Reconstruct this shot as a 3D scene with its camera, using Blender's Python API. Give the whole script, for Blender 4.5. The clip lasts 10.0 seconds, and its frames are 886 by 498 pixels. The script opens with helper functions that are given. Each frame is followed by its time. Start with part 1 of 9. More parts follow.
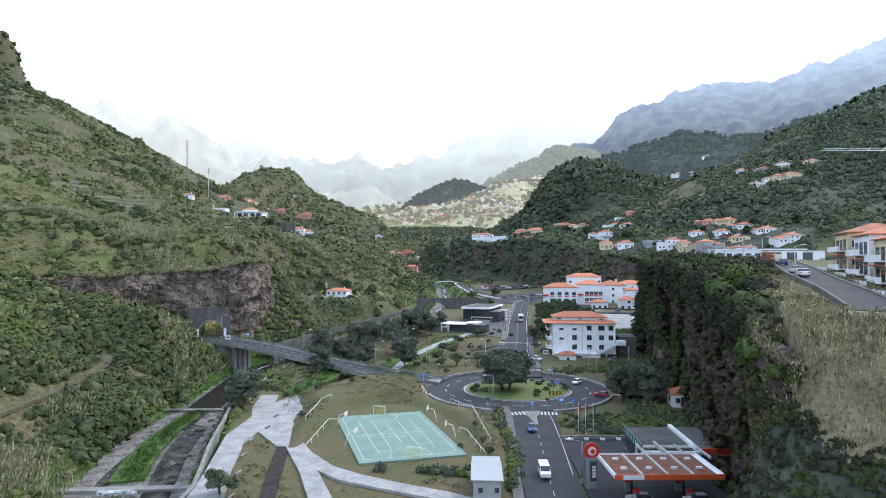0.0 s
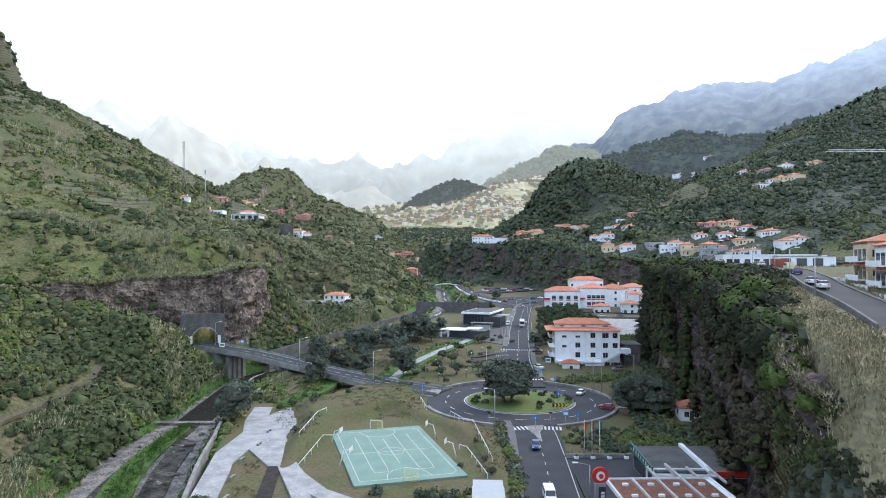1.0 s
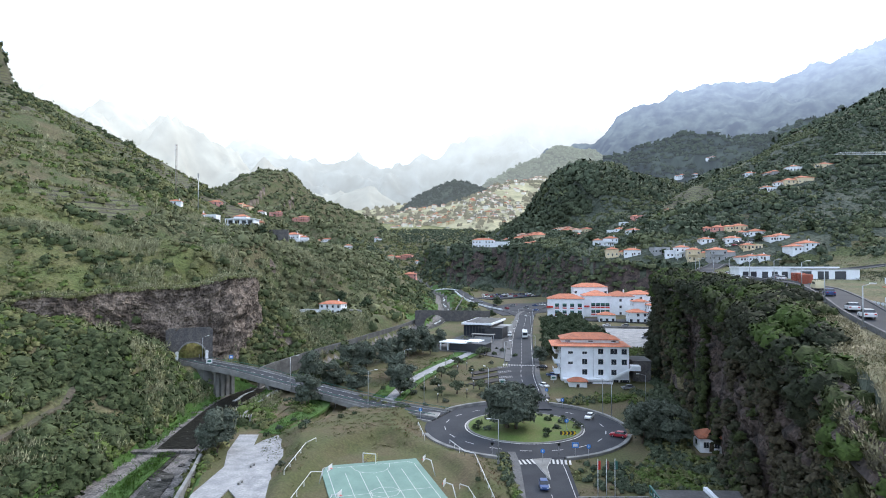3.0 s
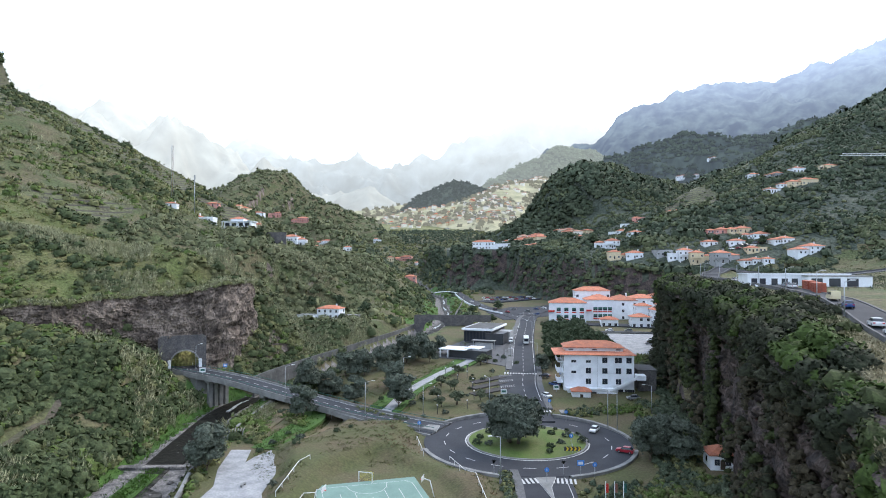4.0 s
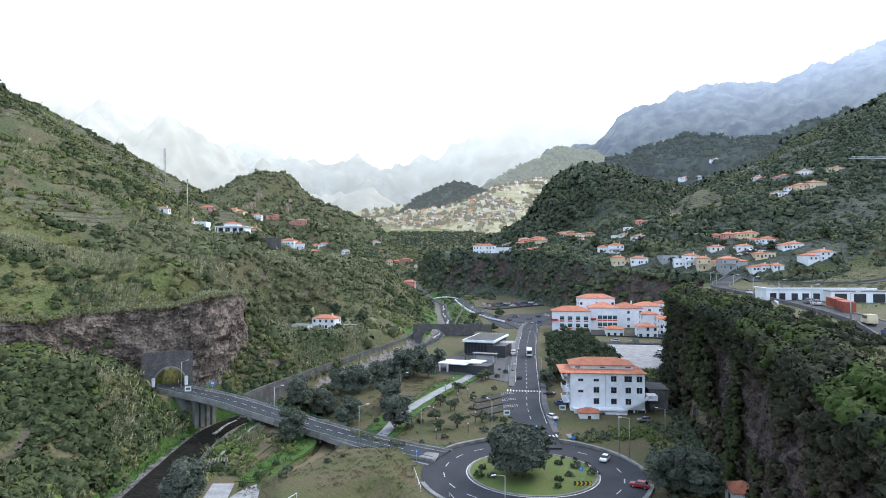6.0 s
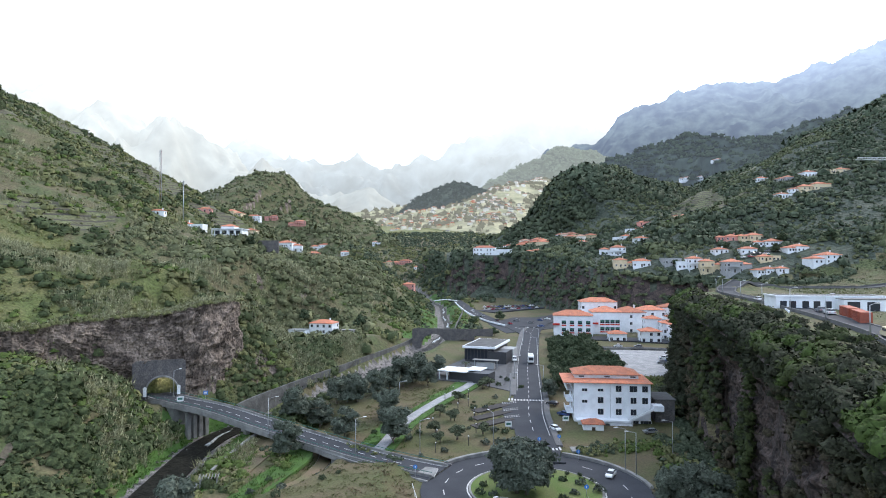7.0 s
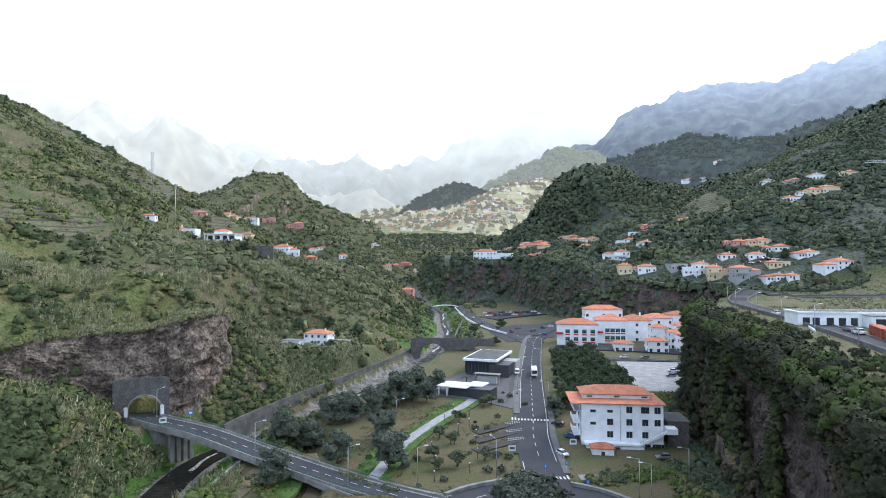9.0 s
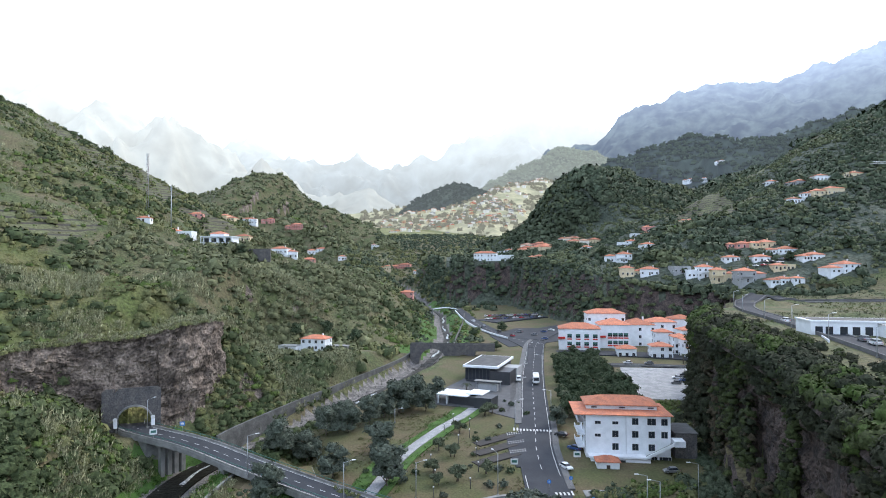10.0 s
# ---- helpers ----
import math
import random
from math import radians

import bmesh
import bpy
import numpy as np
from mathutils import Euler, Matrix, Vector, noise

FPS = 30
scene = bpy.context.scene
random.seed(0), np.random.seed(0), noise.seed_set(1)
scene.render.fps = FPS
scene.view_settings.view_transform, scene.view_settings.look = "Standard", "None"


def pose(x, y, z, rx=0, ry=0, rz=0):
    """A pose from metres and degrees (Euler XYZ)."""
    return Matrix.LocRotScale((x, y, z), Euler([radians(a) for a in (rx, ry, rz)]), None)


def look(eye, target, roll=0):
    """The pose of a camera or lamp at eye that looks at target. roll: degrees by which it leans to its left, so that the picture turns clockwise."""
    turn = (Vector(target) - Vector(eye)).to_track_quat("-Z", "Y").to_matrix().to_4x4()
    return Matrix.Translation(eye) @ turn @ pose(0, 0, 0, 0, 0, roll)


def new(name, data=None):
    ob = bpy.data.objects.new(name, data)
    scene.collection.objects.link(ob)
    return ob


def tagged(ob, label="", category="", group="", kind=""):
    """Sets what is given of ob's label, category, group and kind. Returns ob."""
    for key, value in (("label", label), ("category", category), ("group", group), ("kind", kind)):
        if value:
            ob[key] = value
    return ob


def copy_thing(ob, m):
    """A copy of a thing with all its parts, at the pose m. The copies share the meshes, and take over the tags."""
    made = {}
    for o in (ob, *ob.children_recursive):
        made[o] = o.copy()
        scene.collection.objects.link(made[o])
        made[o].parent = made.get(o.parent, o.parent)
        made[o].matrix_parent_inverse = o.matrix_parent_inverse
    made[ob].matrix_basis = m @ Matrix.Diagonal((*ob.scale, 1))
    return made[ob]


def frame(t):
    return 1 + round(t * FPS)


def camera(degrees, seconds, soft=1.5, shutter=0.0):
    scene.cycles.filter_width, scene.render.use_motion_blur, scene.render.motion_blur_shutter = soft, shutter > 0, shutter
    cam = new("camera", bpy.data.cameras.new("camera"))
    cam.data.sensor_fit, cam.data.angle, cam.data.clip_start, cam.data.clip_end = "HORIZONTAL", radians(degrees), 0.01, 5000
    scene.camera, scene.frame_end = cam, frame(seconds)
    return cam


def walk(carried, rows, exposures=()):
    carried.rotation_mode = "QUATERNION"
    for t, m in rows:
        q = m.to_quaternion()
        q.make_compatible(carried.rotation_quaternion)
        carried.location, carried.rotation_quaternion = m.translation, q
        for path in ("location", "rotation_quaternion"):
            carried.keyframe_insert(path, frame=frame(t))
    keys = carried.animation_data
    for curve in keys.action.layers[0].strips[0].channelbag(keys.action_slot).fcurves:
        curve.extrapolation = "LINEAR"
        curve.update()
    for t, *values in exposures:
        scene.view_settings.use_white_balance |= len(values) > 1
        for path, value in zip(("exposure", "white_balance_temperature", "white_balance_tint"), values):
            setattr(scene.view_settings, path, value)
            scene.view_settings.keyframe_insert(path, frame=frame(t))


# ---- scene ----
from mathutils import geometry

cam = camera(72.0, 10.0, soft=1.0)
PATH = [
    (0.0, pose(0.0, 0.0, 38.0, 91.3, 0, 0)),
    (2.5, pose(0.26, 14.82, 43.22, 91.3, 0, 0)),
    (5.0, pose(0.52, 29.37, 48.49, 91.3, 0, 0)),
    (7.5, pose(0.77, 43.6, 53.5, 91.3, 0, 0)),
    (10.0, pose(1.02, 58.0, 58.2, 91.3, 0, 0)),
]
walk(cam, PATH)

# ---- light: bright hazy overcast over a valley, the sun low behind the cloud over the eastern range ----
SUN_ELEV, SUN_AZ = 40.0, 52.0      # degrees; azimuth from straight ahead, positive to the east side
world = bpy.data.worlds.new("sky")
scene.world = world
world.use_nodes = True
wn = world.node_tree
wn.nodes.clear()
w_out = wn.nodes.new("ShaderNodeOutputWorld")
w_sky = wn.nodes.new("ShaderNodeTexSky")
w_sky.sky_type = "NISHITA"
w_sky.sun_disc = False
w_sky.sun_elevation = radians(SUN_ELEV)
w_sky.sun_rotation = radians(SUN_AZ)
w_sky.dust_density = 3.0
w_b1 = wn.nodes.new("ShaderNodeBackground")
w_b1.inputs["Strength"].default_value = 0.10
w_b2 = wn.nodes.new("ShaderNodeBackground")
w_b2.inputs["Color"].default_value = (0.82, 0.965, 1.20, 1)
w_b2.inputs["Strength"].default_value = 1.42
w_add = wn.nodes.new("ShaderNodeAddShader")
wn.links.new(w_sky.outputs[0], w_b1.inputs["Color"])
wn.links.new(w_b1.outputs[0], w_add.inputs[0])
wn.links.new(w_b2.outputs[0], w_add.inputs[1])
wn.links.new(w_add.outputs[0], w_out.inputs["Surface"])

sun_data = bpy.data.lights.new("sun", "SUN")
sun_data.energy = 1.6
sun_data.angle = radians(14)
sun_data.color = (1.0, 0.95, 0.87)
sun = new("sun", sun_data)
_az, _el = radians(SUN_AZ), radians(SUN_ELEV)
sun_from = Vector((math.sin(_az) * math.cos(_el), math.cos(_az) * math.cos(_el), math.sin(_el)))
sun.matrix_world = look(sun_from * 900, (0, 0, 0))
# ---- materials ----
MATS = {}


def material(name, color, rough=0.85, grain=8.0, vary=0.25, bump=0.15, metal=0.0, color2=None, big=0.6, island=0.0, obrand=0.0, spec=0.35):
    """A surface with fine grain, larger patches and relief, in object space (metres)."""
    if name in MATS:
        return MATS[name]
    m = bpy.data.materials.new(name)
    m.use_nodes = True
    nt = m.node_tree
    b = nt.nodes["Principled BSDF"]
    b.inputs["Roughness"].default_value = rough
    b.inputs["Metallic"].default_value = metal
    b.inputs["Specular IOR Level"].default_value = spec
    geo = nt.nodes.new("ShaderNodeNewGeometry")
    n1 = nt.nodes.new("ShaderNodeTexNoise")
    n1.inputs["Scale"].default_value = grain
    n1.inputs["Detail"].default_value = 4
    n2 = nt.nodes.new("ShaderNodeTexNoise")
    n2.inputs["Scale"].default_value = big
    n2.inputs["Detail"].default_value = 5
    nt.links.new(geo.outputs["Position"], n1.inputs["Vector"])
    nt.links.new(geo.outputs["Position"], n2.inputs["Vector"])
    mix = nt.nodes.new("ShaderNodeMix")
    mix.data_type = "RGBA"
    c = Vector(color)
    c2 = Vector(color2) if color2 else c * (1 - vary)
    mix.inputs[6].default_value = (*c, 1)
    mix.inputs[7].default_value = (*c2, 1)
    ramp = nt.nodes.new("ShaderNodeMapRange")
    ramp.inputs[1].default_value, ramp.inputs[2].default_value = 0.38, 0.64
    nt.links.new(n2.outputs["Fac"], ramp.inputs[0])
    nt.links.new(ramp.outputs[0], mix.inputs[0])
    hsv = nt.nodes.new("ShaderNodeHueSaturation")
    nt.links.new(mix.outputs[2], hsv.inputs["Color"])
    val = nt.nodes.new("ShaderNodeMapRange")
    val.inputs[1].default_value, val.inputs[2].default_value = 0.25, 0.75
    val.inputs[3].default_value, val.inputs[4].default_value = 1 - vary, 1 + vary
    nt.links.new(n1.outputs["Fac"], val.inputs[0])
    last = val.outputs[0]
    for src, amount in ((geo.outputs["Random Per Island"], island), (None, obrand)):
        if amount <= 0:
            continue
        if src is None:
            src = nt.nodes.new("ShaderNodeObjectInfo").outputs["Random"]
        r = nt.nodes.new("ShaderNodeMapRange")
        r.inputs[3].default_value, r.inputs[4].default_value = 1 - amount, 1 + amount
        nt.links.new(src, r.inputs[0])
        mul = nt.nodes.new("ShaderNodeMath")
        mul.operation = "MULTIPLY"
        nt.links.new(last, mul.inputs[0])
        nt.links.new(r.outputs[0], mul.inputs[1])
        last = mul.outputs[0]
    nt.links.new(last, hsv.inputs["Value"])
    nt.links.new(hsv.outputs[0], b.inputs["Base Color"])
    if bump > 0:
        bp = nt.nodes.new("ShaderNodeBump")
        bp.inputs["Strength"].default_value = bump
        bp.inputs["Distance"].default_value = 0.5 / grain
        nt.links.new(n1.outputs["Fac"], bp.inputs["Height"])
        nt.links.new(bp.outputs[0], b.inputs["Normal"])
    MATS[name] = m
    return m


def leaves(name, color, color2, island=0.45, big=0.05):
    m = material(name, color, 0.8, 2.4, 0.42, 0.5, color2=color2, big=big, island=island * 0.7, spec=0.12)
    return m


M_asphalt = material("asphalt", (0.031, 0.034, 0.042), 0.85, 6, 0.22, 0.15, color2=(0.043, 0.046, 0.054), big=0.15, spec=0.25)
M_white = material("white_paint", (0.79, 0.82, 0.86), 0.7, 3, 0.05, 0.04, color2=(0.70, 0.73, 0.77), big=0.5)
M_line = material("road_paint", (0.52, 0.52, 0.51), 0.7, 5, 0.15, 0.0, big=1.5)
M_roof = material("clay_tiles", (0.46, 0.165, 0.092), 0.85, 3, 0.3, 0.2, color2=(0.33, 0.13, 0.085), big=0.5, obrand=0.22)
M_conc = material("concrete", (0.24, 0.24, 0.235), 0.9, 5, 0.15, 0.15, color2=(0.16, 0.16, 0.158), big=0.4)
M_prom = material("pale_paving", (0.32, 0.32, 0.325), 0.9, 2.2, 0.22, 0.15, color2=(0.225, 0.23, 0.24), big=0.35)
M_pave = material("grey_pavement", (0.13, 0.13, 0.132), 0.9, 3, 0.25, 0.15, color2=(0.095, 0.095, 0.1), big=0.3)
M_dark = material("dark_cladding", (0.045, 0.048, 0.055), 0.5, 4, 0.15, 0.03)
M_glass = material("window_glass", (0.03, 0.035, 0.045), 0.12, 2, 0.1, 0.0, spec=0.6)
M_court = material("court_paint", (0.165, 0.262, 0.222), 0.8, 3, 0.10, 0.03, color2=(0.14, 0.225, 0.195), big=0.25)
M_metal = material("grey_metal", (0.38, 0.40, 0.42), 0.4, 6, 0.1, 0.02, metal=0.6)
M_grass = material("mown_grass", (0.074, 0.080, 0.031), 0.95, 1.8, 0.35, 0.4, color2=(0.105, 0.082, 0.047), big=0.09)
M_lush = material("lush_grass", (0.060, 0.125, 0.024), 0.95, 3, 0.35, 0.3, color2=(0.045, 0.088, 0.02), big=0.3)
M_rock = material("lava_rock", (0.088, 0.066, 0.058), 0.95, 1.6, 0.8, 1.0, color2=(0.034, 0.028, 0.027), big=0.3)
M_stone = material("river_stone", (0.19, 0.175, 0.165), 0.95, 2.6, 0.8, 1.0, color2=(0.085, 0.08, 0.078), big=0.4)
M_soil = material("bare_soil", (0.15, 0.11, 0.07), 0.95, 3, 0.25, 0.3, color2=(0.12, 0.115, 0.055), big=0.15)
M_wood = material("dark_wood", (0.07, 0.05, 0.035), 0.8, 8, 0.3, 0.2)
# ---- terrain ----
def along(x, y, line):
    """Distance to a polyline of (x, y, z) and the height of its nearest point."""
    best = np.full(x.shape, 1e9)
    zz = np.zeros(x.shape)
    for (ax, ay, az), (bx, by, bz) in zip(line, line[1:]):
        dx, dy = bx - ax, by - ay
        u = np.clip(((x - ax) * dx + (y - ay) * dy) / (dx * dx + dy * dy), 0, 1)
        d = np.hypot(x - ax - u * dx, y - ay - u * dy)
        near = d < best
        best = np.where(near, d, best)
        zz = np.where(near, az + u * (bz - az), zz)
    return best, zz


def inside(x, y, poly):
    """Signed distance to a polygon's border, positive inside."""
    ring = [(a, b, 0.0) for a, b in poly]
    d, _ = along(x, y, ring + ring[:1])
    odd = np.zeros(x.shape, bool)
    for (ax, ay), (bx, by) in zip(poly, poly[1:] + poly[:1]):
        if ay == by:
            continue
        cross = ((ay > y) != (by > y)) & (x < (bx - ax) * (y - ay) / (by - ay) + ax)
        odd ^= cross
    return np.where(odd, d, -d)


_rng = np.random.RandomState(5)
_PERM = _rng.rand(256, 256)


def lattice(x, y):
    xi, yi = np.floor(x).astype(int), np.floor(y).astype(int)
    fx, fy = x - xi, y - yi
    fx, fy = fx * fx * (3 - 2 * fx), fy * fy * (3 - 2 * fy)
    a, b = _PERM[xi % 256, yi % 256], _PERM[(xi + 1) % 256, yi % 256]
    c, d = _PERM[xi % 256, (yi + 1) % 256], _PERM[(xi + 1) % 256, (yi + 1) % 256]
    return (a * (1 - fx) + b * fx) * (1 - fy) + (c * (1 - fx) + d * fx) * fy


def fractal(x, y, size, octaves=4, ridged=False):
    """Value noise about 0, with its largest waves size metres long."""
    s, a, f = np.zeros(np.shape(x)), 0.5, 1.0 / size
    for k in range(octaves):
        n = lattice(x * f + 17.3 * k, y * f + 9.1 * k)
        s = s + a * (1 - 2 * abs(2 * n - 1) if ridged else 2 * n - 1)
        a, f = a * 0.5, f * 2.03
    return s


def smax(a, b, k):
    h = np.clip(0.5 + 0.5 * (a - b) / k, 0, 1)
    return b + (a - b) * h + k * h * (1 - h)


FLOOR_Y = [-300, 150, 180, 206, 257, 330, 426, 600, 800, 1000, 1300, 1700, 2600, 3600]
FLOOR_Z = [-3, 0, 0.2, 0.7, 4.7, 8.5, 12, 20, 32, 55, 100, 150, 300, 420]

RIVER = [(-62, 830, 30), (-34, 710, 22.5), (-14, 620, 17), (-2, 560, 14), (2, 470, 9), (-3, 400, 6.5), (-12, 358, 5), (-31, 312, 2.5), (-45, 282, 0), (-58, 258, -1.8), (-72, 236, -3.4), (-72, 200, -4.2),
         (-67, 150, -5.2), (-61.5, 120, -6.0), (-55, 92, -7.2), (-46, 40, -8)]
EAST_EDGE = [(1400, 0), (200, 24), (90, 42), (60, 50), (46, 56), (39.5, 62), (39.2, 68), (41.2, 77), (44.8, 88), (53, 122), (67, 172), (74, 206), (81, 240), (87, 268), (101, 298), (124, 324), (146, 342), (165, 380),
             (178, 452), (600, 452), (1400, 300)]
SHELF_EDGE = [(-16, 790), (-8, 700), (0, 652), (20, 634), (62, 630), (84, 570), (112, 480), (150, 453), (200, 424), (330, 398), (520, 370), (1400, 250),
              (1400, 2600), (900, 2600), (160, 1250), (40, 960)]
WEST_BENCH = [(-430, 96), (-172, 189), (-150, 203), (-127, 213), (-117, 225), (-110, 235), (-101.5, 243), (-93, 246.5), (-85, 250), (-79.5, 257), (-76.5, 269), (-81, 284), (-98, 302),
              (-150, 322), (-430, 372)]
TUNNEL = (-92.6, 244.2, 24.0)      # mouth of the road tunnel and its heading

WEST_RIDGE = [(-760, 300, 380), (-520, 560, 258), (-478, 660, 226), (-466, 745, 192), (-423, 842, 158), (-330, 1010, 122), (-260, 1200, 100)]
WEST_SHOULDER = [(-330, 20, 104), (-290, 180, 88), (-252, 300, 82), (-200, 400, 76), (-152, 446, 69)]
WEST_FOOT = [(-148, -40, 29), (-142, 110, 29), (-148, 184, 32), (-134, 205, 29), (-121, 216, 26), (-112, 226, 22.5), (-106, 233, 19), (-103.5, 236, 16)]
VALE_SIDE = [(-300, 1040, 125), (-170, 930, 96), (-105, 800, 68), (-78, 700, 48), (-60, 640, 34)]
CONE_HILL = [(-500, 1340, 200), (-440, 1350, 236), (-405, 1350, 245), (-345, 1350, 238), (-284, 1340, 187), (-190, 1300, 138), (-110, 1200, 92)]
KNOLL = [(-128, 300, 44), (-108, 370, 52), (-88, 430, 57), (-70, 500, 52), (-54, 560, 42), (-46, 610, 30)]
# level pads: x, y, z, radius, width of the slope round them
PADS = [(-60, 344, 16.0, 22, 34), (-138, 440, 67.0, 17, 14), (46, 652, 60, 31, 14), (-92, 246, 7.2, 12, 9)]
EAST_RIDGE = [(620, 200, 190), (540, 480, 205), (600, 740, 258), (690, 860, 300), (800, 930, 330)]
EAST_RISE = [(330, 300, 92), (330, 560, 118), (400, 650, 142), (450, 690, 168)]
SPUR = [(132, 885, 104), (150, 890, 146), (172, 900, 168), (205, 905, 177), (250, 915, 178), (300, 925, 166), (350, 925, 148), (400, 910, 136)]
GULLY = [(215, 770, 0), (300, 800, 0), (400, 860, 0), (520, 930, 0), (640, 980, 0)]


COURT_BANK = [(-31, 126, 0.2), (-30.5, 142, 2.0), (-29.5, 160, 2.6), (-25, 180, 2.8), (-14, 182, 2.8), (-3.5, 175, 2.6), (4, 157, 2.2), (9.5, 136, 1.4), (11, 116, 0.2)]
EMBANKMENT = [(-28, 208.2, 1.9), (-12, 199, 0.9), (0, 193, 0.4)]
UNDERPASS = [(-38, 181, 0.0), (-33.5, 191, -0.7), (-31.5, 207, -1.4), (-34, 222, -1.4), (-40, 240, -1.0)]


def ridge(x, y, line, slope, soft=25.0):
    d, z = along(x, y, line)
    return z - slope * (np.sqrt(d * d + soft * soft) - soft)


def height(x, y, rough=True, bored=False):
    """The lie of the land; bored: with the cut in which the tunnel stands."""
    x, y = np.asarray(x, float), np.asarray(y, float)
    h = np.interp(y, FLOOR_Y, FLOOR_Z)
    # the lie of the slopes to the west
    w = ridge(x, y, WEST_RIDGE, 0.52, 40)
    w = smax(w, ridge(x, y, WEST_SHOULDER, 0.50, 30), 12)
    w = smax(w, ridge(x, y, WEST_FOOT, 0.62, 10), 6)
    w = smax(w, ridge(x, y, CONE_HILL, 0.62, 50), 14)
    w = smax(w, ridge(x, y, KNOLL, 1.0, 26), 8)
    w = smax(w, ridge(x, y, VALE_SIDE, 0.7, 26), 8)
    w = w + 46 * np.exp(-(np.hypot(x + 452, y - 612) / 22) ** 4)
    # the slopes to the east
    e = ridge(x, y, EAST_RIDGE, 0.42, 40)
    e = smax(e, ridge(x, y, EAST_RISE, 0.36, 30), 14)
    e = e - 46 * np.exp(-(along(x, y, GULLY)[0] / 62) ** 2) * np.clip((x - 200) / 90, 0, 1)
    e = smax(e, ridge(x, y, SPUR, 0.75, 30), 14)
    d_shelf, d_plat = inside(x, y, SHELF_EDGE), inside(x, y, EAST_EDGE)
    e = np.where(np.maximum(d_shelf, d_plat) > -1, e, -500.0)
    e = np.minimum(e, np.where(d_shelf > -1, 38 + np.clip(x - 180, 0, 260) * 0.13 + np.clip(d_shelf, 0, 400) * 0.45 + np.clip(y - 690, 0, 999) * 1.2,
                               36 + np.clip(x - 215, 0, 900) * 0.28))
    n = 0
    if rough:
        n = fractal(x, y, 70, 5) * 10 + fractal(x + 40, y, 13, 3) * 1.6
        far = np.clip((y - 500) / 900, 0, 1)
        n = n + far * fractal(x, y, 260, 6, True) * 26
    slope_mask = np.clip((np.maximum(w, e) - h) / 14, 0, 1)
    h = smax(h, np.maximum(w, e), 3) + n * slope_mask
    # bench over the road tunnel
    d_bench = d = inside(x, y, WEST_BENCH) - 2.6
    top = np.interp(x, [-172, -150, -130, -105, -86, -76], [33, 33.5, 34, 34.5, 36.5, 37.5]) + np.clip(d, 0, 18) * 0.70 + np.clip(d - 18, 0, 26) * 0.48 + np.clip(d - 44, 0, 30) * 0.12
    if rough:
        top = top + n * 0.2 + fractal(x + 12, y, 17, 3) * 2.4 * np.clip(d / 10, 0, 1)
    h = np.where(d > -34, np.maximum(h, np.where(d > 0, top, top + d * np.interp(y, [255, 285], [5.5, 1.1]))), h)
    # village shelf with its wall
    d = d_shelf
    top = 40 + (np.clip(y - 450, 0, 110) * 0.22 + np.clip(y - 560, 0, 999) * 0.08) * np.interp(x, [60, 130], [0.6, 1]) + np.clip(x - 180, 0, 260) * 0.13
    d2 = d + (fractal(x, y, 30, 3) * 8 if rough else 0)
    h = np.where(d2 > -16, np.maximum(h, np.where(d2 > 0, np.maximum(top, h * 0 + top), top + d2 * 2.6)), h)
    # near plateau above the basalt cliff
    d = d_plat
    top = np.interp(y, [60, 74, 88, 113, 137, 160, 220, 330], [27.5, 30, 31.6, 34.2, 36, 37.2, 38.3, 38.8]) + np.clip(x - 215, 0, 300) * 0.10 + np.clip(d, 0, 3) * 0.3
    d2 = d - np.interp(y, [66, 72, 90], [0.2, 1.6, 2.8]) + (fractal(x, y, 9, 3) * 0.7 if rough else 0)
    h = np.where(d2 > -26, np.maximum(h, np.where(d2 > 0, top, top + d2 * np.interp(y, [66, 80], [1.9, 30]))), h)
    # grassy bank round the ball court
    d, z = along(x, y, COURT_BANK)
    flat = np.minimum(np.interp(y, [130, 158, 180], [0.8, 2.0, 13]), np.interp(x, [-12, -4, 4], [13, 6, 1.6]))
    h = np.maximum(h, np.where(d < flat + 8, z - 0.62 * np.clip(d - flat, 0, 99), h))
    d, z = along(x, y, EMBANKMENT)
    h = np.maximum(h, np.where(d < 14, z - 0.5 * np.clip(d - 5.5, 0, 99), h))
    d, z = along(x, y, UNDERPASS)
    h = np.where(d < 8, np.minimum(h, z + 0.9 * np.clip(d - 2.4, 0, 99)), h)
    for px, py, pz, pr, pw in PADS:
        d = np.hypot(x - px, y - py)
        u = np.clip((d - pr) / pw, 0, 1)
        flat = pz + (h - pz) * u * u * (3 - 2 * u)
        h = np.where((u < 1) & ((pz != 7.2) | (d_bench < 0.5)), flat, h)
    if bored:
        c, s_ = math.cos(radians(TUNNEL[2])), math.sin(radians(TUNNEL[2]))
        u, v = (x - TUNNEL[0]) * c + (y - TUNNEL[1]) * s_, -(x - TUNNEL[0]) * s_ + (y - TUNNEL[1]) * c
        h = np.where((abs(u) < 6.5) & (v > -6) & (v < 15), np.minimum(h, 7.2), h)
    d = np.hypot(x - 22.0, y - 182.0)
    h = np.where(d < 34, np.minimum(h, 0.2 + np.clip(d - 27.2, 0, 9) * 0.25), h)
    # river bed
    d, z = along(x, y, RIVER)
    half = np.interp(y, [120, 150, 190, 240, 330, 500], [12, 10.5, 9, 7.5, 6.0, 5.0])
    bank = z + np.clip(d - half, 0, 12) * 1.1 + np.clip(d - half - 12, 0, 99) * 1.55
    h = np.where(d < half + 40, np.minimum(h, np.maximum(bank, z)), h)
    return h


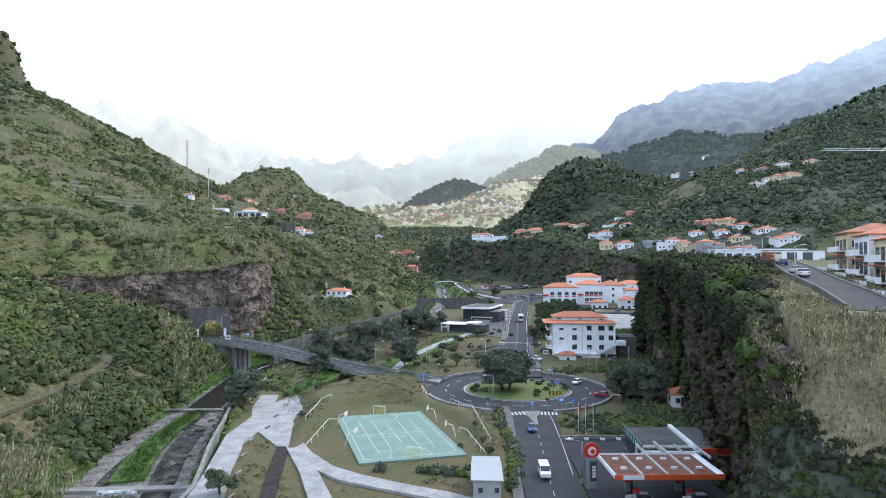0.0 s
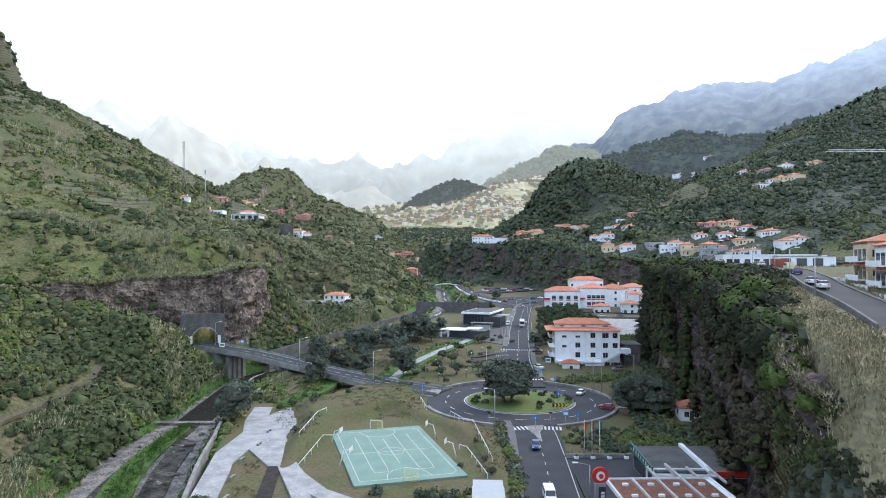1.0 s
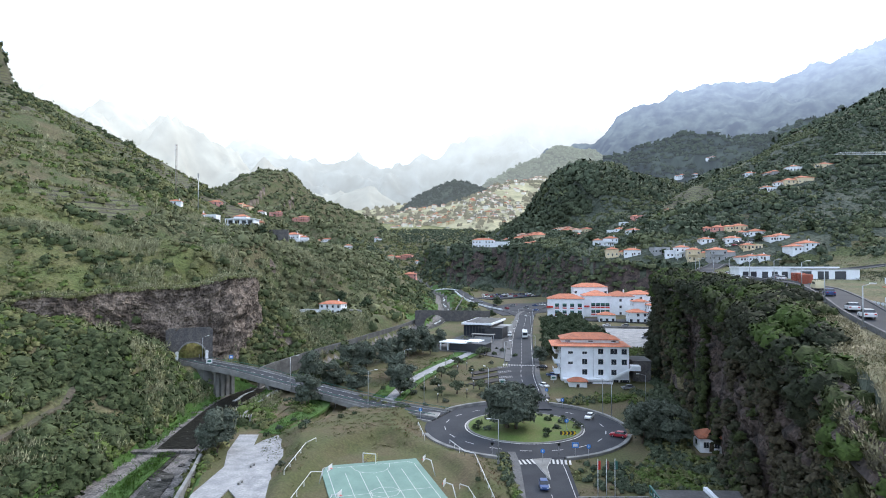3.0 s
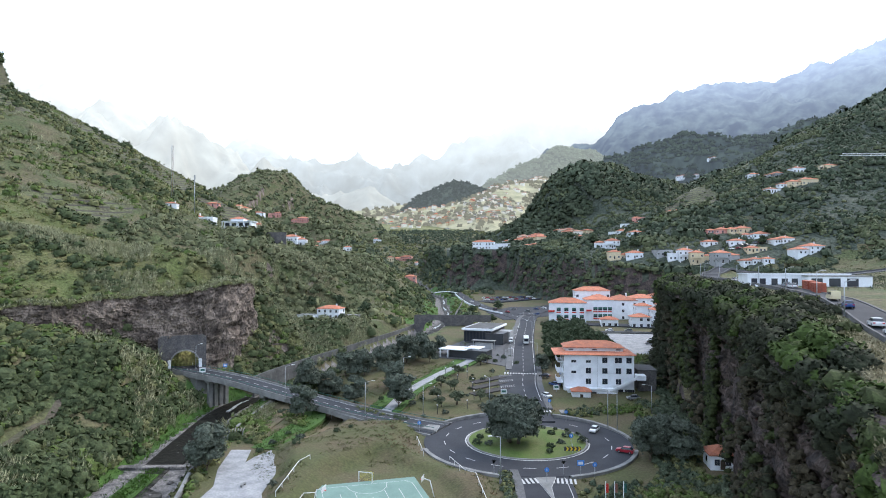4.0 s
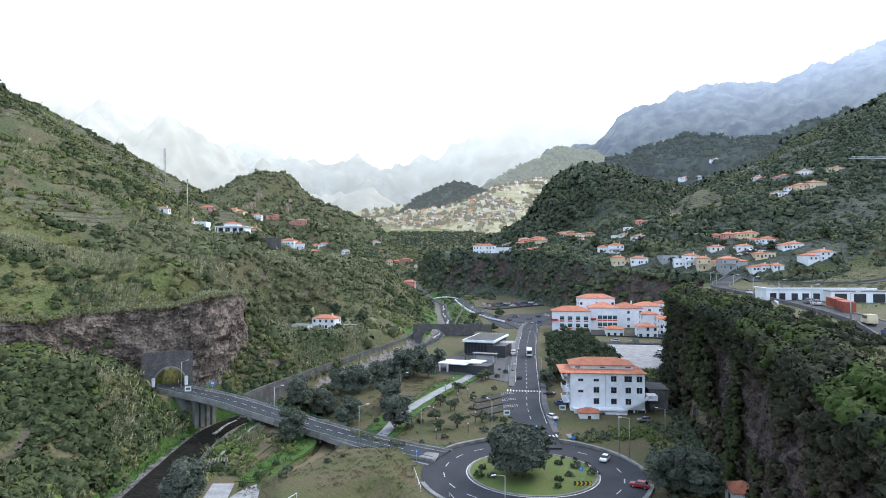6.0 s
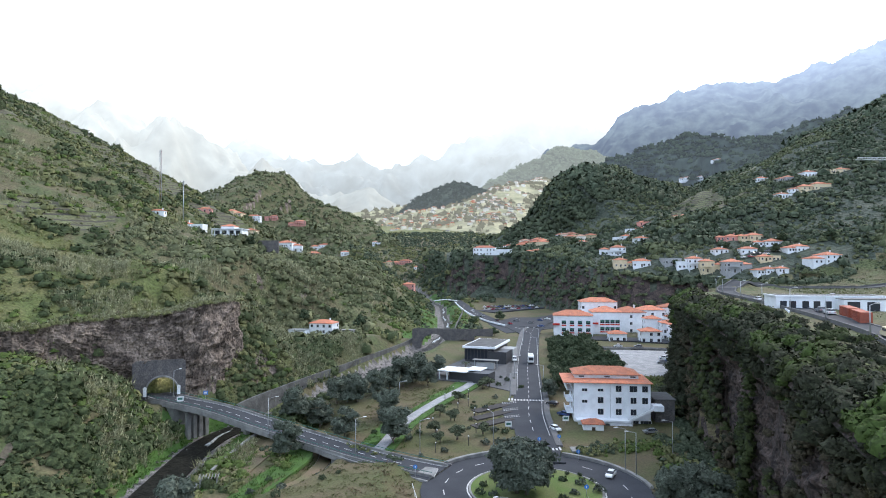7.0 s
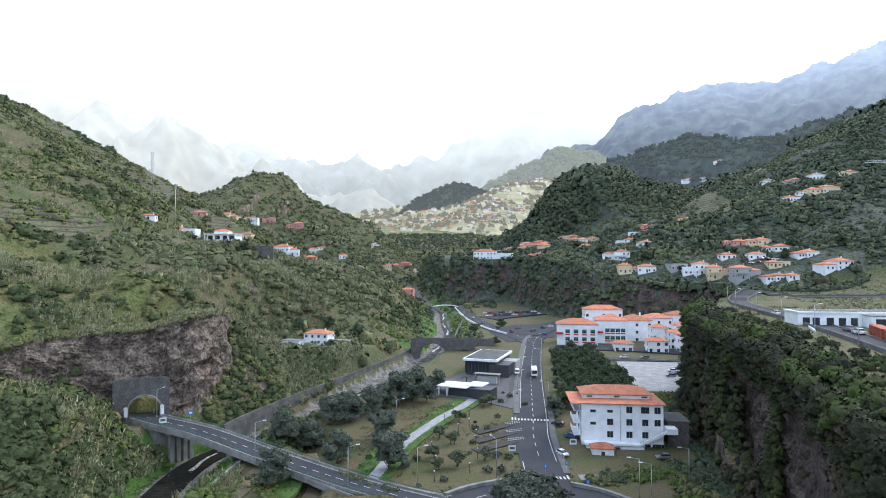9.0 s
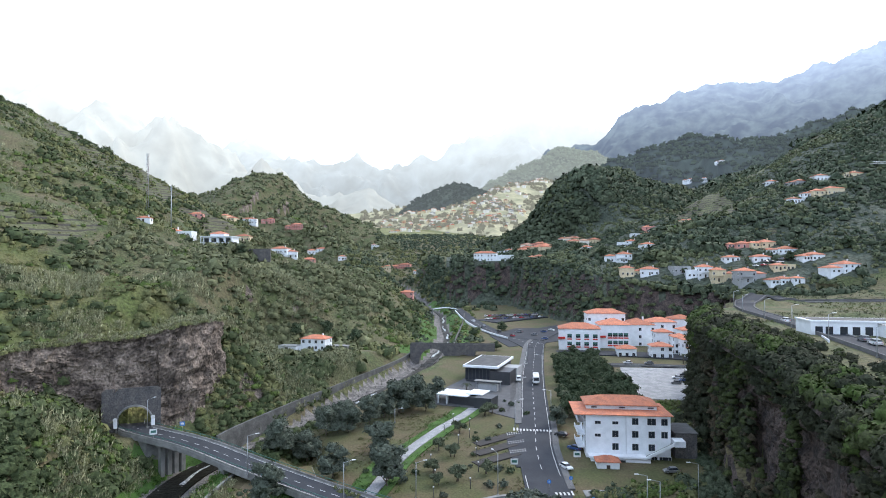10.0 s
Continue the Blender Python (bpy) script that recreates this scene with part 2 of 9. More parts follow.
def ground_at(x, y):
    return float(height(np.array([x]), np.array([y]))[0])
def grid_mesh(name, xs, ys, zs, mats, face_mat=None, smooth=True):
    """A sheet from 2-D arrays of corners."""
    r, c = xs.shape
    me = bpy.data.meshes.new(name)
    co = np.stack([xs, ys, zs], -1).reshape(-1, 3).astype(np.float32)
    i = np.arange(r * c).reshape(r, c)
    q = np.stack([i[:-1, :-1], i[:-1, 1:], i[1:, 1:], i[1:, :-1]], -1).reshape(-1, 4)
    me.vertices.add(len(co))
    me.vertices.foreach_set("co", co.ravel())
    me.loops.add(q.size)
    me.loops.foreach_set("vertex_index", q.ravel().astype(np.int32))
    me.polygons.add(len(q))
    me.polygons.foreach_set("loop_start", np.arange(0, q.size, 4, dtype=np.int32))
    me.polygons.foreach_set("use_smooth", np.full(len(q), smooth))
    for m in mats:
        me.materials.append(m)
    if face_mat is not None:
        me.polygons.foreach_set("material_index", face_mat.ravel().astype(np.int32))
    me.update(calc_edges=True)
    return me


M_hill = material("hill_ground", (0.066, 0.082, 0.032), 0.95, 0.9, 0.6, 1.0, color2=(0.108, 0.092, 0.050), big=0.07)
M_lava = material("brown_lava", (0.215, 0.172, 0.142), 0.95, 1.3, 0.85, 1.0, color2=(0.062, 0.048, 0.040), big=0.22)
M_turf = material("hill_turf", (0.088, 0.108, 0.036), 0.95, 1.1, 0.5, 0.9, color2=(0.122, 0.116, 0.050), big=0.08)
M_forest = material("forest_ground", (0.048, 0.061, 0.046), 0.95, 0.45, 0.7, 1.0, color2=(0.064, 0.075, 0.054), big=0.08)
M_dry = material("dry_grass_ground", (0.22, 0.19, 0.12), 0.95, 2.0, 0.4, 0.5, color2=(0.14, 0.135, 0.075), big=0.15)
# dry far terraces, with sunlight put into their paler base colour
M_terrace = material("sunlit_terraced_fields", (0.20, 0.19, 0.085), 0.95, 0.5, 0.25, 0.4, color2=(0.11, 0.13, 0.05), big=0.02)

M_steps = material("stepped_fields", (0.115, 0.125, 0.058), 0.95, 0.7, 0.5, 0.8, color2=(0.088, 0.082, 0.050), big=0.08)


def stepped(m):
    """Dry stone terrace walls: thin stone-brown bands one above the other, broken by noise."""
    nt = m.node_tree
    b = nt.nodes["Principled BSDF"]
    src = b.inputs["Base Color"].links[0].from_socket
    geo, sep, no = nt.nodes.new("ShaderNodeNewGeometry"), nt.nodes.new("ShaderNodeSeparateXYZ"), nt.nodes.new("ShaderNodeTexNoise")
    nt.links.new(geo.outputs["Position"], sep.inputs[0])
    nt.links.new(geo.outputs["Position"], no.inputs["Vector"])
    no.inputs["Scale"].default_value, no.inputs["Detail"].default_value = 0.03, 3
    mul, add, fr, gt = [nt.nodes.new("ShaderNodeMath") for _ in range(4)]
    mul.operation, add.operation, fr.operation, gt.operation = "MULTIPLY", "MULTIPLY_ADD", "FRACT", "LESS_THAN"
    nt.links.new(no.outputs["Fac"], mul.inputs[0])
    mul.inputs[1].default_value = 3.0
    nt.links.new(sep.outputs[2], add.inputs[0])
    add.inputs[1].default_value = 0.36
    nt.links.new(mul.outputs[0], add.inputs[2])
    nt.links.new(add.outputs[0], fr.inputs[0])
    nt.links.new(fr.outputs[0], gt.inputs[0])
    gt.inputs[1].default_value = 0.3
    mix = nt.nodes.new("ShaderNodeMix")
    mix.data_type = "RGBA"
    mix.inputs[7].default_value = (0.055, 0.05, 0.04, 1)
    nt.links.new(gt.outputs[0], mix.inputs[0])
    nt.links.new(src, mix.inputs[6])
    nt.links.new(mix.outputs[2], b.inputs["Base Color"])


stepped(M_steps)
_ang = np.radians(np.concatenate([np.linspace(-180, -41, 70, endpoint=False), np.linspace(-41, 41, 330), np.linspace(41.5, 180, 70)]))
_rad = np.concatenate([np.linspace(0.5, 60, 30, endpoint=False), 60 * np.exp(np.linspace(0, np.log(1750 / 60.0), 290))])
_A, _R = np.meshgrid(_ang, _rad)
GX, GY = _R * np.sin(_A), _R * np.cos(_A) - 20.0
GZ = height(GX, GY, bored=True)
_cx, _cy = (GX[:-1, :-1] + GX[1:, 1:]) / 2, (GY[:-1, :-1] + GY[1:, 1:]) / 2
_cz = (GZ[:-1, :-1] + GZ[1:, 1:]) / 2
_steep = np.hypot((GZ[1:, :-1] - GZ[:-1, :-1]) / np.maximum(np.hypot(GX[1:, :-1] - GX[:-1, :-1], GY[1:, :-1] - GY[:-1, :-1]), 0.01),
                  (GZ[:-1, 1:] - GZ[:-1, :-1]) / np.maximum(np.hypot(GX[:-1, 1:] - GX[:-1, :-1], GY[:-1, 1:] - GY[:-1, :-1]), 0.01))
_fm = np.zeros(_cx.shape, int)
_dist, _rz = along(_cx, _cy, RIVER)
_fm[(_cz < np.interp(_cy, FLOOR_Y, FLOOR_Z) + 1.2) & (_dist > 14) & (_cx > -74)] = 1
_fm[(along(_cx, _cy, COURT_BANK)[0] < 19) & (_cx > -40)] = 1
_fm[(inside(_cx, _cy, EAST_EDGE) > 1.5) & (_cx < 95) & (_cy < 126)] = 2
_fm[(_steep > 1.9)] = 3
_fm[(_steep > 1.3) & (_cx < -20) & (_cz > 14) & ((_cx < -380) | (_cx > -78) & (_cy > 350))] = 8
_fm[(_cx > 28) & (_cx < 100) & (_cy < 80) & (_cz > 4)] = 6
_fm[(_cx > 28) & (_cx < 100) & (_cy < 80) & (_cz > 21.5 + 6 * fractal(_cx, _cy, 11, 3))] = 2
_fm[(_fm == 3) & (_cx > 38) & (_cy < 102)] = 6
_fm[(_fm == 3) & (_cx > 5) & (_cy > 420) & ((_cz > 46) | (_cy < 0))] = 6
_fm[(_fm == 3) & (_cx < -50)] = 8
_fm[(_dist < 16) & (_cy > 100) & (_cy < 250)] = 7
_fm[(_dist < np.interp(_cy, [150, 185, 250, 300], [11, 6.5, 6, 8]))] = 4
_fm[(_fm == 0) & (_cx > 5) & (_cy > 420)] = 6
_fm[(_cy > 380) & (_dist > 5) & (_dist < 17) & (_cx < 40) & (_cy < 640)] = 7
_fm[(fractal(_cx + 60, _cy + 30, 130, 2) > 0.10) & (_cx > 235) & (_cy > 500) & (_cy < 840) & (_cz > 70)] = 9
_fm[(_cx < -175) & (_cy > 330) & (_cy < 720) & (fractal(_cx + 7, _cy, 120, 2) > 0.0)] = 9
_fm[(inside(_cx, _cy, WEST_BENCH) > 3) & (_steep < 1.9)] = 10
_fm[(_cy > 1350) & (_steep < 0.6)] = 5
ground = new("ground", grid_mesh("ground", GX, GY, GZ, [M_hill, M_grass, M_dry, M_rock, M_stone, M_terrace, M_forest, M_lush, M_lava, M_steps, M_turf], _fm))
tagged(ground, "rough green valley ground with grass, rock and river bed", "ground", kind="structure")
_u, _v = np.meshgrid(np.linspace(-10, 10, 22), np.linspace(3.5, 22, 20))
_c, _s = math.cos(radians(TUNNEL[2])), math.sin(radians(TUNNEL[2]))
_x, _y = TUNNEL[0] + _u * _c - _v * _s, TUNNEL[1] + _u * _s + _v * _c
cap = new("ground_over_tunnel", grid_mesh("ground_over_tunnel", _x, _y, height(_x, _y) + 0.05 - 0.8 * (np.maximum(abs(_u) / 10, abs(_v - 12.75) / 9.25) > 0.98), [M_turf]))
tagged(cap, "rough green hillside above the road tunnel", "ground", kind="structure")
# ---- far ranges, with bright haze put into their emission ----
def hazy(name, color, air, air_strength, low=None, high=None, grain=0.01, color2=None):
    """Distant slopes and trees with bright haze painted in as emission, which can grow upwards into the cloud."""
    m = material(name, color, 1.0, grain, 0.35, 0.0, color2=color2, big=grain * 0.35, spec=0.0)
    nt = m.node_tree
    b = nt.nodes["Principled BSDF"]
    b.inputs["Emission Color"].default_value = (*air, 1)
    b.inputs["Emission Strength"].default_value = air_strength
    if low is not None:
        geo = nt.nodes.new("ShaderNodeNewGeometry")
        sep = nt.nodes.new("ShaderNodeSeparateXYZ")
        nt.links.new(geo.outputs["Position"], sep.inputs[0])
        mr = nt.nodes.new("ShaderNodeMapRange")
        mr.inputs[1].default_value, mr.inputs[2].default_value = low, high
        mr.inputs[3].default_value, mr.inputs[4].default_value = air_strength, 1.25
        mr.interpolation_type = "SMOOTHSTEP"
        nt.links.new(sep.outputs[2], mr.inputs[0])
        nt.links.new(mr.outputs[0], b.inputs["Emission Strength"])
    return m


def range_mesh(name, lines, slope, x0, x1, y0, y1, nx, ny, mat, rough, size, base=-1e9, ridged=True):
    xs, ys = np.meshgrid(np.linspace(x0, x1, nx), np.linspace(y0, y1, ny))
    z = np.full(xs.shape, base)
    for line in lines:
        z = np.maximum(z, ridge(xs, ys, line, slope, 20))
    z = np.maximum(z, -60) + fractal(xs, ys, size, 7, ridged) * rough
    return new(name, grid_mesh(name, xs, ys, z, [mat]))


# emission stands for warm sunlit haze on the vale, cool haze on the woods
M_vale = hazy("hazy_sunlit_vale", (0.27, 0.26, 0.16), (1.0, 0.97, 0.86), 0.32, color2=(0.07, 0.09, 0.045), grain=0.07)
M_wood_far = hazy("hazy_far_woods", (0.055, 0.068, 0.045), (0.78, 0.9, 1.0), 0.14, grain=0.06, color2=(0.02, 0.028, 0.022))
# blue and white haze is emission on these ranges, rising into cloud
M_blue = hazy("blue_haze_mountain", (0.085, 0.10, 0.085), (0.56, 0.69, 0.96), 0.27, 700, 1800, grain=0.035, color2=(0.012, 0.02, 0.026))
M_pale = hazy("pale_haze_mountain", (0.20, 0.205, 0.18), (0.93, 0.98, 1.0), 0.44, 200, 1900, grain=0.01)

M_pale_north = hazy("cloud_haze_mountain", (0.16, 0.17, 0.165), (0.90, 0.97, 1.0), 0.36, 300, 1500, grain=0.01)

VALE_LINES = [[(-300, 1500, 100), (60, 1700, 140), (177, 2005, 222), (368, 2583, 371), (500, 2900, 440), (700, 3100, 470), (1000, 3150, 480)],
              [(-600, 2100, 190), (-106, 2217, 240), (177, 2400, 270)], [(-330, 1880, 158), (-137, 1880, 184), (0, 1880, 211), (115, 1880, 243), (190, 1950, 276), (368, 2400, 366)]]
# the ridge's bluish haze is put into its emission
M_ridge = hazy("hazy_ridge_woods", (0.050, 0.064, 0.046), (0.60, 0.74, 0.98), 0.105, grain=0.05, color2=(0.022, 0.030, 0.024))
BACK_RIDGE = [(350, 1470, 236), (390, 1480, 288), (467, 1500, 314), (550, 1500, 338), (620, 1500, 346), (703, 1500, 329), (787, 1500, 346), (884, 1500, 372), (995, 1500, 408), (1150, 1500, 460), (1400, 1500, 540)]
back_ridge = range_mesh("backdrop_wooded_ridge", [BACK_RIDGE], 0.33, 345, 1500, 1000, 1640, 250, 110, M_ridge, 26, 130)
tagged(back_ridge, "wooded ridge behind the village slope, with blue haze painted in", "hill", kind="structure")
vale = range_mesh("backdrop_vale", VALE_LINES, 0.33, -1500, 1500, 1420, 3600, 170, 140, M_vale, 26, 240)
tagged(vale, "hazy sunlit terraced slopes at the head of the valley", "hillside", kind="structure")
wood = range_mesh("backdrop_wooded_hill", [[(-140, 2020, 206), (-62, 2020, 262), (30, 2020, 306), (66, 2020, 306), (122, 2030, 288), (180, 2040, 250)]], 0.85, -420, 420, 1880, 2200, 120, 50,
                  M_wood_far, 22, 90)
# pale haze before the dome, added as glow of its material
M_dome = hazy("hazy_dome_woods", (0.07, 0.08, 0.045), (0.88, 0.97, 1.0), 0.28, grain=0.035, color2=(0.02, 0.028, 0.02))
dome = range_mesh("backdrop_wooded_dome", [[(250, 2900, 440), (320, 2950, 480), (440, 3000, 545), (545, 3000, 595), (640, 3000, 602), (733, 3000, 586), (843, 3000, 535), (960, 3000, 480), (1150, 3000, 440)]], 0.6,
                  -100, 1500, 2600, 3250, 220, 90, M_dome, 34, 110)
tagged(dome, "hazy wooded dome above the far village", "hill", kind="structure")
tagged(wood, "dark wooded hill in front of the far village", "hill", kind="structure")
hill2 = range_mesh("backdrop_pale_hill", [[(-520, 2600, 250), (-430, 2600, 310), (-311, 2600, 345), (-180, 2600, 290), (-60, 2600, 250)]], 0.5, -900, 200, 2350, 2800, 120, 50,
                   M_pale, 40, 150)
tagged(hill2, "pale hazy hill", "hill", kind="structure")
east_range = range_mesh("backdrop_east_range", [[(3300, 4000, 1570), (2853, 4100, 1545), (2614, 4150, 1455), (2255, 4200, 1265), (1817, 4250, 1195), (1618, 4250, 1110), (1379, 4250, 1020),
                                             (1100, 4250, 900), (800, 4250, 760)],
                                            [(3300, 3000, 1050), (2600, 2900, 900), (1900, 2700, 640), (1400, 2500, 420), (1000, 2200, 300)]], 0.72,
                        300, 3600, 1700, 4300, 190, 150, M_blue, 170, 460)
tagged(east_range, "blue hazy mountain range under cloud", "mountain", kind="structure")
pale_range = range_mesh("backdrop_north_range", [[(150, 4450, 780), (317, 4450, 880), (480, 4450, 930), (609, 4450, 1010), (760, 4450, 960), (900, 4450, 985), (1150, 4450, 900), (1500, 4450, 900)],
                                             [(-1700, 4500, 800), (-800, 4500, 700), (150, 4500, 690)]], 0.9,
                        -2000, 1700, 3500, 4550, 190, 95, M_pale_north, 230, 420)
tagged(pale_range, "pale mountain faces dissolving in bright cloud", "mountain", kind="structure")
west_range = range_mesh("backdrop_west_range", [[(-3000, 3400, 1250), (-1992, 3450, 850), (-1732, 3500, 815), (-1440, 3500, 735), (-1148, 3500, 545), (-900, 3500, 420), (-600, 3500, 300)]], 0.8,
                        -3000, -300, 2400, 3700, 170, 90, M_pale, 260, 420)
tagged(west_range, "pale hazy mountain wall west of the valley", "mountain", kind="structure")
# ---- kit: meshes and parts ----
def finish(bm, name, mats, smooth=False):
    me = bpy.data.meshes.new(name)
    bmesh.ops.recalc_face_normals(bm, faces=bm.faces)
    bm.to_mesh(me)
    bm.free()
    for m in mats if isinstance(mats, (list, tuple)) else [mats]:
        me.materials.append(m)
    if smooth:
        for p in me.polygons:
            p.use_smooth = True
    return me


def part(name, bm, material_, parent, label="", smooth=False):
    me = bm if isinstance(bm, bpy.types.Mesh) else finish(bm, name, material_, smooth)
    ob = new(name, me)
    ob.parent = parent
    if label:
        tagged(ob, label)
    return ob


def thing(name, m, label, category, group="", kind=""):
    ob = new(name)
    ob.empty_display_size = 0.3
    ob.matrix_world = m
    return tagged(ob, label, category, group, kind)


def whole(name, bm, mats, m, label, category, group="", kind="", smooth=False):
    ob = new(name, bm if isinstance(bm, bpy.types.Mesh) else finish(bm, name, mats, smooth))
    ob.matrix_world = m
    return tagged(ob, label, category, group, kind)


def box(bm, x0, x1, y0, y1, z0, z1, mat=0, m=None):
    vs = [bm.verts.new((x, y, z)) for z in (z0, z1) for y in (y0, y1) for x in (x0, x1)]
    for a, b, c, d in ((0, 1, 3, 2), (4, 6, 7, 5), (0, 4, 5, 1), (2, 3, 7, 6), (0, 2, 6, 4), (1, 5, 7, 3)):
        f = bm.faces.new((vs[a], vs[b], vs[c], vs[d]))
        f.material_index = mat
    if m is not None:
        for v in vs:
            v.co = m @ v.co
    return vs


def boxed(*args, mat=0, m=None, bevel=0.0):
    bm = bmesh.new()
    box(bm, *args, mat=mat, m=m)
    if bevel:
        bmesh.ops.bevel(bm, geom=bm.edges[:], offset=bevel, segments=1, affect="EDGES")
    return bm


def rod(bm, a, b, ra, rb=None, n=8, mat=0):
    """A tapered round bar from a to b."""
    a, b = Vector(a), Vector(b)
    rb = ra if rb is None else rb
    q = (b - a).to_track_quat("Z", "Y")
    rings = []
    for p, r in ((a, ra), (b, rb)):
        rings.append([bm.verts.new(p + q @ Vector((math.cos(6.2832 * k / n) * r, math.sin(6.2832 * k / n) * r, 0))) for k in range(n)])
    for k in range(n):
        f = bm.faces.new((rings[0][k], rings[0][(k + 1) % n], rings[1][(k + 1) % n], rings[1][k]))
        f.material_index = mat
        f.smooth = True
    for ring in (rings[0][::-1], rings[1]):
        bm.faces.new(ring).material_index = mat


def prism(bm, poly, z0, z1, mat=0):
    lo = [bm.verts.new((x, y, z0)) for x, y in poly]
    hi = [bm.verts.new((x, y, z1)) for x, y in poly]
    n = len(poly)
    for k in range(n):
        bm.faces.new((lo[k], lo[(k + 1) % n], hi[(k + 1) % n], hi[k])).material_index = mat
    bm.faces.new(hi).material_index = mat
    bm.faces.new(lo[::-1]).material_index = mat


def slab(poly, z0, z1):
    """A flat slab over any simple outline, concave ones too."""
    bm = bmesh.new()
    lo = [bm.verts.new((x, y, z0)) for x, y in poly]
    hi = [bm.verts.new((x, y, z1)) for x, y in poly]
    n = len(poly)
    for k in range(n):
        bm.faces.new((lo[k], lo[(k + 1) % n], hi[(k + 1) % n], hi[k]))
    for a, b, c in geometry.tessellate_polygon([[Vector((x, y, 0)) for x, y in poly]]):
        bm.faces.new((hi[a], hi[b], hi[c]))
        bm.faces.new((lo[c], lo[b], lo[a]))
    return bm


def hip(bm, x0, x1, y0, y1, z, rise, over=0.5, thick=0.18, mat=0):
    """A hipped roof with eaves, its ridge along the longer side."""
    x0, x1, y0, y1 = x0 - over, x1 + over, y0 - over, y1 + over
    w, d = x1 - x0, y1 - y0
    if w >= d:
        a, b = (x0 + d / 2, (y0 + y1) / 2), (x1 - d / 2, (y0 + y1) / 2)
    else:
        a, b = ((x0 + x1) / 2, y0 + w / 2), ((x0 + x1) / 2, y1 - w / 2)
    if math.dist(a, b) < 0.4:
        b = (a[0] + 0.2, a[1] + 0.2)
    lo = [bm.verts.new((x, y, z - thick)) for x, y in ((x0, y0), (x1, y0), (x1, y1), (x0, y1))]
    up = [bm.verts.new((x, y, z)) for x, y in ((x0, y0), (x1, y0), (x1, y1), (x0, y1))]
    A, B = bm.verts.new((*a, z + rise)), bm.verts.new((*b, z + rise))
    faces = [lo[::-1]] + [(lo[k], lo[(k + 1) % 4], up[(k + 1) % 4], up[k]) for k in range(4)]
    if w >= d:
        faces += [(up[0], up[1], B, A), (up[1], up[2], B), (up[2], up[3], A, B), (up[3], up[0], A)]
    else:
        faces += [(up[0], up[1], A), (up[1], up[2], B, A), (up[2], up[3], B), (up[3], up[0], A, B)]
    for f in faces:
        bm.faces.new(f).material_index = mat


def hits_floor(y):
    return float(np.interp(y, FLOOR_Y, FLOOR_Z))


def smooth_line(points, step=2.0):
    """Catmull-Rom through the points, about step metres apart."""
    P = [Vector(p) for p in points]
    P = [P[0] * 2 - P[1]] + P + [P[-1] * 2 - P[-2]]
    out = []
    for i in range(1, len(P) - 2):
        n = max(2, int((P[i + 1] - P[i]).length / step))
        for k in range(n):
            t = k / n
            out.append(0.5 * ((2 * P[i]) + (P[i + 1] - P[i - 1]) * t + (2 * P[i - 1] - 5 * P[i] + 4 * P[i + 1] - P[i + 2]) * t * t
                              + (3 * P[i] - P[i - 1] - 3 * P[i + 1] + P[i + 2]) * t ** 3))
    out.append(P[-2])
    return out


def strip(line, half, lift=0.1, thick=0.5, z=None, off=0.0):
    """A slab along a line of (x, y) or (x, y, z): half its width (a number or one for each end), following the valley floor."""
    bm = bmesh.new()
    pts = line
    rows = []
    n = len(pts)
    for i, p in enumerate(pts):
        q = pts[min(i + 1, n - 1)] - pts[max(i - 1, 0)]
        side = Vector((q.y, -q.x)).normalized()
        hw = half if not isinstance(half, tuple) else half[0] + (half[1] - half[0]) * i / (n - 1)
        zz = (p.z if len(p) == 3 else hits_floor(p.y)) + lift
        c = Vector((p.x, p.y)) + side * off
        l, r = c - side * hw, c + side * hw
        rows.append([bm.verts.new((l.x, l.y, zz - thick)), bm.verts.new((l.x, l.y, zz)), bm.verts.new((r.x, r.y, zz)), bm.verts.new((r.x, r.y, zz - thick))])
    for a, b in zip(rows, rows[1:]):
        for k in range(3):
            bm.faces.new((a[k], a[k + 1], b[k + 1], b[k]))
    bm.faces.new(rows[0][::-1])
    bm.faces.new(rows[-1])
    return bm


def dashes(line, dash, gap, half, lift, off=0.0, bm=None, start=0.0):
    """Painted strokes along a line."""
    bm = bm or bmesh.new()
    s, t = 0.0, start
    acc = [0.0]
    for a, b in zip(line, line[1:]):
        acc.append(acc[-1] + (b - a).length)
    xs, ys = [p.x for p in line], [p.y for p in line]
    zs = [p.z if len(p) == 3 else hits_floor(p.y) for p in line]

    def at(d):
        return np.array([np.interp(d, acc, xs), np.interp(d, acc, ys), np.interp(d, acc, zs)])
    while t + dash <= acc[-1]:
        k = max(1, int(dash / 2.5))
        for j in range(k):
            a, b = at(t + dash * j / k), at(t + dash * (j + 1) / k)
            w = b - a
            side = np.array([w[1], -w[0], 0]) / max(np.hypot(w[0], w[1]), 1e-6)
            q = [a + side * (off - half), a + side * (off + half), b + side * (off + half), b + side * (off - half)]
            bm.faces.new([bm.verts.new((v[0], v[1], v[2] + lift)) for v in q])
        t += dash + gap
    return bm


def arc(cx, cy, r, a0, a1, n=48):
    return [Vector((cx + r * math.cos(radians(a0 + (a1 - a0) * k / n)), cy + r * math.sin(radians(a0 + (a1 - a0) * k / n)))) for k in range(n + 1)]


IDENT = Matrix.Identity(4)
# ---- roads, paths and the court ----
RC = (22.0, 182.0)            # roundabout centre
Z_RING = 0.45


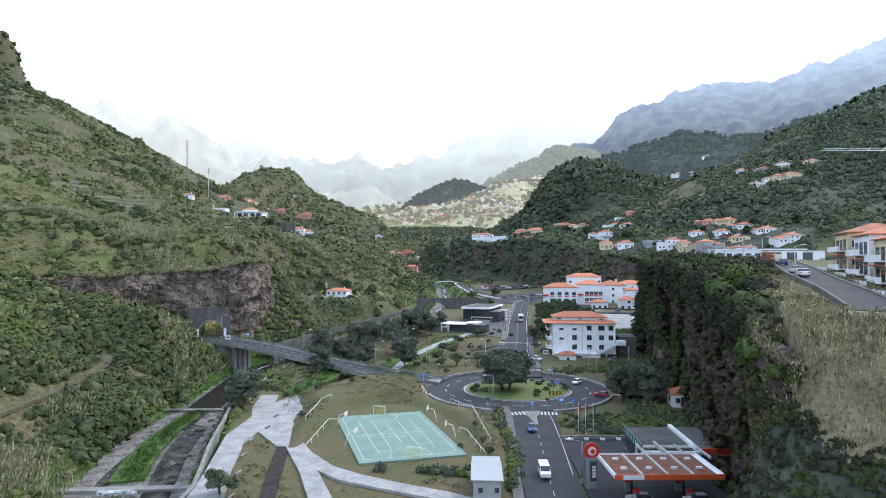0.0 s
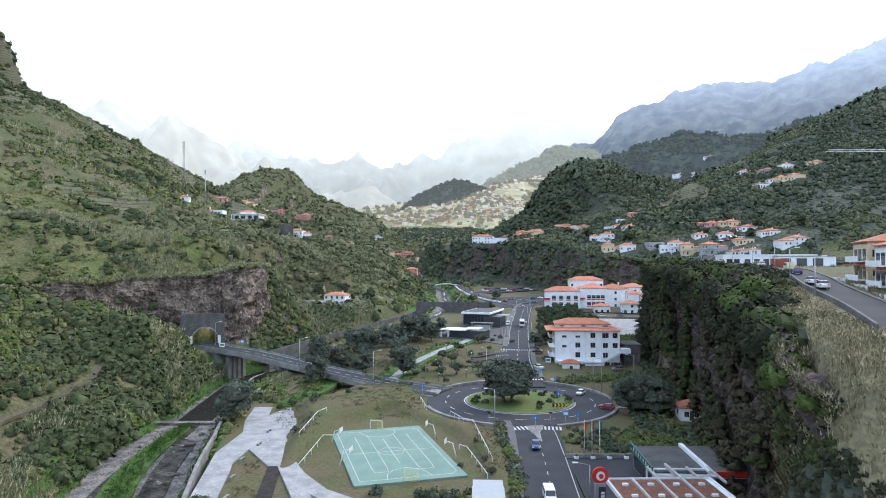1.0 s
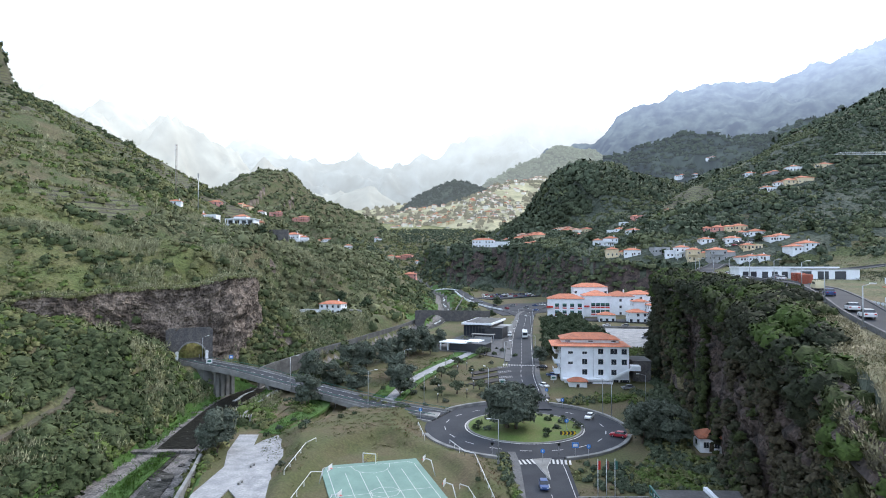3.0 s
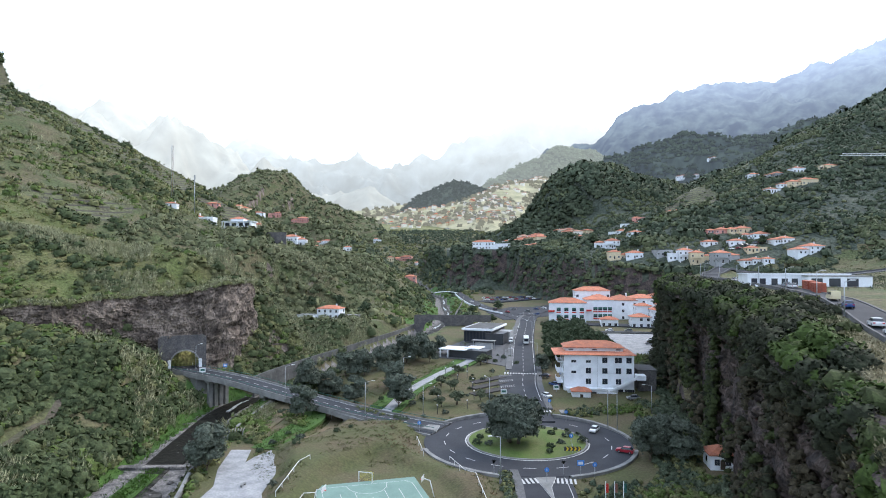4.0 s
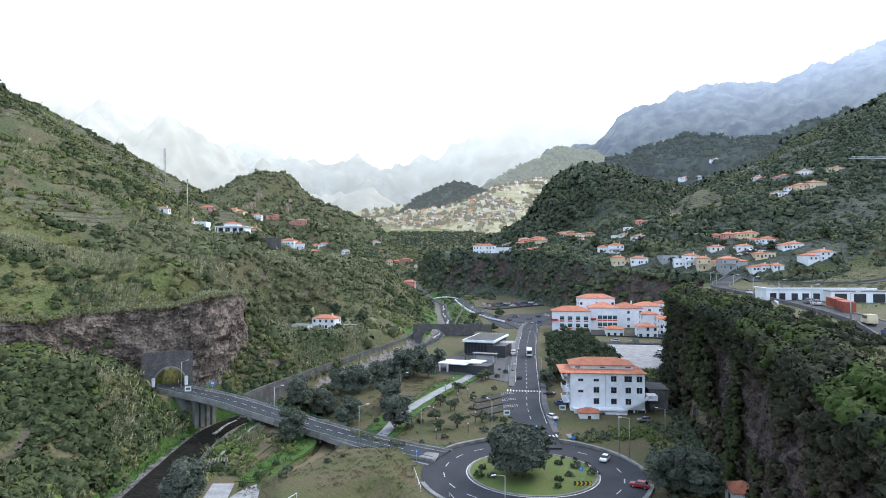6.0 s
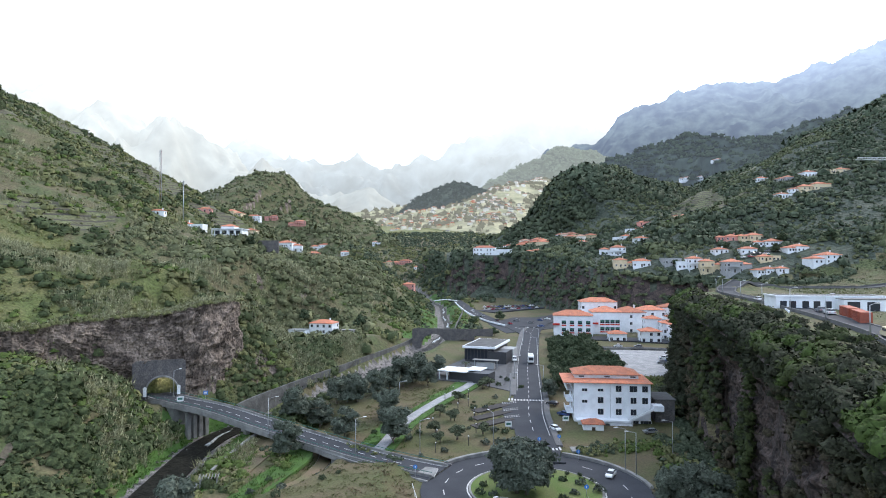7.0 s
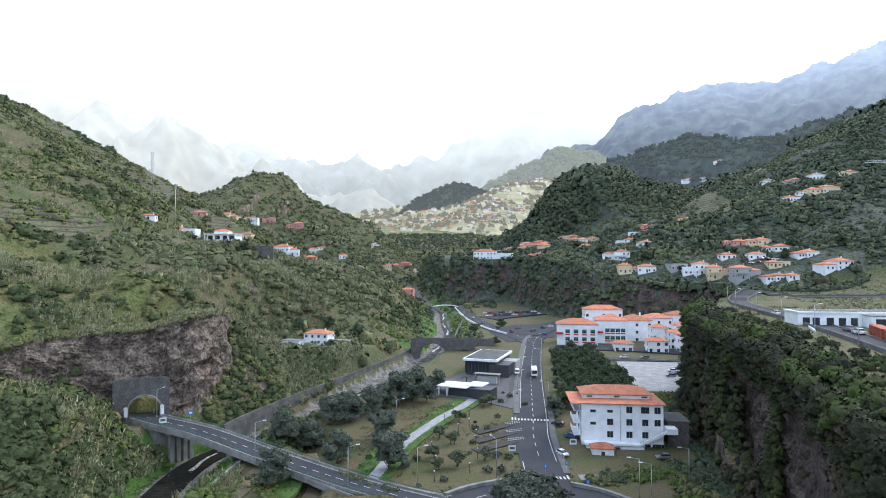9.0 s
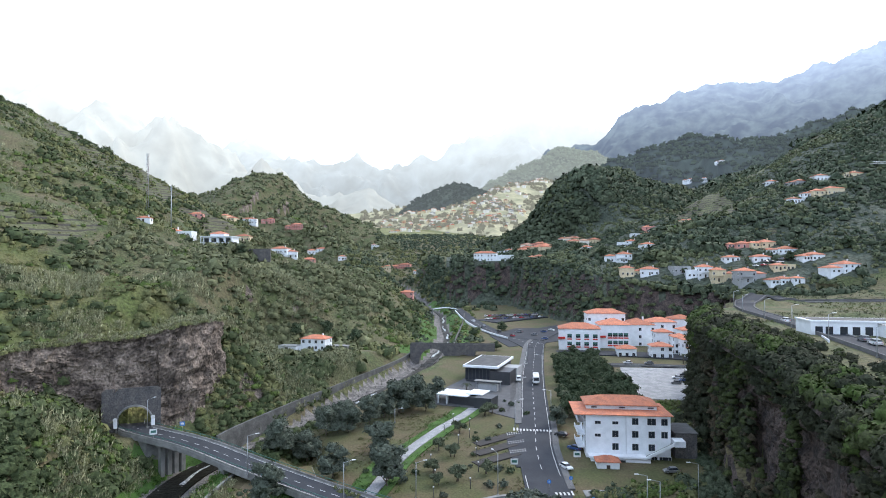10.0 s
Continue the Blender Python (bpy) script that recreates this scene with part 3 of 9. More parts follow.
def flat_ring(r0, r1, z0, z1, n=72):
    bm = bmesh.new()
    rows = []
    for k in range(n):
        a = 6.28319 * k / n
        c, s = math.cos(a), math.sin(a)
        rows.append([bm.verts.new((RC[0] + r * c, RC[1] + r * s, z)) for r, z in ((r0, z0), (r0, z1), (r1, z1), (r1, z0))])
    for a, b in zip(rows, rows[1:] + rows[:1]):
        for k in range(3):
            bm.faces.new((a[k], a[k + 1], b[k + 1], b[k]))
    return bm


SOUTH = smooth_line([(17.0, 30), (17.6, 70), (18.2, 100), (20.6, 130), (22.0, 150), (22, 160)])
NORTH = smooth_line([(27, 200), (27.6, 222), (28.6, 240), (31, 257), (38.5, 314), (47.5, 370), (55, 410), (66, 440)])
WEST = smooth_line([(-97, 255, 8.3), (-92.4, 244, 8.2), (-86.5, 240.6, 7.6), (-70, 233.6, 6.2), (-48, 220, 4.0), (-26, 207, 1.9), (-12, 199, 1.0), (0, 193, 0.5)])
EASTARM = smooth_line([(44, 178), (56, 173), (72, 168)])
HILLROAD = smooth_line([(57, 80, 30.6), (63, 96, 32.4), (69, 115, 34.4), (79, 138, 36.1), (88, 160, 37.3), (95.5, 186, 38.0), (104, 222, 38.5), (113, 262, 38.8), (122, 300, 39.0), (137, 328, 39.1),
                        (170, 345, 39.4), (230, 352, 42), (300, 360, 46)])
for p in HILLROAD:
    p.z = ground_at(p.x, p.y) - 0.1
whole("road_ring", flat_ring(15.2, 26.5, -0.6, Z_RING), M_asphalt, IDENT, "dark asphalt roundabout carriageway", "road", kind="structure")
for nm, line, hw, lift, lab in (("road_south", SOUTH, (3.9, 5.5), 0.36, "dark asphalt road beside the petrol station"),
                                ("road_north", NORTH, (5.6, 4.6), 0.30, "dark asphalt road running up the valley"),
                                ("road_hill", HILLROAD, 3.4, 0.30, "dark asphalt lane above the cliff")):
    whole(nm, strip(line, hw, lift, 0.9), M_asphalt, IDENT, lab, "road", kind="structure")
# kerbed grass island
whole("island_kerb", flat_ring(14.9, 15.4, 0, Z_RING + 0.22), M_conc, IDENT, "pale concrete kerb of the roundabout", "kerb", kind="structure")
bm = bmesh.new()
rows = []
for k in range(48):
    a = 6.28319 * k / 48
    rows.append([bm.verts.new((RC[0] + r * math.cos(a), RC[1] + r * math.sin(a), z)) for r, z in ((15.0, Z_RING + 0.15), (11, Z_RING + 0.5), (5, Z_RING + 0.9), (0.4, Z_RING + 1.0))])
for a, b in zip(rows, rows[1:] + rows[:1]):
    for k in range(3):
        bm.faces.new((a[k], a[k + 1], b[k + 1], b[k]))
whole("island_lawn", bm, material("island_grass", (0.085, 0.135, 0.03), 0.95, 3, 0.25, 0.3, color2=(0.12, 0.14, 0.05), big=0.2), IDENT,
      "mown green lawn of the roundabout island", "lawn", kind="structure", smooth=True)

# markings
bm = bmesh.new()
dashes(arc(*RC, 15.75, 0, 360, 96), 97, 5, 0.16, Z_RING + 0.012 - 0.0, bm=bm)
for v in bm.verts:
    v.co.z = Z_RING + 0.012
whole("island_line", bm, M_line, IDENT, "white edge line round the island", "marking", kind="structure")
bm = dashes(arc(*RC, 21.2, 0, 360, 96), 3.0, 4.4, 0.11, 0)
dashes(arc(*RC, 26.0, 200, 245, 30), 30, 5, 0.1, 0, bm=bm)
dashes(arc(*RC, 26.0, 92, 140, 30), 30, 5, 0.1, 0, bm=bm)
dashes(arc(*RC, 26.0, 4, 60, 30), 30, 5, 0.1, 0, bm=bm)
for v in bm.verts:
    v.co.z = Z_RING + 0.012
whole("lane_marking", bm, M_line, IDENT, "white dashed lane lines on the roundabout", "marking", kind="structure")
bm = dashes(SOUTH, 2.0, 3.4, 0.06, 0.375)
dashes(SOUTH[40:], 22, 1, 0.07, 0.375, 4.4, bm)
dashes(NORTH[12:], 3.0, 3.6, 0.09, 0.315, 0, bm)
dashes(NORTH[10:], 60, 2, 0.08, 0.315, 4.4, bm)
dashes(NORTH[34:], 60, 2, 0.08, 0.315, -4.2, bm)
dashes(NORTH[:12], 20, 2, 0.1, 0.315, -4.8, bm)
whole("road_marking", bm, M_line, IDENT, "white lane lines on the valley road", "marking", kind="structure")


def zebra(name, cx, cy, ang, bars, length, step, z):
    bm = bmesh.new()
    m = pose(cx, cy, z, 0, 0, ang)
    for k in range(bars):
        u = (k - (bars - 1) / 2) * step
        bm.faces.new([bm.verts.new(m @ Vector(p)) for p in ((u - step * 0.26, -length / 2, 0), (u + step * 0.26, -length / 2, 0), (u + step * 0.26, length / 2, 0), (u - step * 0.26, length / 2, 0))])
    whole(name, bm, M_line, IDENT, "white zebra crossing bars on asphalt", "zebra crossing", kind="structure")


zebra("zebra_crossing_north", 29.6, 254.5, -6, 12, 3.6, 1.05, hits_floor(254.5) + 0.33)
zebra("zebra_crossing_ring_north_west", 23.0, 210.0, 0, 5, 3.0, 1.0, hits_floor(210) + 0.34)
zebra("zebra_crossing_ring_north_east", 31.0, 210.0, 0, 5, 3.0, 1.0, hits_floor(210) + 0.34)
zebra("zebra_crossing_south_west", 18.2, 153.0, 8, 5, 3.0, 1.0, 0.47)
zebra("zebra_crossing_south_east", 26.0, 153.0, -8, 6, 3.0, 0.9, 0.47)
zebra("zebra_crossing_west", -6.5, 196.5, 62, 6, 3.2, 1.0, 0.93)
zebra("zebra_crossing_east", 50.5, 176, 70, 6, 3.0, 0.9, 0.47)
bm = bmesh.new()
for k in range(6):
    a, b = Vector((-3.5 - 1.9 * k, 197.0 + 0.75 * k, 0.78 + 0.07 * k)), Vector((-5.2 - 1.9 * k, 194.6 + 0.9 * k, 0.78 + 0.07 * k))
    dashes([a, b], (b - a).length * 0.99, 1, 0.16, 0.03, bm=bm)
dashes([Vector((-2.2, 197.6, 0.76)), Vector((-9, 201.0, 1.0)), Vector((-16, 204.4, 1.3))], 15.0, 1, 0.1, 0.03, bm=bm)
dashes([Vector((-3.6, 187.2, 0.52)), Vector((-1.2, 193.5, 0.55)), Vector((1.2, 199.5, 0.6))], 2.0, 1.0, 0.12, 0.03, bm=bm)
whole("hatch_marking", bm, M_line, IDENT, "white hatched lines where the bridge road meets the roundabout", "marking", kind="structure")
# splitter islands
for nm, tri_, zz in (("splitter_south", [(20.2, 155), (24.6, 155.5), (22.6, 149.5), (22.0, 142)], 0.42), ("splitter_north", [(25.4, 208.5), (29.6, 208.5), (27.9, 214), (27.5, 222)], 0.98),
                     ("splitter_west", [(-1.5, 189), (-0.5, 195), (-7, 197.5), (-14, 199.8)], 0.9)):
    bm = bmesh.new()
    prism(bm, tri_, zz - 0.5, zz + 0.12)
    whole(nm, bm, M_conc, IDENT, "pale triangular traffic island", "traffic island", kind="structure")
    bm = dashes([Vector((*p, zz + 0.01)) for p in tri_ + tri_[:1]], 0.5, 0.0, 0.12, 0.0)
    whole(nm + "_line", bm, M_line, IDENT, "white line round a traffic island", "marking", kind="structure")

# kerbs and pavements
for nm, line, hw, off, lift in (("pavement_south_west", SOUTH[8:], 0.9, -5.9, 0.5), ("pavement_north_east", NORTH[6:36], 0.9, 6.0, 0.45), ("pavement_north_west", NORTH[30:], 1.1, -5.6, 0.45),
                                ("kerb_hill", HILLROAD, 0.25, 3.7, 0.5), ("kerb_hill_cliffside", HILLROAD, 0.18, -3.6, 1.1)):
    whole(nm, strip(line, hw, lift, 1.0, off=off), M_pave, IDENT, "grey concrete pavement edge", "pavement", kind="structure")
whole("kerb_ring_south", strip(arc(*RC, 27.0, 195, 255, 30), 0.5, 0.58, 1.0), M_conc, IDENT, "grey concrete kerb of the roundabout", "kerb", kind="structure")
whole("kerb_ring_east", strip(arc(*RC, 27.0, 283, 342, 30), 0.5, 0.58, 1.0), M_conc, IDENT, "grey concrete kerb of the roundabout", "kerb", kind="structure")
whole("kerb_ring_north_east", strip(arc(*RC, 27.0, 2, 66, 30), 0.5, 0.58, 1.0), M_conc, IDENT, "grey concrete kerb of the roundabout", "kerb", kind="structure")
whole("kerb_ring_north_west", strip(arc(*RC, 27.0, 98, 140, 30), 0.5, 0.58, 1.0), M_conc, IDENT, "grey concrete kerb of the roundabout", "kerb", kind="structure")

# promenade and paths
PROM = smooth_line([(-35, 60), (-38.2, 99), (-40.8, 110), (-44.6, 128), (-44.5, 145), (-47.5, 165), (-50.5, 182)])
PATH_B = smooth_line([(-36, 140), (-30, 124), (-24.5, 112), (-19.7, 98.9), (-12, 78)])
PATH_C = smooth_line([(-26, 118), (-19.3, 111.2), (-13, 107), (-7, 104), (1, 100), (14, 95)])
PATH_D = smooth_line([(-19, 206), (-16.5, 212), (-11, 232.5), (-1.5, 253), (8, 270), (13, 281)])
PATH_E = smooth_line([(-39.5, 178, 0.1), (-35.8, 185, -0.3), (-33, 192, -0.75), (-31.5, 207, -1.35), (-33.5, 220, -1.3), (-39, 236, -1.0)])
bm = slab([(-40, 60), (-41.3, 98.9), (-42.9, 109.9), (-47.7, 135), (-47.1, 150.8), (-50.1, 161.4), (-52.9, 182.8), (-48.2, 182.8), (-45.4, 165.9), (-44.5, 170), (-40.2, 178.9), (-37.4, 178), (-36.4, 160), (-36, 147),
           (-31.1, 132.9), (-26.3, 123), (-22.9, 112.3), (-17.8, 98.9), (-10, 78), (-14, 77), (-21.7, 98.9), (-26, 111.4), (-32.5, 126.8), (-34.3, 126.8), (-41.5, 137.6), (-41.9, 128.7), (-40.6, 123),
           (-38.8, 112.9), (-35.3, 98.9), (-31, 60)][::-1], -0.8, 0.17)
whole("promenade", bm, M_prom, IDENT, "pale paved riverside promenade that forks into the park", "path", kind="structure")
bm = slab([(-26.3, 123), (-20.4, 114.5), (-14.6, 109.9), (-6.2, 105.2), (1.5, 101.4), (4.4, 99.4), (14, 96), (14, 93.5), (-0.4, 98.4), (-7.9, 102), (-18.2, 107.2), (-22.9, 112.2)][::-1], -0.8, 0.174)
whole("path_court", bm, M_prom, IDENT, "pale paved path round the court", "path", kind="structure")
whole("path_underpass", strip(PATH_E, 2.0, 0.12, 0.8), M_prom, IDENT, "pale path running down under the road bridge", "path", kind="structure")
whole("path_bank", strip(smooth_line([(-50.5, 183.5), (-49.5, 196), (-47.5, 212), (-46, 224)]), 2.6, 0.3, 0.8), M_soil, IDENT, "bare earth path beside the river wall", "path", kind="structure")
whole("path_lawn", strip(PATH_D, 1.7, 0.2, 0.8), M_prom, IDENT, "pale paved path across the lawn", "path", kind="structure")
whole("path_bank", strip(PATH_E, 1.8, 0.3, 0.8), M_soil, IDENT, "bare earth path under the road bridge", "path", kind="structure")
whole("drain_channel", strip(smooth_line([(-33.0, 127), (-31, 114), (-28.4, 98.9), (-24, 76)]), 1.3, 0.19, 0.6), material("dark_gravel", (0.05, 0.045, 0.043), 0.95, 3, 0.4, 0.5, spec=0.1), IDENT, "dark stone-lined drain strip in the grass", "drain", kind="structure")
whole("river_wall_east", strip(smooth_line([(-40.6, 60), (-41.9, 98.9), (-43.4, 108.5), (-48.6, 128.7), (-52.4, 147), (-55.5, 161.4), (-56.5, 180), (-56.5, 205), (-54, 222)]), 0.35, 0.75, 7.5), M_conc, IDENT,
      "grey concrete river wall beside the promenade", "wall", kind="structure")

# ball court
def court_point(u, v):
    """u across (0..1), v along, from the far west corner."""
    a, b, c = Vector((-26.4, 151.0)), Vector((-5.8, 156.6)), Vector((-15.8, 115.9))
    return a + (b - a) * u + (c - a) * v


bm = bmesh.new()
prism(bm, [tuple(court_point(u, v)) for u, v in ((0, 0), (0, 1), (1, 1), (1, 0))], -0.5, 0.14)
court = whole("court_slab", bm, M_court, IDENT, "pale green painted ball court surface", "court", kind="structure")


def court_lines(name, runs, half=0.06, colour=None):
    bm = bmesh.new()
    for run in runs:
        pts = [Vector((*court_point(*p), 0.15)) for p in run]
        L = sum((b - a).length for a, b in zip(pts, pts[1:]))
        dashes(pts, L * 0.999, 1, half, 0.004, bm=bm)
    whole(name, bm, colour or M_line, IDENT, "white painted lines of the ball court", "marking", kind="structure")


circle = [(0.5 + 0.14 * math.cos(k * 0.2618), 0.5 + 0.075 * math.sin(k * 0.2618)) for k in range(25)]
court_lines("court_lines", [[(0.06, 0.05), (0.06, 0.95), (0.94, 0.95), (0.94, 0.05), (0.06, 0.05)], [(0.06, 0.5), (0.94, 0.5)], circle,
                            [(0.22, 0.16), (0.22, 0.84), (0.36, 0.84), (0.36, 0.16)], [(0.64, 0.16), (0.64, 0.84), (0.78, 0.84), (0.78, 0.16)], [(0.5, 0.25), (0.5, 0.72)],
                            [(0.3, 0.05)] + [(0.5 + 0.2 * math.cos(k), 0.05 + 0.15 * math.sin(k)) for k in np.linspace(3.14, 0, 12)],
                            [(0.5 + 0.2 * math.cos(k), 0.95 - 0.15 * math.sin(k)) for k in np.linspace(3.14, 0, 12)]])

# parking bays beside the lawn
whole("parking_bays", strip(smooth_line([(23.5, 226), (22.6, 240), (23.6, 252)]), 2.4, 0.27, 0.6), M_asphalt, IDENT, "asphalt lay-by beside the road", "road", kind="structure")
for k in range(3):
    y = 228.0 + 7.2 * k
    whole("bay_strip_%s" % "abc"[k], strip([Vector((10 + 0.5 * k, y)), Vector((22.5, y + 8.0))], 2.0, 0.24, 0.6), material("brown_asphalt", (0.05, 0.045, 0.043), 0.9, 4, 0.2, 0.1), IDENT, "dark brown parking bay across the lawn", "road", kind="structure")
    bm = bmesh.new()
    for j in range(7):
        for v in (0.0, 1.3):
            c = Vector((20.6 + j * 0.75 + 0.3 * k, y + 7.6 + j * 0.25 + v))
            box(bm, c.x - 0.16, c.x + 0.16, c.y - 0.3, c.y + 0.3, hits_floor(c.y) + 0.29, hits_floor(c.y) + 0.31)
    whole("bay_marking_%s" % "abc"[k], bm, M_line, IDENT, "white broken bay markings on asphalt", "marking", kind="structure")
# plaza by the pavilions, forecourt, car park, upper junction
for nm, poly, zz, mt, lab in (("plaza", [(13, 278), (30, 262), (33, 300), (41, 345), (24, 352), (8, 318), (-2, 300), (-4, 284)], None, material("grey_paving", (0.105, 0.105, 0.11), 0.9, 4, 0.15, 0.1, color2=(0.08, 0.08, 0.085), big=0.3), "grey paved square round the pavilions"),
                              ("forecourt", [(23.0, 88), (60, 88), (60, 133), (25.6, 133)], 0.05, M_asphalt, "dark asphalt petrol station forecourt"),
                              ("car_park", [(72, 292), (92, 288), (118, 342), (84, 345)], None, M_prom, "pale concrete car park"),
                              ("upper_junction", [(38, 400), (70, 420), (120, 452), (150, 450), (110, 470), (50, 470), (30, 440)], None, M_asphalt, "asphalt junction at the top of the road"),
                              ("building_yard", [(36, 208), (66, 222), (68, 232), (36, 236)], 1.0, M_conc, "grey concrete yard before the white building")):
    bm = bmesh.new()
    n = len(poly)
    cx, cy = sum(p[0] for p in poly) / n, sum(p[1] for p in poly) / n
    prism(bm, poly, -1, 0)
    top = [f for f in bm.faces if all(v.co.z > -0.01 for v in f.verts)]
    bmesh.ops.triangulate(bm, faces=top)
    bmesh.ops.subdivide_edges(bm, edges=bm.edges[:], cuts=5)
    for v in bm.verts:
        v.co.z += (hits_floor(v.co.y) if zz is None else zz) + 0.2
    whole(nm, bm, mt, IDENT, lab, "paving", kind="structure")

# upper junction beyond the arch bridge, with its car park
JUNCTION = smooth_line([(52, 398), (46, 424), (36, 446), (27, 480), (20, 520), (15, 560), (10, 596)])
whole("road_upper", strip(JUNCTION, (6.5, 4.0), 0.32, 0.9), M_asphalt, IDENT, "dark asphalt road beside the upper river", "road", kind="structure")
whole("road_junction", strip(smooth_line([(48, 428), (60, 448), (74, 466), (86, 478)]), (15, 9), 0.30, 0.9), M_asphalt, IDENT, "dark asphalt junction below the wooded wall", "road", kind="structure")
whole("car_park_upper", strip(smooth_line([(30, 505), (52, 522), (72, 536)]), (15, 16), 0.28, 0.9), M_asphalt, IDENT, "asphalt car park at the foot of the wooded wall", "car park", kind="structure")
whole("parapet_upper", strip([Vector((p.x, p.y, hits_floor(p.y))) for p in smooth_line([(40, 428), (29.5, 450), (20.5, 482), (14.5, 524), (11, 562)])], 0.25, 1.25, 1.6), M_white, IDENT,
      "white curved parapet beside the upper river", "wall", kind="structure")
whole("junction_marking", dashes(JUNCTION[:60], 3.0, 3.0, 0.1, 0.34), M_line, IDENT, "white dashed lines on the upper road", "marking", kind="structure")

for nm, line, hw, off in (("lush_strip_west", PATH_D[2:], 2.2, -4.2), ("lush_strip_east", PATH_D[2:], 1.2, 3.1), ("lush_strip_bank", smooth_line([(-44, 176), (-41, 190), (-38, 204), (-40, 214)]), 3.6, 0)):
    whole(nm, strip(line, hw, 0.14, 0.8, off=off), M_lush, IDENT, "lush green planted strip in the park", "planting", kind="structure")

whole("hotel_forecourt", strip(smooth_line([(62, 384), (84, 384), (108, 378), (140, 366)]), (9, 11), 0.22, 1.2), M_asphalt, IDENT, "asphalt forecourt before the hotel", "forecourt", kind="structure")
whole("service_road", strip(smooth_line([(58, 356), (80, 352), (104, 349), (134, 342)]), 4.2, 0.24, 1.0), M_asphalt, IDENT, "asphalt service road below the hotel", "road", kind="structure")
whole("car_park_wall", strip(smooth_line([(76, 346), (92, 346.5), (108, 344.5), (124, 340)]), 0.2, 1.1, 1.6), M_conc, IDENT, "low concrete wall between car park and service road", "wall", kind="structure")
bm = bmesh.new()
for k in range(9):
    y_ = 298 + 4.6 * k
    dashes([Vector((84 + 0.75 * k, y_)), Vector((90 + 0.75 * k, y_ - 0.5))], 5.9, 1, 0.07, 0.215, bm=bm)
whole("car_park_marking", bm, M_line, IDENT, "white bay lines on the concrete car park", "marking", kind="structure")
whole("plaza_paving", strip(smooth_line([(16, 276), (21, 300), (27, 322), (34, 350)]), (8.5, 9.5), 0.12, 1.0), material("dark_stone_paving", (0.075, 0.075, 0.077), 0.9, 2, 0.3, 0.2, color2=(0.05, 0.05, 0.052), big=0.2), IDENT,
      "dark stone paving round the pavilions", "paving", kind="structure")
# ---- buildings ----
M_frame = material("window_frame", (0.70, 0.71, 0.72), 0.5, 6, 0.05, 0.0)
M_pink = material("pink_render", (0.62, 0.30, 0.26), 0.85, 3, 0.1, 0.05)
M_cream = material("cream_render", (0.66, 0.56, 0.38), 0.85, 3, 0.1, 0.05, color2=(0.58, 0.49, 0.34))
M_greywall = material("grey_render", (0.36, 0.37, 0.38), 0.85, 3, 0.12, 0.06)
M_basalt = material("basalt_wall", (0.085, 0.082, 0.085), 0.92, 2.5, 0.45, 0.7, color2=(0.13, 0.12, 0.115), big=0.5)
M_red = material("red_paint", (0.50, 0.035, 0.025), 0.5, 4, 0.08, 0.02)
M_blue_p = material("blue_paint", (0.05, 0.22, 0.62), 0.5, 4, 0.08, 0.02)
M_green_sh = material("green_shutter", (0.04, 0.13, 0.11), 0.6, 5, 0.1, 0.02)
M_rust = material("rusty_panel", (0.25, 0.105, 0.065), 0.8, 2.5, 0.4, 0.2, color2=(0.15, 0.075, 0.055), big=0.9)
M_flatroof = material("flat_roof_felt", (0.10, 0.10, 0.10), 0.8, 2, 0.25, 0.1, color2=(0.06, 0.06, 0.062), big=0.35)

WINDOWS = {}


def window_mesh(w, h, shutter=False):
    """The frame board, the pane and, if asked for, the shutter of a window that faces -y, its foot at 0."""
    key = (round(w, 1), round(h, 1), shutter)
    if key not in WINDOWS:
        w, h = key[0], key[1]
        bm = bmesh.new()
        prism(bm, [(-w / 2 - 0.08, -0.05), (w / 2 + 0.08, -0.05), (w / 2 + 0.08, 0.1), (-w / 2 - 0.08, 0.1)], -0.1, h + 0.08)
        panes = [finish(boxed(u0, u1, -0.08, -0.052, 0, h), "pane", M_glass) for u0, u1 in ((-w / 2, -0.018), (0.018, w / 2))]
        shut = finish(boxed(-w / 2, w / 2, -0.12, -0.082, h * 0.45, h), "shutter", M_green_sh) if shutter else None
        WINDOWS[key] = (finish(bm, "window", M_frame), panes, shut)
    return WINDOWS[key]


def put_window(parent, m, w, h, shutter=False):
    """One window with its panes, set on a wall."""
    frame_, panes, shut = window_mesh(w, h, shutter)
    ob = part("window", frame_, None, parent)
    ob.matrix_basis = m
    for p in panes:
        part("pane", p, None, ob)
    if shut:
        part("shutter", shut, None, ob, "green shutter")
    return ob


def put_windows(parent, side, w, d, cols, rows, z0, storey, ww=1.1, wh=1.3, shutter=False, margin=1.4, skip=0.0, rnd=None):
    """Windows over one side of a block centred on its origin: f(ront), b(ack), l(eft), r(ight)."""
    span = w if side in "fb" else d
    for r in range(rows):
        for c in range(cols):
            if rnd and rnd.random() < skip:
                continue
            u = 0 if cols == 1 else -span / 2 + margin + (span - 2 * margin) * c / (cols - 1)
            z = z0 + r * storey
            put_window(parent, {"f": pose(u, -d / 2, z), "b": pose(u, d / 2, z, 0, 0, 180), "l": pose(-w / 2, u, z, 0, 0, -90), "r": pose(w / 2, u, z, 0, 0, 90)}[side], ww, wh, shutter)


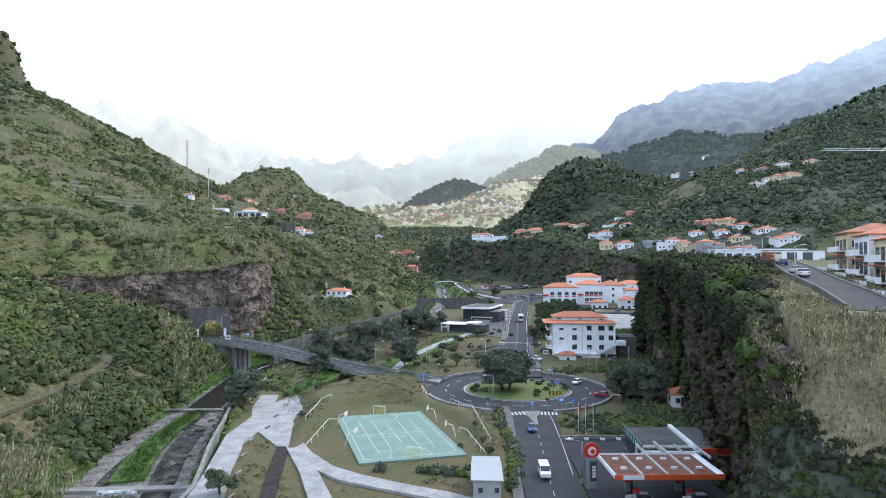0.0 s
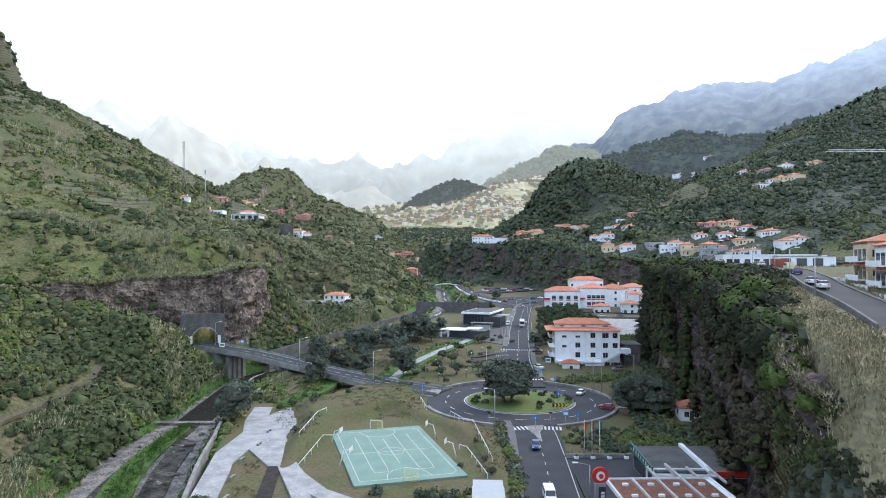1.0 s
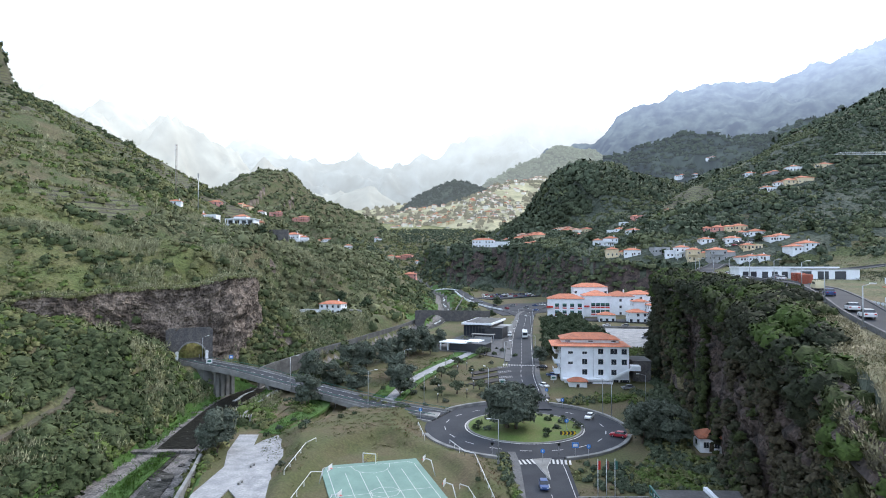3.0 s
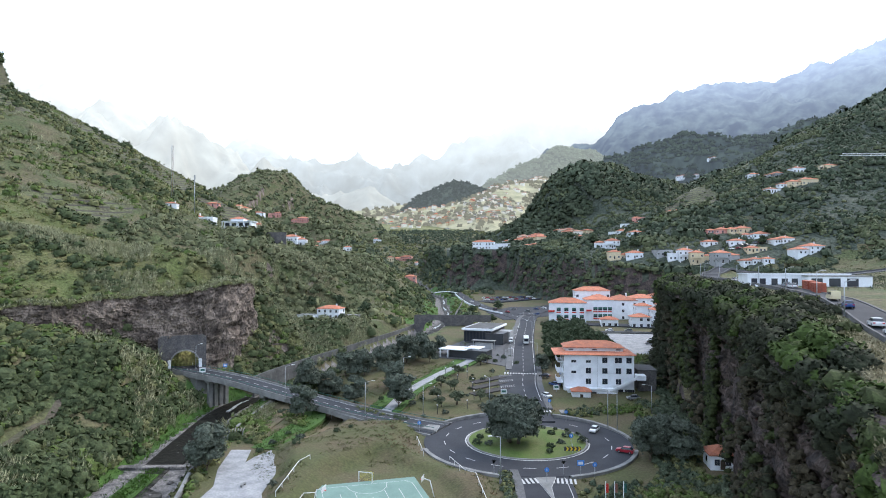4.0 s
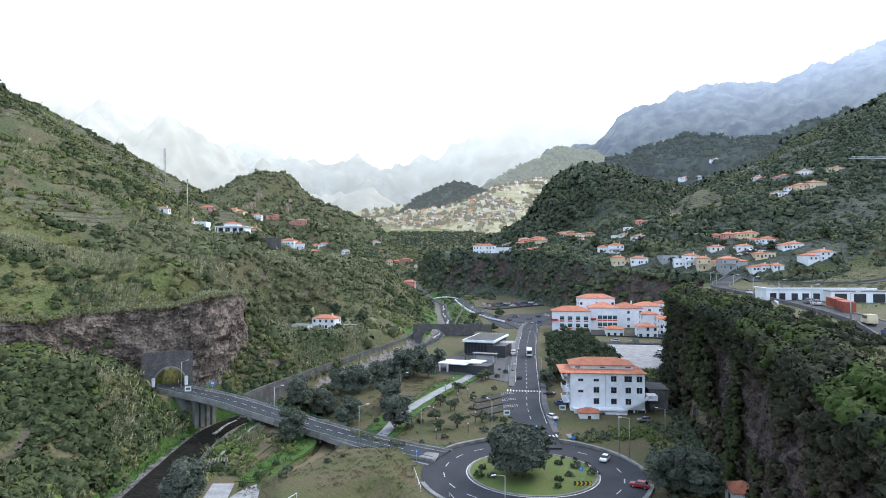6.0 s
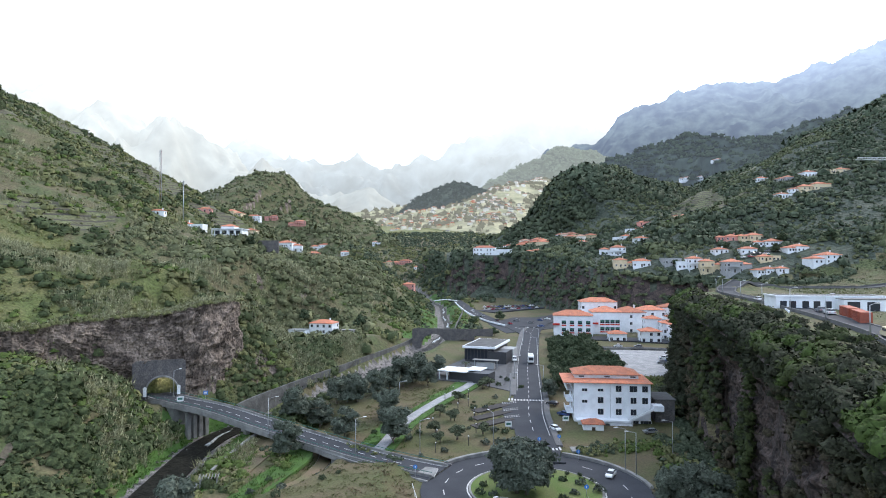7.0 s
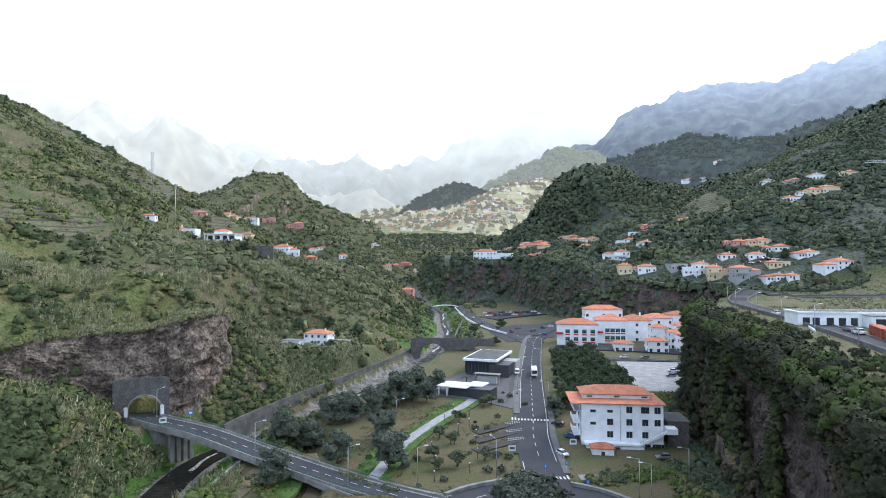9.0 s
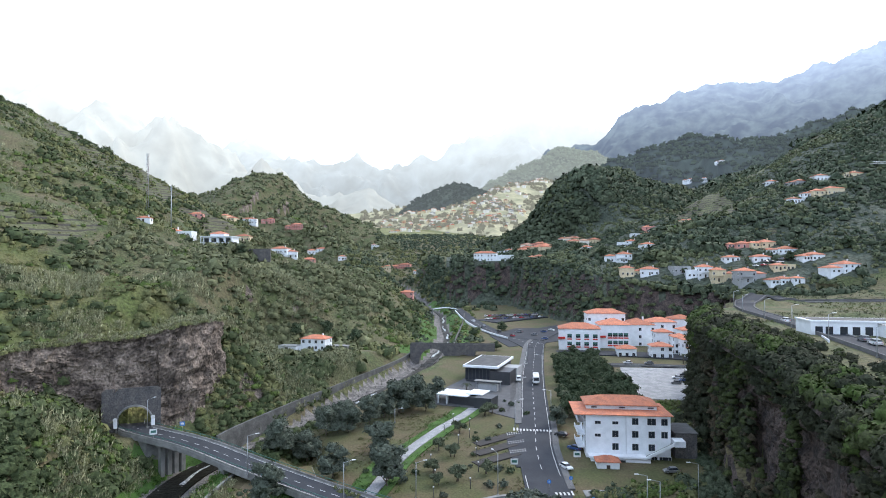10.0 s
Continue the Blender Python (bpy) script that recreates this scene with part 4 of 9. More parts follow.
def house(x, y, z, w, d, h, rot=0.0, wall=None, roof="hip", label="", rnd=None, rise=None, name="house", group="", windows=True, chimney=True, deep=4.0, roofmat=None):
    """A rendered house: walls, tiled roof, windows, door and chimney."""
    rnd = rnd or random.Random(int(x * 7 + y))
    wall = wall or M_white
    tone = {M_white.name: "white", M_cream.name: "cream", M_pink.name: "pink", M_greywall.name: "grey"}.get(wall.name, "pale")
    lab = label or "%s rendered house with an orange tiled roof on the slope" % tone
    t = thing(name, pose(x, y, z, 0, 0, rot), lab, "house", group)
    if group and w > 12.5:
        # a lower wing beside the main block, set back a little
        ww, side = w * rnd.uniform(0.34, 0.46), rnd.choice((-1, 1))
        hw, back = max(2.8, h * rnd.uniform(0.55, 0.8)), rnd.uniform(0.8, 2.2)
        u0, u1 = (w / 2 - ww, w / 2) if side > 0 else (-w / 2, -w / 2 + ww)
        part("wing", boxed(u0, u1, -d / 2 + back, d / 2 - 0.6, -deep, hw), wall, t, "lower rendered wing")
        bm = bmesh.new()
        if rnd.random() < 0.7:
            hip(bm, u0, u1, -d / 2 + back, d / 2 - 0.6, hw + 0.15, min(ww, d) * 0.2, 0.4)
            part("wing_roof", bm, roofmat or M_roof, t, "orange tiled wing roof")
        else:
            box(bm, u0 - 0.1, u1 + 0.1, -d / 2 + back - 0.1, d / 2 - 0.5, hw, hw + 0.9)
            part("roof_terrace", bm, wall, t, "flat terrace with a parapet")
        for k in range(2):
            put_window(t, pose(u0 + ww * (0.3 + 0.4 * k), -d / 2 + back, 0.8), 1.2, 1.3)
        x, y, w = x - side * ww / 2 * math.cos(radians(rot)), y - side * ww / 2 * math.sin(radians(rot)), w - ww
        for o in list(t.children):
            o.location.x += side * ww / 2
        t.matrix_world = pose(x, y, z, 0, 0, rot)
    if group and h > 4.5 and rnd.random() < 0.6:
        part("balcony", boxed(-w * 0.42, w * 0.3, -d / 2 - 1.4, -d / 2, h * 0.5 - 0.15, h * 0.5), wall, t, "rendered balcony slab")
        part("balustrade", boxed(-w * 0.42, w * 0.3, -d / 2 - 1.4, -d / 2 - 1.28, h * 0.5, h * 0.5 + 0.9), wall, t)
        for u in (-w * 0.41, w * 0.29):
            part("column", boxed(u - 0.15, u + 0.15, -d / 2 - 1.38, -d / 2 - 1.1, -deep, h * 0.5 - 0.15), wall, t)
    part("wall", boxed(-w / 2, w / 2, -d / 2, d / 2, -deep, h), wall, t)
    bm = bmesh.new()
    if roof == "hip":
        hip(bm, -w / 2, w / 2, -d / 2, d / 2, h + 0.18, rise or min(w, d) * 0.19, 0.4)
        part("roof", bm, roofmat or M_roof, t, "orange clay tile hipped roof")
    else:
        box(bm, -w / 2 - 0.12, w / 2 + 0.12, -d / 2 - 0.12, d / 2 + 0.12, h, h + 0.35)
        part("roof", bm, wall, t, "flat parapet roof")
    if chimney and roof == "hip":
        ch = part("chimney", boxed(w * 0.22, w * 0.22 + 0.6, 0.3, 0.9, h, h + min(w, d) * 0.22 + 0.7), wall, t)
    if windows:
        rows = max(1, int(h / 2.7))
        st = h / rows
        put_windows(t, "f", w, d, max(2, int(w / 3.0)), rows, 0.9, st, rnd=rnd, skip=0.12)
        put_windows(t, "l", w, d, max(1, int(d / 4.0)), rows, 0.9, st, rnd=rnd, skip=0.2)
        put_windows(t, "r", w, d, max(1, int(d / 4.0)), rows, 0.9, st, rnd=rnd, skip=0.2)
        part("door", boxed(-0.5, 0.5, -d / 2 - 0.06, -d / 2 + 0.05, 0, 2.1), M_wood, t, "dark wooden door")
    return t


def white_block():
    """The four-storey white building beside the roundabout."""
    w, d, h = 23.4, 15.0, 13.6
    t = thing("apartment_building", pose(54.2, 239.3, 1.4, 0, 0, -6), "white four-storey building with orange tiled hipped roof beside the cliff", "building")
    part("wall", boxed(-w / 2, w / 2, -d / 2, d / 2, -2, h), M_white, t)
    bm = bmesh.new()
    hip(bm, -w / 2 - 2.6, w / 2, -d / 2, d / 2, h + 0.15, 1.6, 0.7)
    part("roof", bm, M_roof, t, "orange clay tile lower roof")
    part("attic", boxed(-w / 2 + 0.6, w / 2 - 3, -d / 2 + 3.2, d / 2 - 2, h + 0.8, h + 2.1), M_white, t, "white attic strip under the upper roof")
    bm = bmesh.new()
    hip(bm, -w / 2 + 0.6, w / 2 - 3, -d / 2 + 3.2, d / 2 - 2, h + 2.2, 1.9, 0.6)
    part("upper_roof", bm, M_roof, t, "orange clay tile upper roof")
    f = -d / 2
    for u, k in ((-8.4, 0), (-3.5, 0), (2.0, 1), (6.5, 2), (10.0, 1)):
        for r, z in enumerate((11.0, 7.4, 3.8)):
            if r == 2 and k == 0 and u < -6 or (r == 2 and u > 9):
                continue
            small = (k == 0 and r == 0) or (u < -6)
            put_window(t, pose(u, f, z), 1.6 if small else (2.3 if k == 2 and r == 0 else 1.7), 0.8 if small else 1.8)
    put_windows(t, "r", w, d, 3, 3, 3.9, 3.6, 1.4, 1.6)
    for u in (-9, -1, 7):
        part("vent", boxed(u - 0.8, u + 0.8, f + 3.05, f + 3.3, h + 1.25, h + 1.6), M_dark, t, "dark attic louvre")
    # lower terrace strip, entrance stair and its white parapet
    part("plinth", boxed(-w / 2 + 1, w / 2 - 6, f - 2.6, f - 0.01, -2, 1.9), M_white, t, "white ground floor front")
    part("terrace", boxed(-w / 2 + 0.5, 4.6, f - 3.0, f - 0.02, 2.2, 2.75), M_white, t, "white terrace parapet")
    bm = bmesh.new()
    m = Matrix(((1, 0, 0, 0), (0, 1, 0, 0), (0.52, 0, 1, -0.52 * 4.6), (0, 0, 0, 1)))
    box(bm, 4.6, 13.2, f - 3.0, f - 2.7, 2.2, 3.1, 0, m)
    box(bm, 4.6, 13.2, f - 2.7, f - 0.9, 2.2, 2.5, 1, m)
    part("stair", bm, [M_white, M_conc], t, "white outside stair rising along the front")
    part("landing", boxed(12.0, 15.0, f - 3.0, f + 1.0, 5.8, 7.4), M_white, t)
    for u in (7.2, 9.4, 11.0):
        put_window(t, pose(u, f, 0.2), 1.6, 1.9)
    part("garage_door", boxed(-3.4, -1.2, f - 2.72, f - 2.55, -0.4, 1.7), M_dark, t)
    for r in range(3):
        z = 3.4 + 3.6 * r
        part("balcony", boxed(-w / 2 - 2.0, -w / 2, -5, 5, z, z + 0.2), M_white, t, "white balcony slab")
        part("balustrade", boxed(-w / 2 - 2.0, -w / 2 - 1.85, -5, 5, z + 0.2, z + 1.15), M_white, t)
    put_windows(t, "l", w, d, 3, 3, 4.0, 3.6, 1.6, 1.9)
    rp = part("drainpipe", boxed(-0.6, -0.5, f - 0.12, f - 0.02, 2, h), M_metal, t)
    s = thing("gatehouse", pose(46.2, 227.0, 1.2, 0, 0, -6), "small white annex with an orange tiled roof", "annex")
    part("wall", boxed(-3, 3, -2, 2, -1.5, 2.8), M_white, s)
    bm = bmesh.new()
    hip(bm, -3, 3, -2, 2, 2.95, 1.2, 0.4)
    part("roof", bm, M_roof, s)
    part("door", boxed(-0.5, 0.5, -2.06, -1.95, 0, 2.0), M_wood, s)
    g = thing("grey_shed", pose(70.6, 238, 1.2, 0, 0, -6), "dark grey metal shed between building and cliff", "shed")
    part("wall", boxed(-3, 3, -6, 5, -1, 8.5), M_basalt, g)
    part("roof", boxed(-3.3, 3.3, -6.3, 5.3, 8.5, 8.75), M_flatroof, g)


def hotel():
    """The white hotel with green shutters and stepped tiled roofs, its wings placed one by one."""
    blocks = (("hotel_wing", 76.5, 398, 10.2, 22, 14, 12.0, -10, 4, 3, True), ("hotel_wing", 97, 404, 10.2, 17, 15, 13.6, -6, 4, 3, True), ("hotel_wing", 97, 422, 13, 22, 12, 15.5, -4, 3, 3, False),
              ("hotel_wing", 113, 412, 10.5, 17, 16, 12.5, -3, 3, 3, False), ("hotel_wing", 128, 418, 11, 16, 12, 12.8, 0, 3, 3, False), ("hotel_wing", 143, 424, 11, 13, 11, 14.0, 0, 2, 3, False),
              ("hotel_wing", 142, 405, 11, 15, 10, 9.4, 4, 3, 2, False),
              ("guest_house", 112.5, 372, 9.4, 10.5, 9, 6.4, -6, 3, 2, False), ("guest_house", 127, 384, 9.6, 8.0, 9, 9.4, -4, 2, 3, False), ("guest_house", 121, 393, 10, 9, 8, 10.6, -4, 2, 3, False),
              ("guest_house", 96, 376, 9.4, 9.5, 8, 4.6, -8, 3, 1, False), ("guest_house", 131, 361, 9.0, 14.5, 9, 6.4, -2, 4, 2, False), ("guest_house", 129, 374, 9.2, 10, 8, 9.6, 0, 3, 2, False))
    for k, (nm, x, y, z, w, d, h, rot, cols, rows, shut) in enumerate(blocks):
        t = thing(nm, pose(x, y, z, 0, 0, rot), "white hotel wing with orange tiled roof" + (" and green shutters" if shut else " beside the car park"), "building", "hotel wings")
        part("wall", boxed(-w / 2, w / 2, -d / 2, d / 2, -3, h), M_white, t)
        bm = bmesh.new()
        hip(bm, -w / 2, w / 2, -d / 2, d / 2, h + 0.15, min(w, d) * 0.2, 0.5)
        part("roof", bm, M_roof, t, "orange clay tile roof")
        st = h / max(rows, 1)
        if shut:
            part("shutter_frame", boxed(-w / 2 + 4, w / 2 - 0.6, -d / 2 - 0.25, -d / 2, 2.2, h - 1.0), M_white, t)
            for r in range(2):
                for c in range(4):
                    u = -w / 2 + 5.8 + (w - 8.4) * c / 3
                    put_window(t, pose(u, -d / 2 - 0.25, 3.0 + r * 4.2), 2.4, 2.0, True)
                    ob = part("red_panel", boxed(u - 1.3, u + 1.3, -d / 2 - 0.4, -d / 2 - 0.27, 1.9 + r * 4.2, 2.6 + r * 4.2), M_red, t)
            part("balcony", boxed(-w / 2 - 0.5, -w / 2 + 3.4, -d / 2 - 1.2, -d / 2, 6.6, 7.6), M_red, t, "red balcony front")
        else:
            put_windows(t, "f", w, d, cols, rows, 1.0, st, 1.4, 1.6, rnd=random.Random(k), skip=0.1)
        put_windows(t, "l", w, d, 2, rows, 1.0, st, 1.2, 1.5)
        if k % 3 == 0:
            part("chimney", boxed(w * 0.2, w * 0.2 + 0.8, 0, 0.8, h, h + min(w, d) * 0.2 + 0.9), M_white, t)


def pavilions():
    """The two dark flat-roofed pavilions by the river."""
    t = thing("pavilion", pose(21.3, 328, 8.6, 0, 0, -19), "dark glass pavilion with a white-edged flat roof", "pavilion")
    part("wall", boxed(-6.6, 6.6, -13, 14, -2, 5.4), M_dark, t)
    bm = bmesh.new()
    for k in range(9):
        u = -6.2 + 12.4 * k / 8
        box(bm, u - 0.9 + 0.17, u + 0.55, -13.06, -12.9, 0.3, 5.0)
    part("glazing", bm, M_glass, t, "tall dark glass front")
    part("roof", boxed(-7.6, 7.6, -14.6, 15.2, 5.6, 6.5), M_white, t, "white-edged roof slab")
    part("roof_felt", boxed(-6.9, 6.9, -13.6, 14.4, 6.5, 6.56), M_flatroof, t, "dark roof felt")
    part("side_wing", boxed(4.2, 12.5, -13.8, -2.5, -2, 4.4), M_dark, t, "dark stone-clad wing")
    part("side_wing", boxed(6.7, 13, -2, 7, -2, 4.2), M_greywall, t, "grey wing")
    s = thing("snack_bar", pose(7.6, 286.5, 6.4, 0, 0, -24), "low snack bar with a bright white flat roof", "pavilion")
    part("wall", boxed(-3.4, 7.2, -3.4, 4.6, -1.5, 3.0), M_dark, s)
    part("roof", boxed(-7.6, 4.6, -5.2, 4.6, 3.1, 3.5), M_white, s, "bright white roof slab")
    part("roof_extension", boxed(3.0, 9.4, -2.0, 6.0, 3.5, 3.9), M_white, s, "white raised roof slab")
    part("kiosk_block", boxed(7.4, 14, -5.4, 2.0, -1.5, 3.4), M_dark, s, "dark stone-clad block")
    for u in (-7.0, -3.6):
        part("post", boxed(u - 0.25, u + 0.25, -4.9, -4.5, -1.0, 3.1), M_white, s, "white roof post")
    p = thing("plaza_canopy", pose(19, 303, 7.2, 0, 0, -20), "grey curved roof canopy by the pavilion", "canopy")
    part("roof", boxed(-5.5, 5.5, -1.6, 1.6, 3.6, 3.9, bevel=0.1), M_conc, p)
    for u in (-5, 5):
        part("post", boxed(u - 0.15, u + 0.15, -0.15, 0.15, -0.4, 3.6), M_metal, p)
    part("counter", boxed(-4, 4, -1, 1, -0.4, 2.6), M_greywall, p)


M_beam = material("weathered_white_steel", (0.46, 0.46, 0.46), 0.6, 3, 0.15, 0.05, color2=(0.36, 0.36, 0.36), big=0.8)


def petrol_station():
    t = thing("fuel_canopy", pose(34.8, 99.7, 0.25, 0, 0, 0.8), "petrol station canopy with rusty panels and red edge", "canopy")
    W, D = 8.4, 5.2
    part("deck", boxed(-W, W, -D, D, 4.6, 4.95), M_white, t, "white canopy underside")
    part("fascia", boxed(-W - 0.12, W + 0.12, -D - 0.14, -D, 4.4, 5.25), material("orange_red_fascia", (0.58, 0.10, 0.03), 0.5, 4, 0.1, 0.0), t, "orange-red front fascia")
    part("fascia_back", boxed(-W - 0.12, W + 0.12, D, D + 0.14, 4.6, 5.25), M_white, t)
    for s in (-1, 1):
        part("fascia_side", boxed(s * W - 0.12, s * W + 0.12, -D, D, 4.6, 5.25), M_white, t)
    for k in range(4):
        u0 = -W + 0.4 + k * (2 * W - 0.8) / 4
        u1 = u0 + (2 * W - 0.8) / 4 - 0.45
        bm = bmesh.new()
        prof = []
        for j in range(12):
            x, st = u0 + (u1 - u0) * j / 12, (u1 - u0) / 12
            prof += [(x, 4.99), (x + st * 0.2, 5.1), (x + st * 0.65, 5.1), (x + st * 0.85, 4.99)]
        rows = [[bm.verts.new((x, y, z)) for x, z in prof] for y in (-D + 0.2, D - 0.2)]
        for j in range(len(prof) - 1):
            bm.faces.new((rows[0][j], rows[0][j + 1], rows[1][j + 1], rows[1][j]))
        part("roof_panel", bm, M_rust, t, "rusty ribbed roof panel")
        if k:
            part("beam", boxed(u0 - 0.42, u0 - 0.05, -D, D + (7 if k == 3 else 0.2), 4.98, 5.3), M_beam, t, "greyish white roof beam")
        for v in (-2.6, 2.0):
            part("lamp_box", boxed((u0 + u1) / 2 - 0.45, (u0 + u1) / 2 + 0.45, v, v + 0.5, 5.1, 5.45), M_white, t, "white roof lamp housing")
    for s in (-4.2, 4.2):
        bm = bmesh.new()
        rod(bm, (s, 0, -0.2), (s, 0, 4.6), 0.22, n=12)
        part("column", bm, M_dark, t, "dark round canopy column")
    part("emblem", boxed(-W + 1.2, -W + 4.4, -D - 0.2, -D - 0.14, 4.5, 5.15), M_white, t, "white emblem plate")
    for s in (-4.2, 4.2):
        for v in (-2.4, 2.0):
            q = thing("fuel_pump", pose(34.8 + s, 99.7 + v, 0.25), "grey and red fuel pump under the canopy", "fuel pump", "fuel pumps")
            part("cabinet", boxed(-0.5, 0.5, -0.3, 0.3, 0, 1.9, bevel=0.05), M_metal, q)
            part("head", boxed(-0.52, 0.52, -0.32, 0.32, 1.5, 2.0), M_red, q)
    s = thing("station_shop", pose(45.4, 118.0, 0.25, 0, 0, -3), "low petrol station shop with a dark flat roof", "shop")
    part("wall", boxed(-8.5, 9.4, -7.5, 7.5, -0.5, 3.9), M_white, s)
    part("roof", boxed(-8.5, 0.2, -7.5, 7.6, 3.9, 4.1), M_flatroof, s, "dark stained flat roof")
    part("roof_east", boxed(0.9, 9.4, -7.5, 7.6, 3.95, 4.2), M_flatroof, s, "dark stained flat roof")
    part("parapet", boxed(0.2, 0.9, -8.0, 7.8, 3.6, 4.7), M_white, s, "white parapet wall between roofs")
    part("front_sign", boxed(1.0, 9.6, -7.8, -7.5, 3.4, 4.4), M_red, s, "orange-red sign band")
    # the open bay's shade is a dark panel on the solid wall
    part("bay_door", boxed(1.4, 9.0, -7.62, -7.48, 0, 3.2), M_dark, s, "dark panel standing in for the shaded open wash bay")
    part("shop_front", boxed(-8.3, 0, -7.62, -7.48, 0.2, 3.0), M_glass, s, "glazed shop front")
    bm = bmesh.new()
    for k in range(10):
        v = -7.4 + k * 1.62
        box(bm, -9.2, -9.0, v, v + 0.12, 3.2, 4.9)
    box(bm, -9.25, -8.95, -7.5, 7.6, 4.7, 4.95)
    box(bm, -9.25, -8.95, -7.5, 7.6, 3.6, 3.75)
    part("side_fascia", bm, M_green_sh, s, "dark green side fascia frame")
    part("side_glazing", boxed(-8.62, -8.5, -6, 7, 0.2, 3.2), M_glass, s)
    g = thing("pergola", pose(38.5, 108.4, 0.25, 0, 0, -1), "white steel frame between shop and canopy", "frame")
    for u in (-3.4, 0, 3.4, 7):
        part("beam", boxed(u - 0.15, u + 0.15, -4, 3.4, 4.5, 4.85), M_beam, g)
    part("cross_beam", boxed(-3.5, 7.1, 3.1, 3.4, 4.2, 4.5), M_white, g)
    part("cross_beam", boxed(-3.5, 7.1, -0.2, 0.1, 4.2, 4.5), M_white, g)
    for u in (-3.4, 7):
        part("post", boxed(u - 0.12, u + 0.12, 3.1, 3.35, 0, 4.4), M_white, g)
    p = thing("price_sign", pose(24.9, 103.0, 0.2, 0, 0, 8), "petrol price pylon with a round red emblem", "sign")
    part("pylon", boxed(-0.85, 0.85, -0.25, 0.25, 0, 5.2, bevel=0.04), M_metal, p, "pale grey pylon")
    part("price_panel", boxed(-0.35, 0.8, -0.3, -0.25, 1.3, 4.6), M_dark, p, "black price panel")
    for k in range(4):
        part("price_bar", boxed(0.0, 0.62, -0.33, -0.3, 1.9 + 0.52 * k, 2.28 + 0.52 * k), M_frame, p, "white price row")
    bm = bmesh.new()
    rod(bm, (0, -0.2, 6.3), (0, 0.2, 6.3), 1.35, n=32)
    part("emblem", bm, M_red, p, "round red emblem disc")
    bm = bmesh.new()
    rod(bm, (0, -0.27, 6.3), (0, -0.21, 6.3), 0.72, n=24)
    rod(bm, (0.1, -0.3, 6.25), (0.1, -0.25, 6.25), 0.4, n=16, mat=1)
    part("emblem_ring", bm, [M_frame, M_red], p, "white ring mark")
    h = thing("equipment_hut", pose(7.3, 103.2, 0.1, 0, 0, -3), "small grey hut with a pale sheet metal roof", "hut")
    part("wall", boxed(-2.2, 2.2, -5.6, 6.0, -0.5, 3.2), M_greywall, h)
    part("roof", boxed(-2.6, 2.6, -6.0, 3.2, 3.3, 3.5), M_metal, h, "pale ribbed metal roof")
    part("roof_back", boxed(-2.5, 2.5, 3.4, 6.4, 3.2, 3.42), M_metal, h)
    for u in (-1.4, 1.2):
        part("louvre", boxed(u, u + 0.7, -5.68, -5.58, 1.4, 2.2), M_dark, h, "dark louvred opening")
    r = house(63.2, 163.5, 0.3, 5.2, 6, 3.0, -8, label="small white hut with an orange tiled roof below the cliff", name="garden_hut", chimney=False, rise=1.5)


def long_white():
    t = thing("long_building", pose(107, 222.5, 38.7, 0, 0, -10), "long low white flat-roofed building above the cliff", "building")
    part("wall", boxed(-8, 22, -4, 6, -2, 3.9), M_white, t)
    part("roof", boxed(-8.3, 22.3, -4.3, 6.3, 3.9, 4.3), M_white, t, "white parapet roof")
    part("roof_felt", boxed(-7.4, 21.6, -3.5, 5.5, 4.3, 4.33), M_flatroof, t)
    part("wing", boxed(8, 26, -9, -4.02, -2, 3.5), M_white, t, "white lower wing")
    part("wing_roof", boxed(7.8, 26.2, -9.2, -4.3, 3.5, 3.75), M_conc, t)
    for u in (-6, -3.5, 0, 3, 6):
        part("window", boxed(u - 0.9, u + 0.9, -4.06, -3.95, 0.5, 2.7), M_glass, t)
    for u in (10.5, 15.5, 20.5):
        part("window", boxed(u - 1.6, u + 1.6, -9.06, -8.95, 0.4, 2.9), M_glass, t)
    c = thing("garden_wall", pose(98, 214, 38.4, 0, 0, 66), "white rendered garden wall beside the lane", "wall")
    part("panel", boxed(-9, 16, -0.12, 0.12, -1, 1.2), M_white, c)
    for nm, x, y, rot in (("shipping_container", 104, 196, 66), ("shipping_container", 100, 186, 66)):
        k = thing(nm, pose(x, y, ground_at(x, y) + 0.1, 0, 0, rot), "rust-red shipping container beside the lane", "container", "containers")
        bm = bmesh.new()
        box(bm, -6, 6, -1.2, 1.2, 0, 2.5)
        for j in range(24):
            box(bm, -5.9 + j * 0.5, -5.65 + j * 0.5, -1.26, 1.26, 0.15, 2.4)
        part("body", bm, material("container_red", (0.36, 0.09, 0.05), 0.7, 3, 0.2, 0.1, color2=(0.25, 0.07, 0.045)), k)
        part("door", boxed(6.0, 6.08, -1.1, 1.1, 0.1, 2.4), M_rust, k)


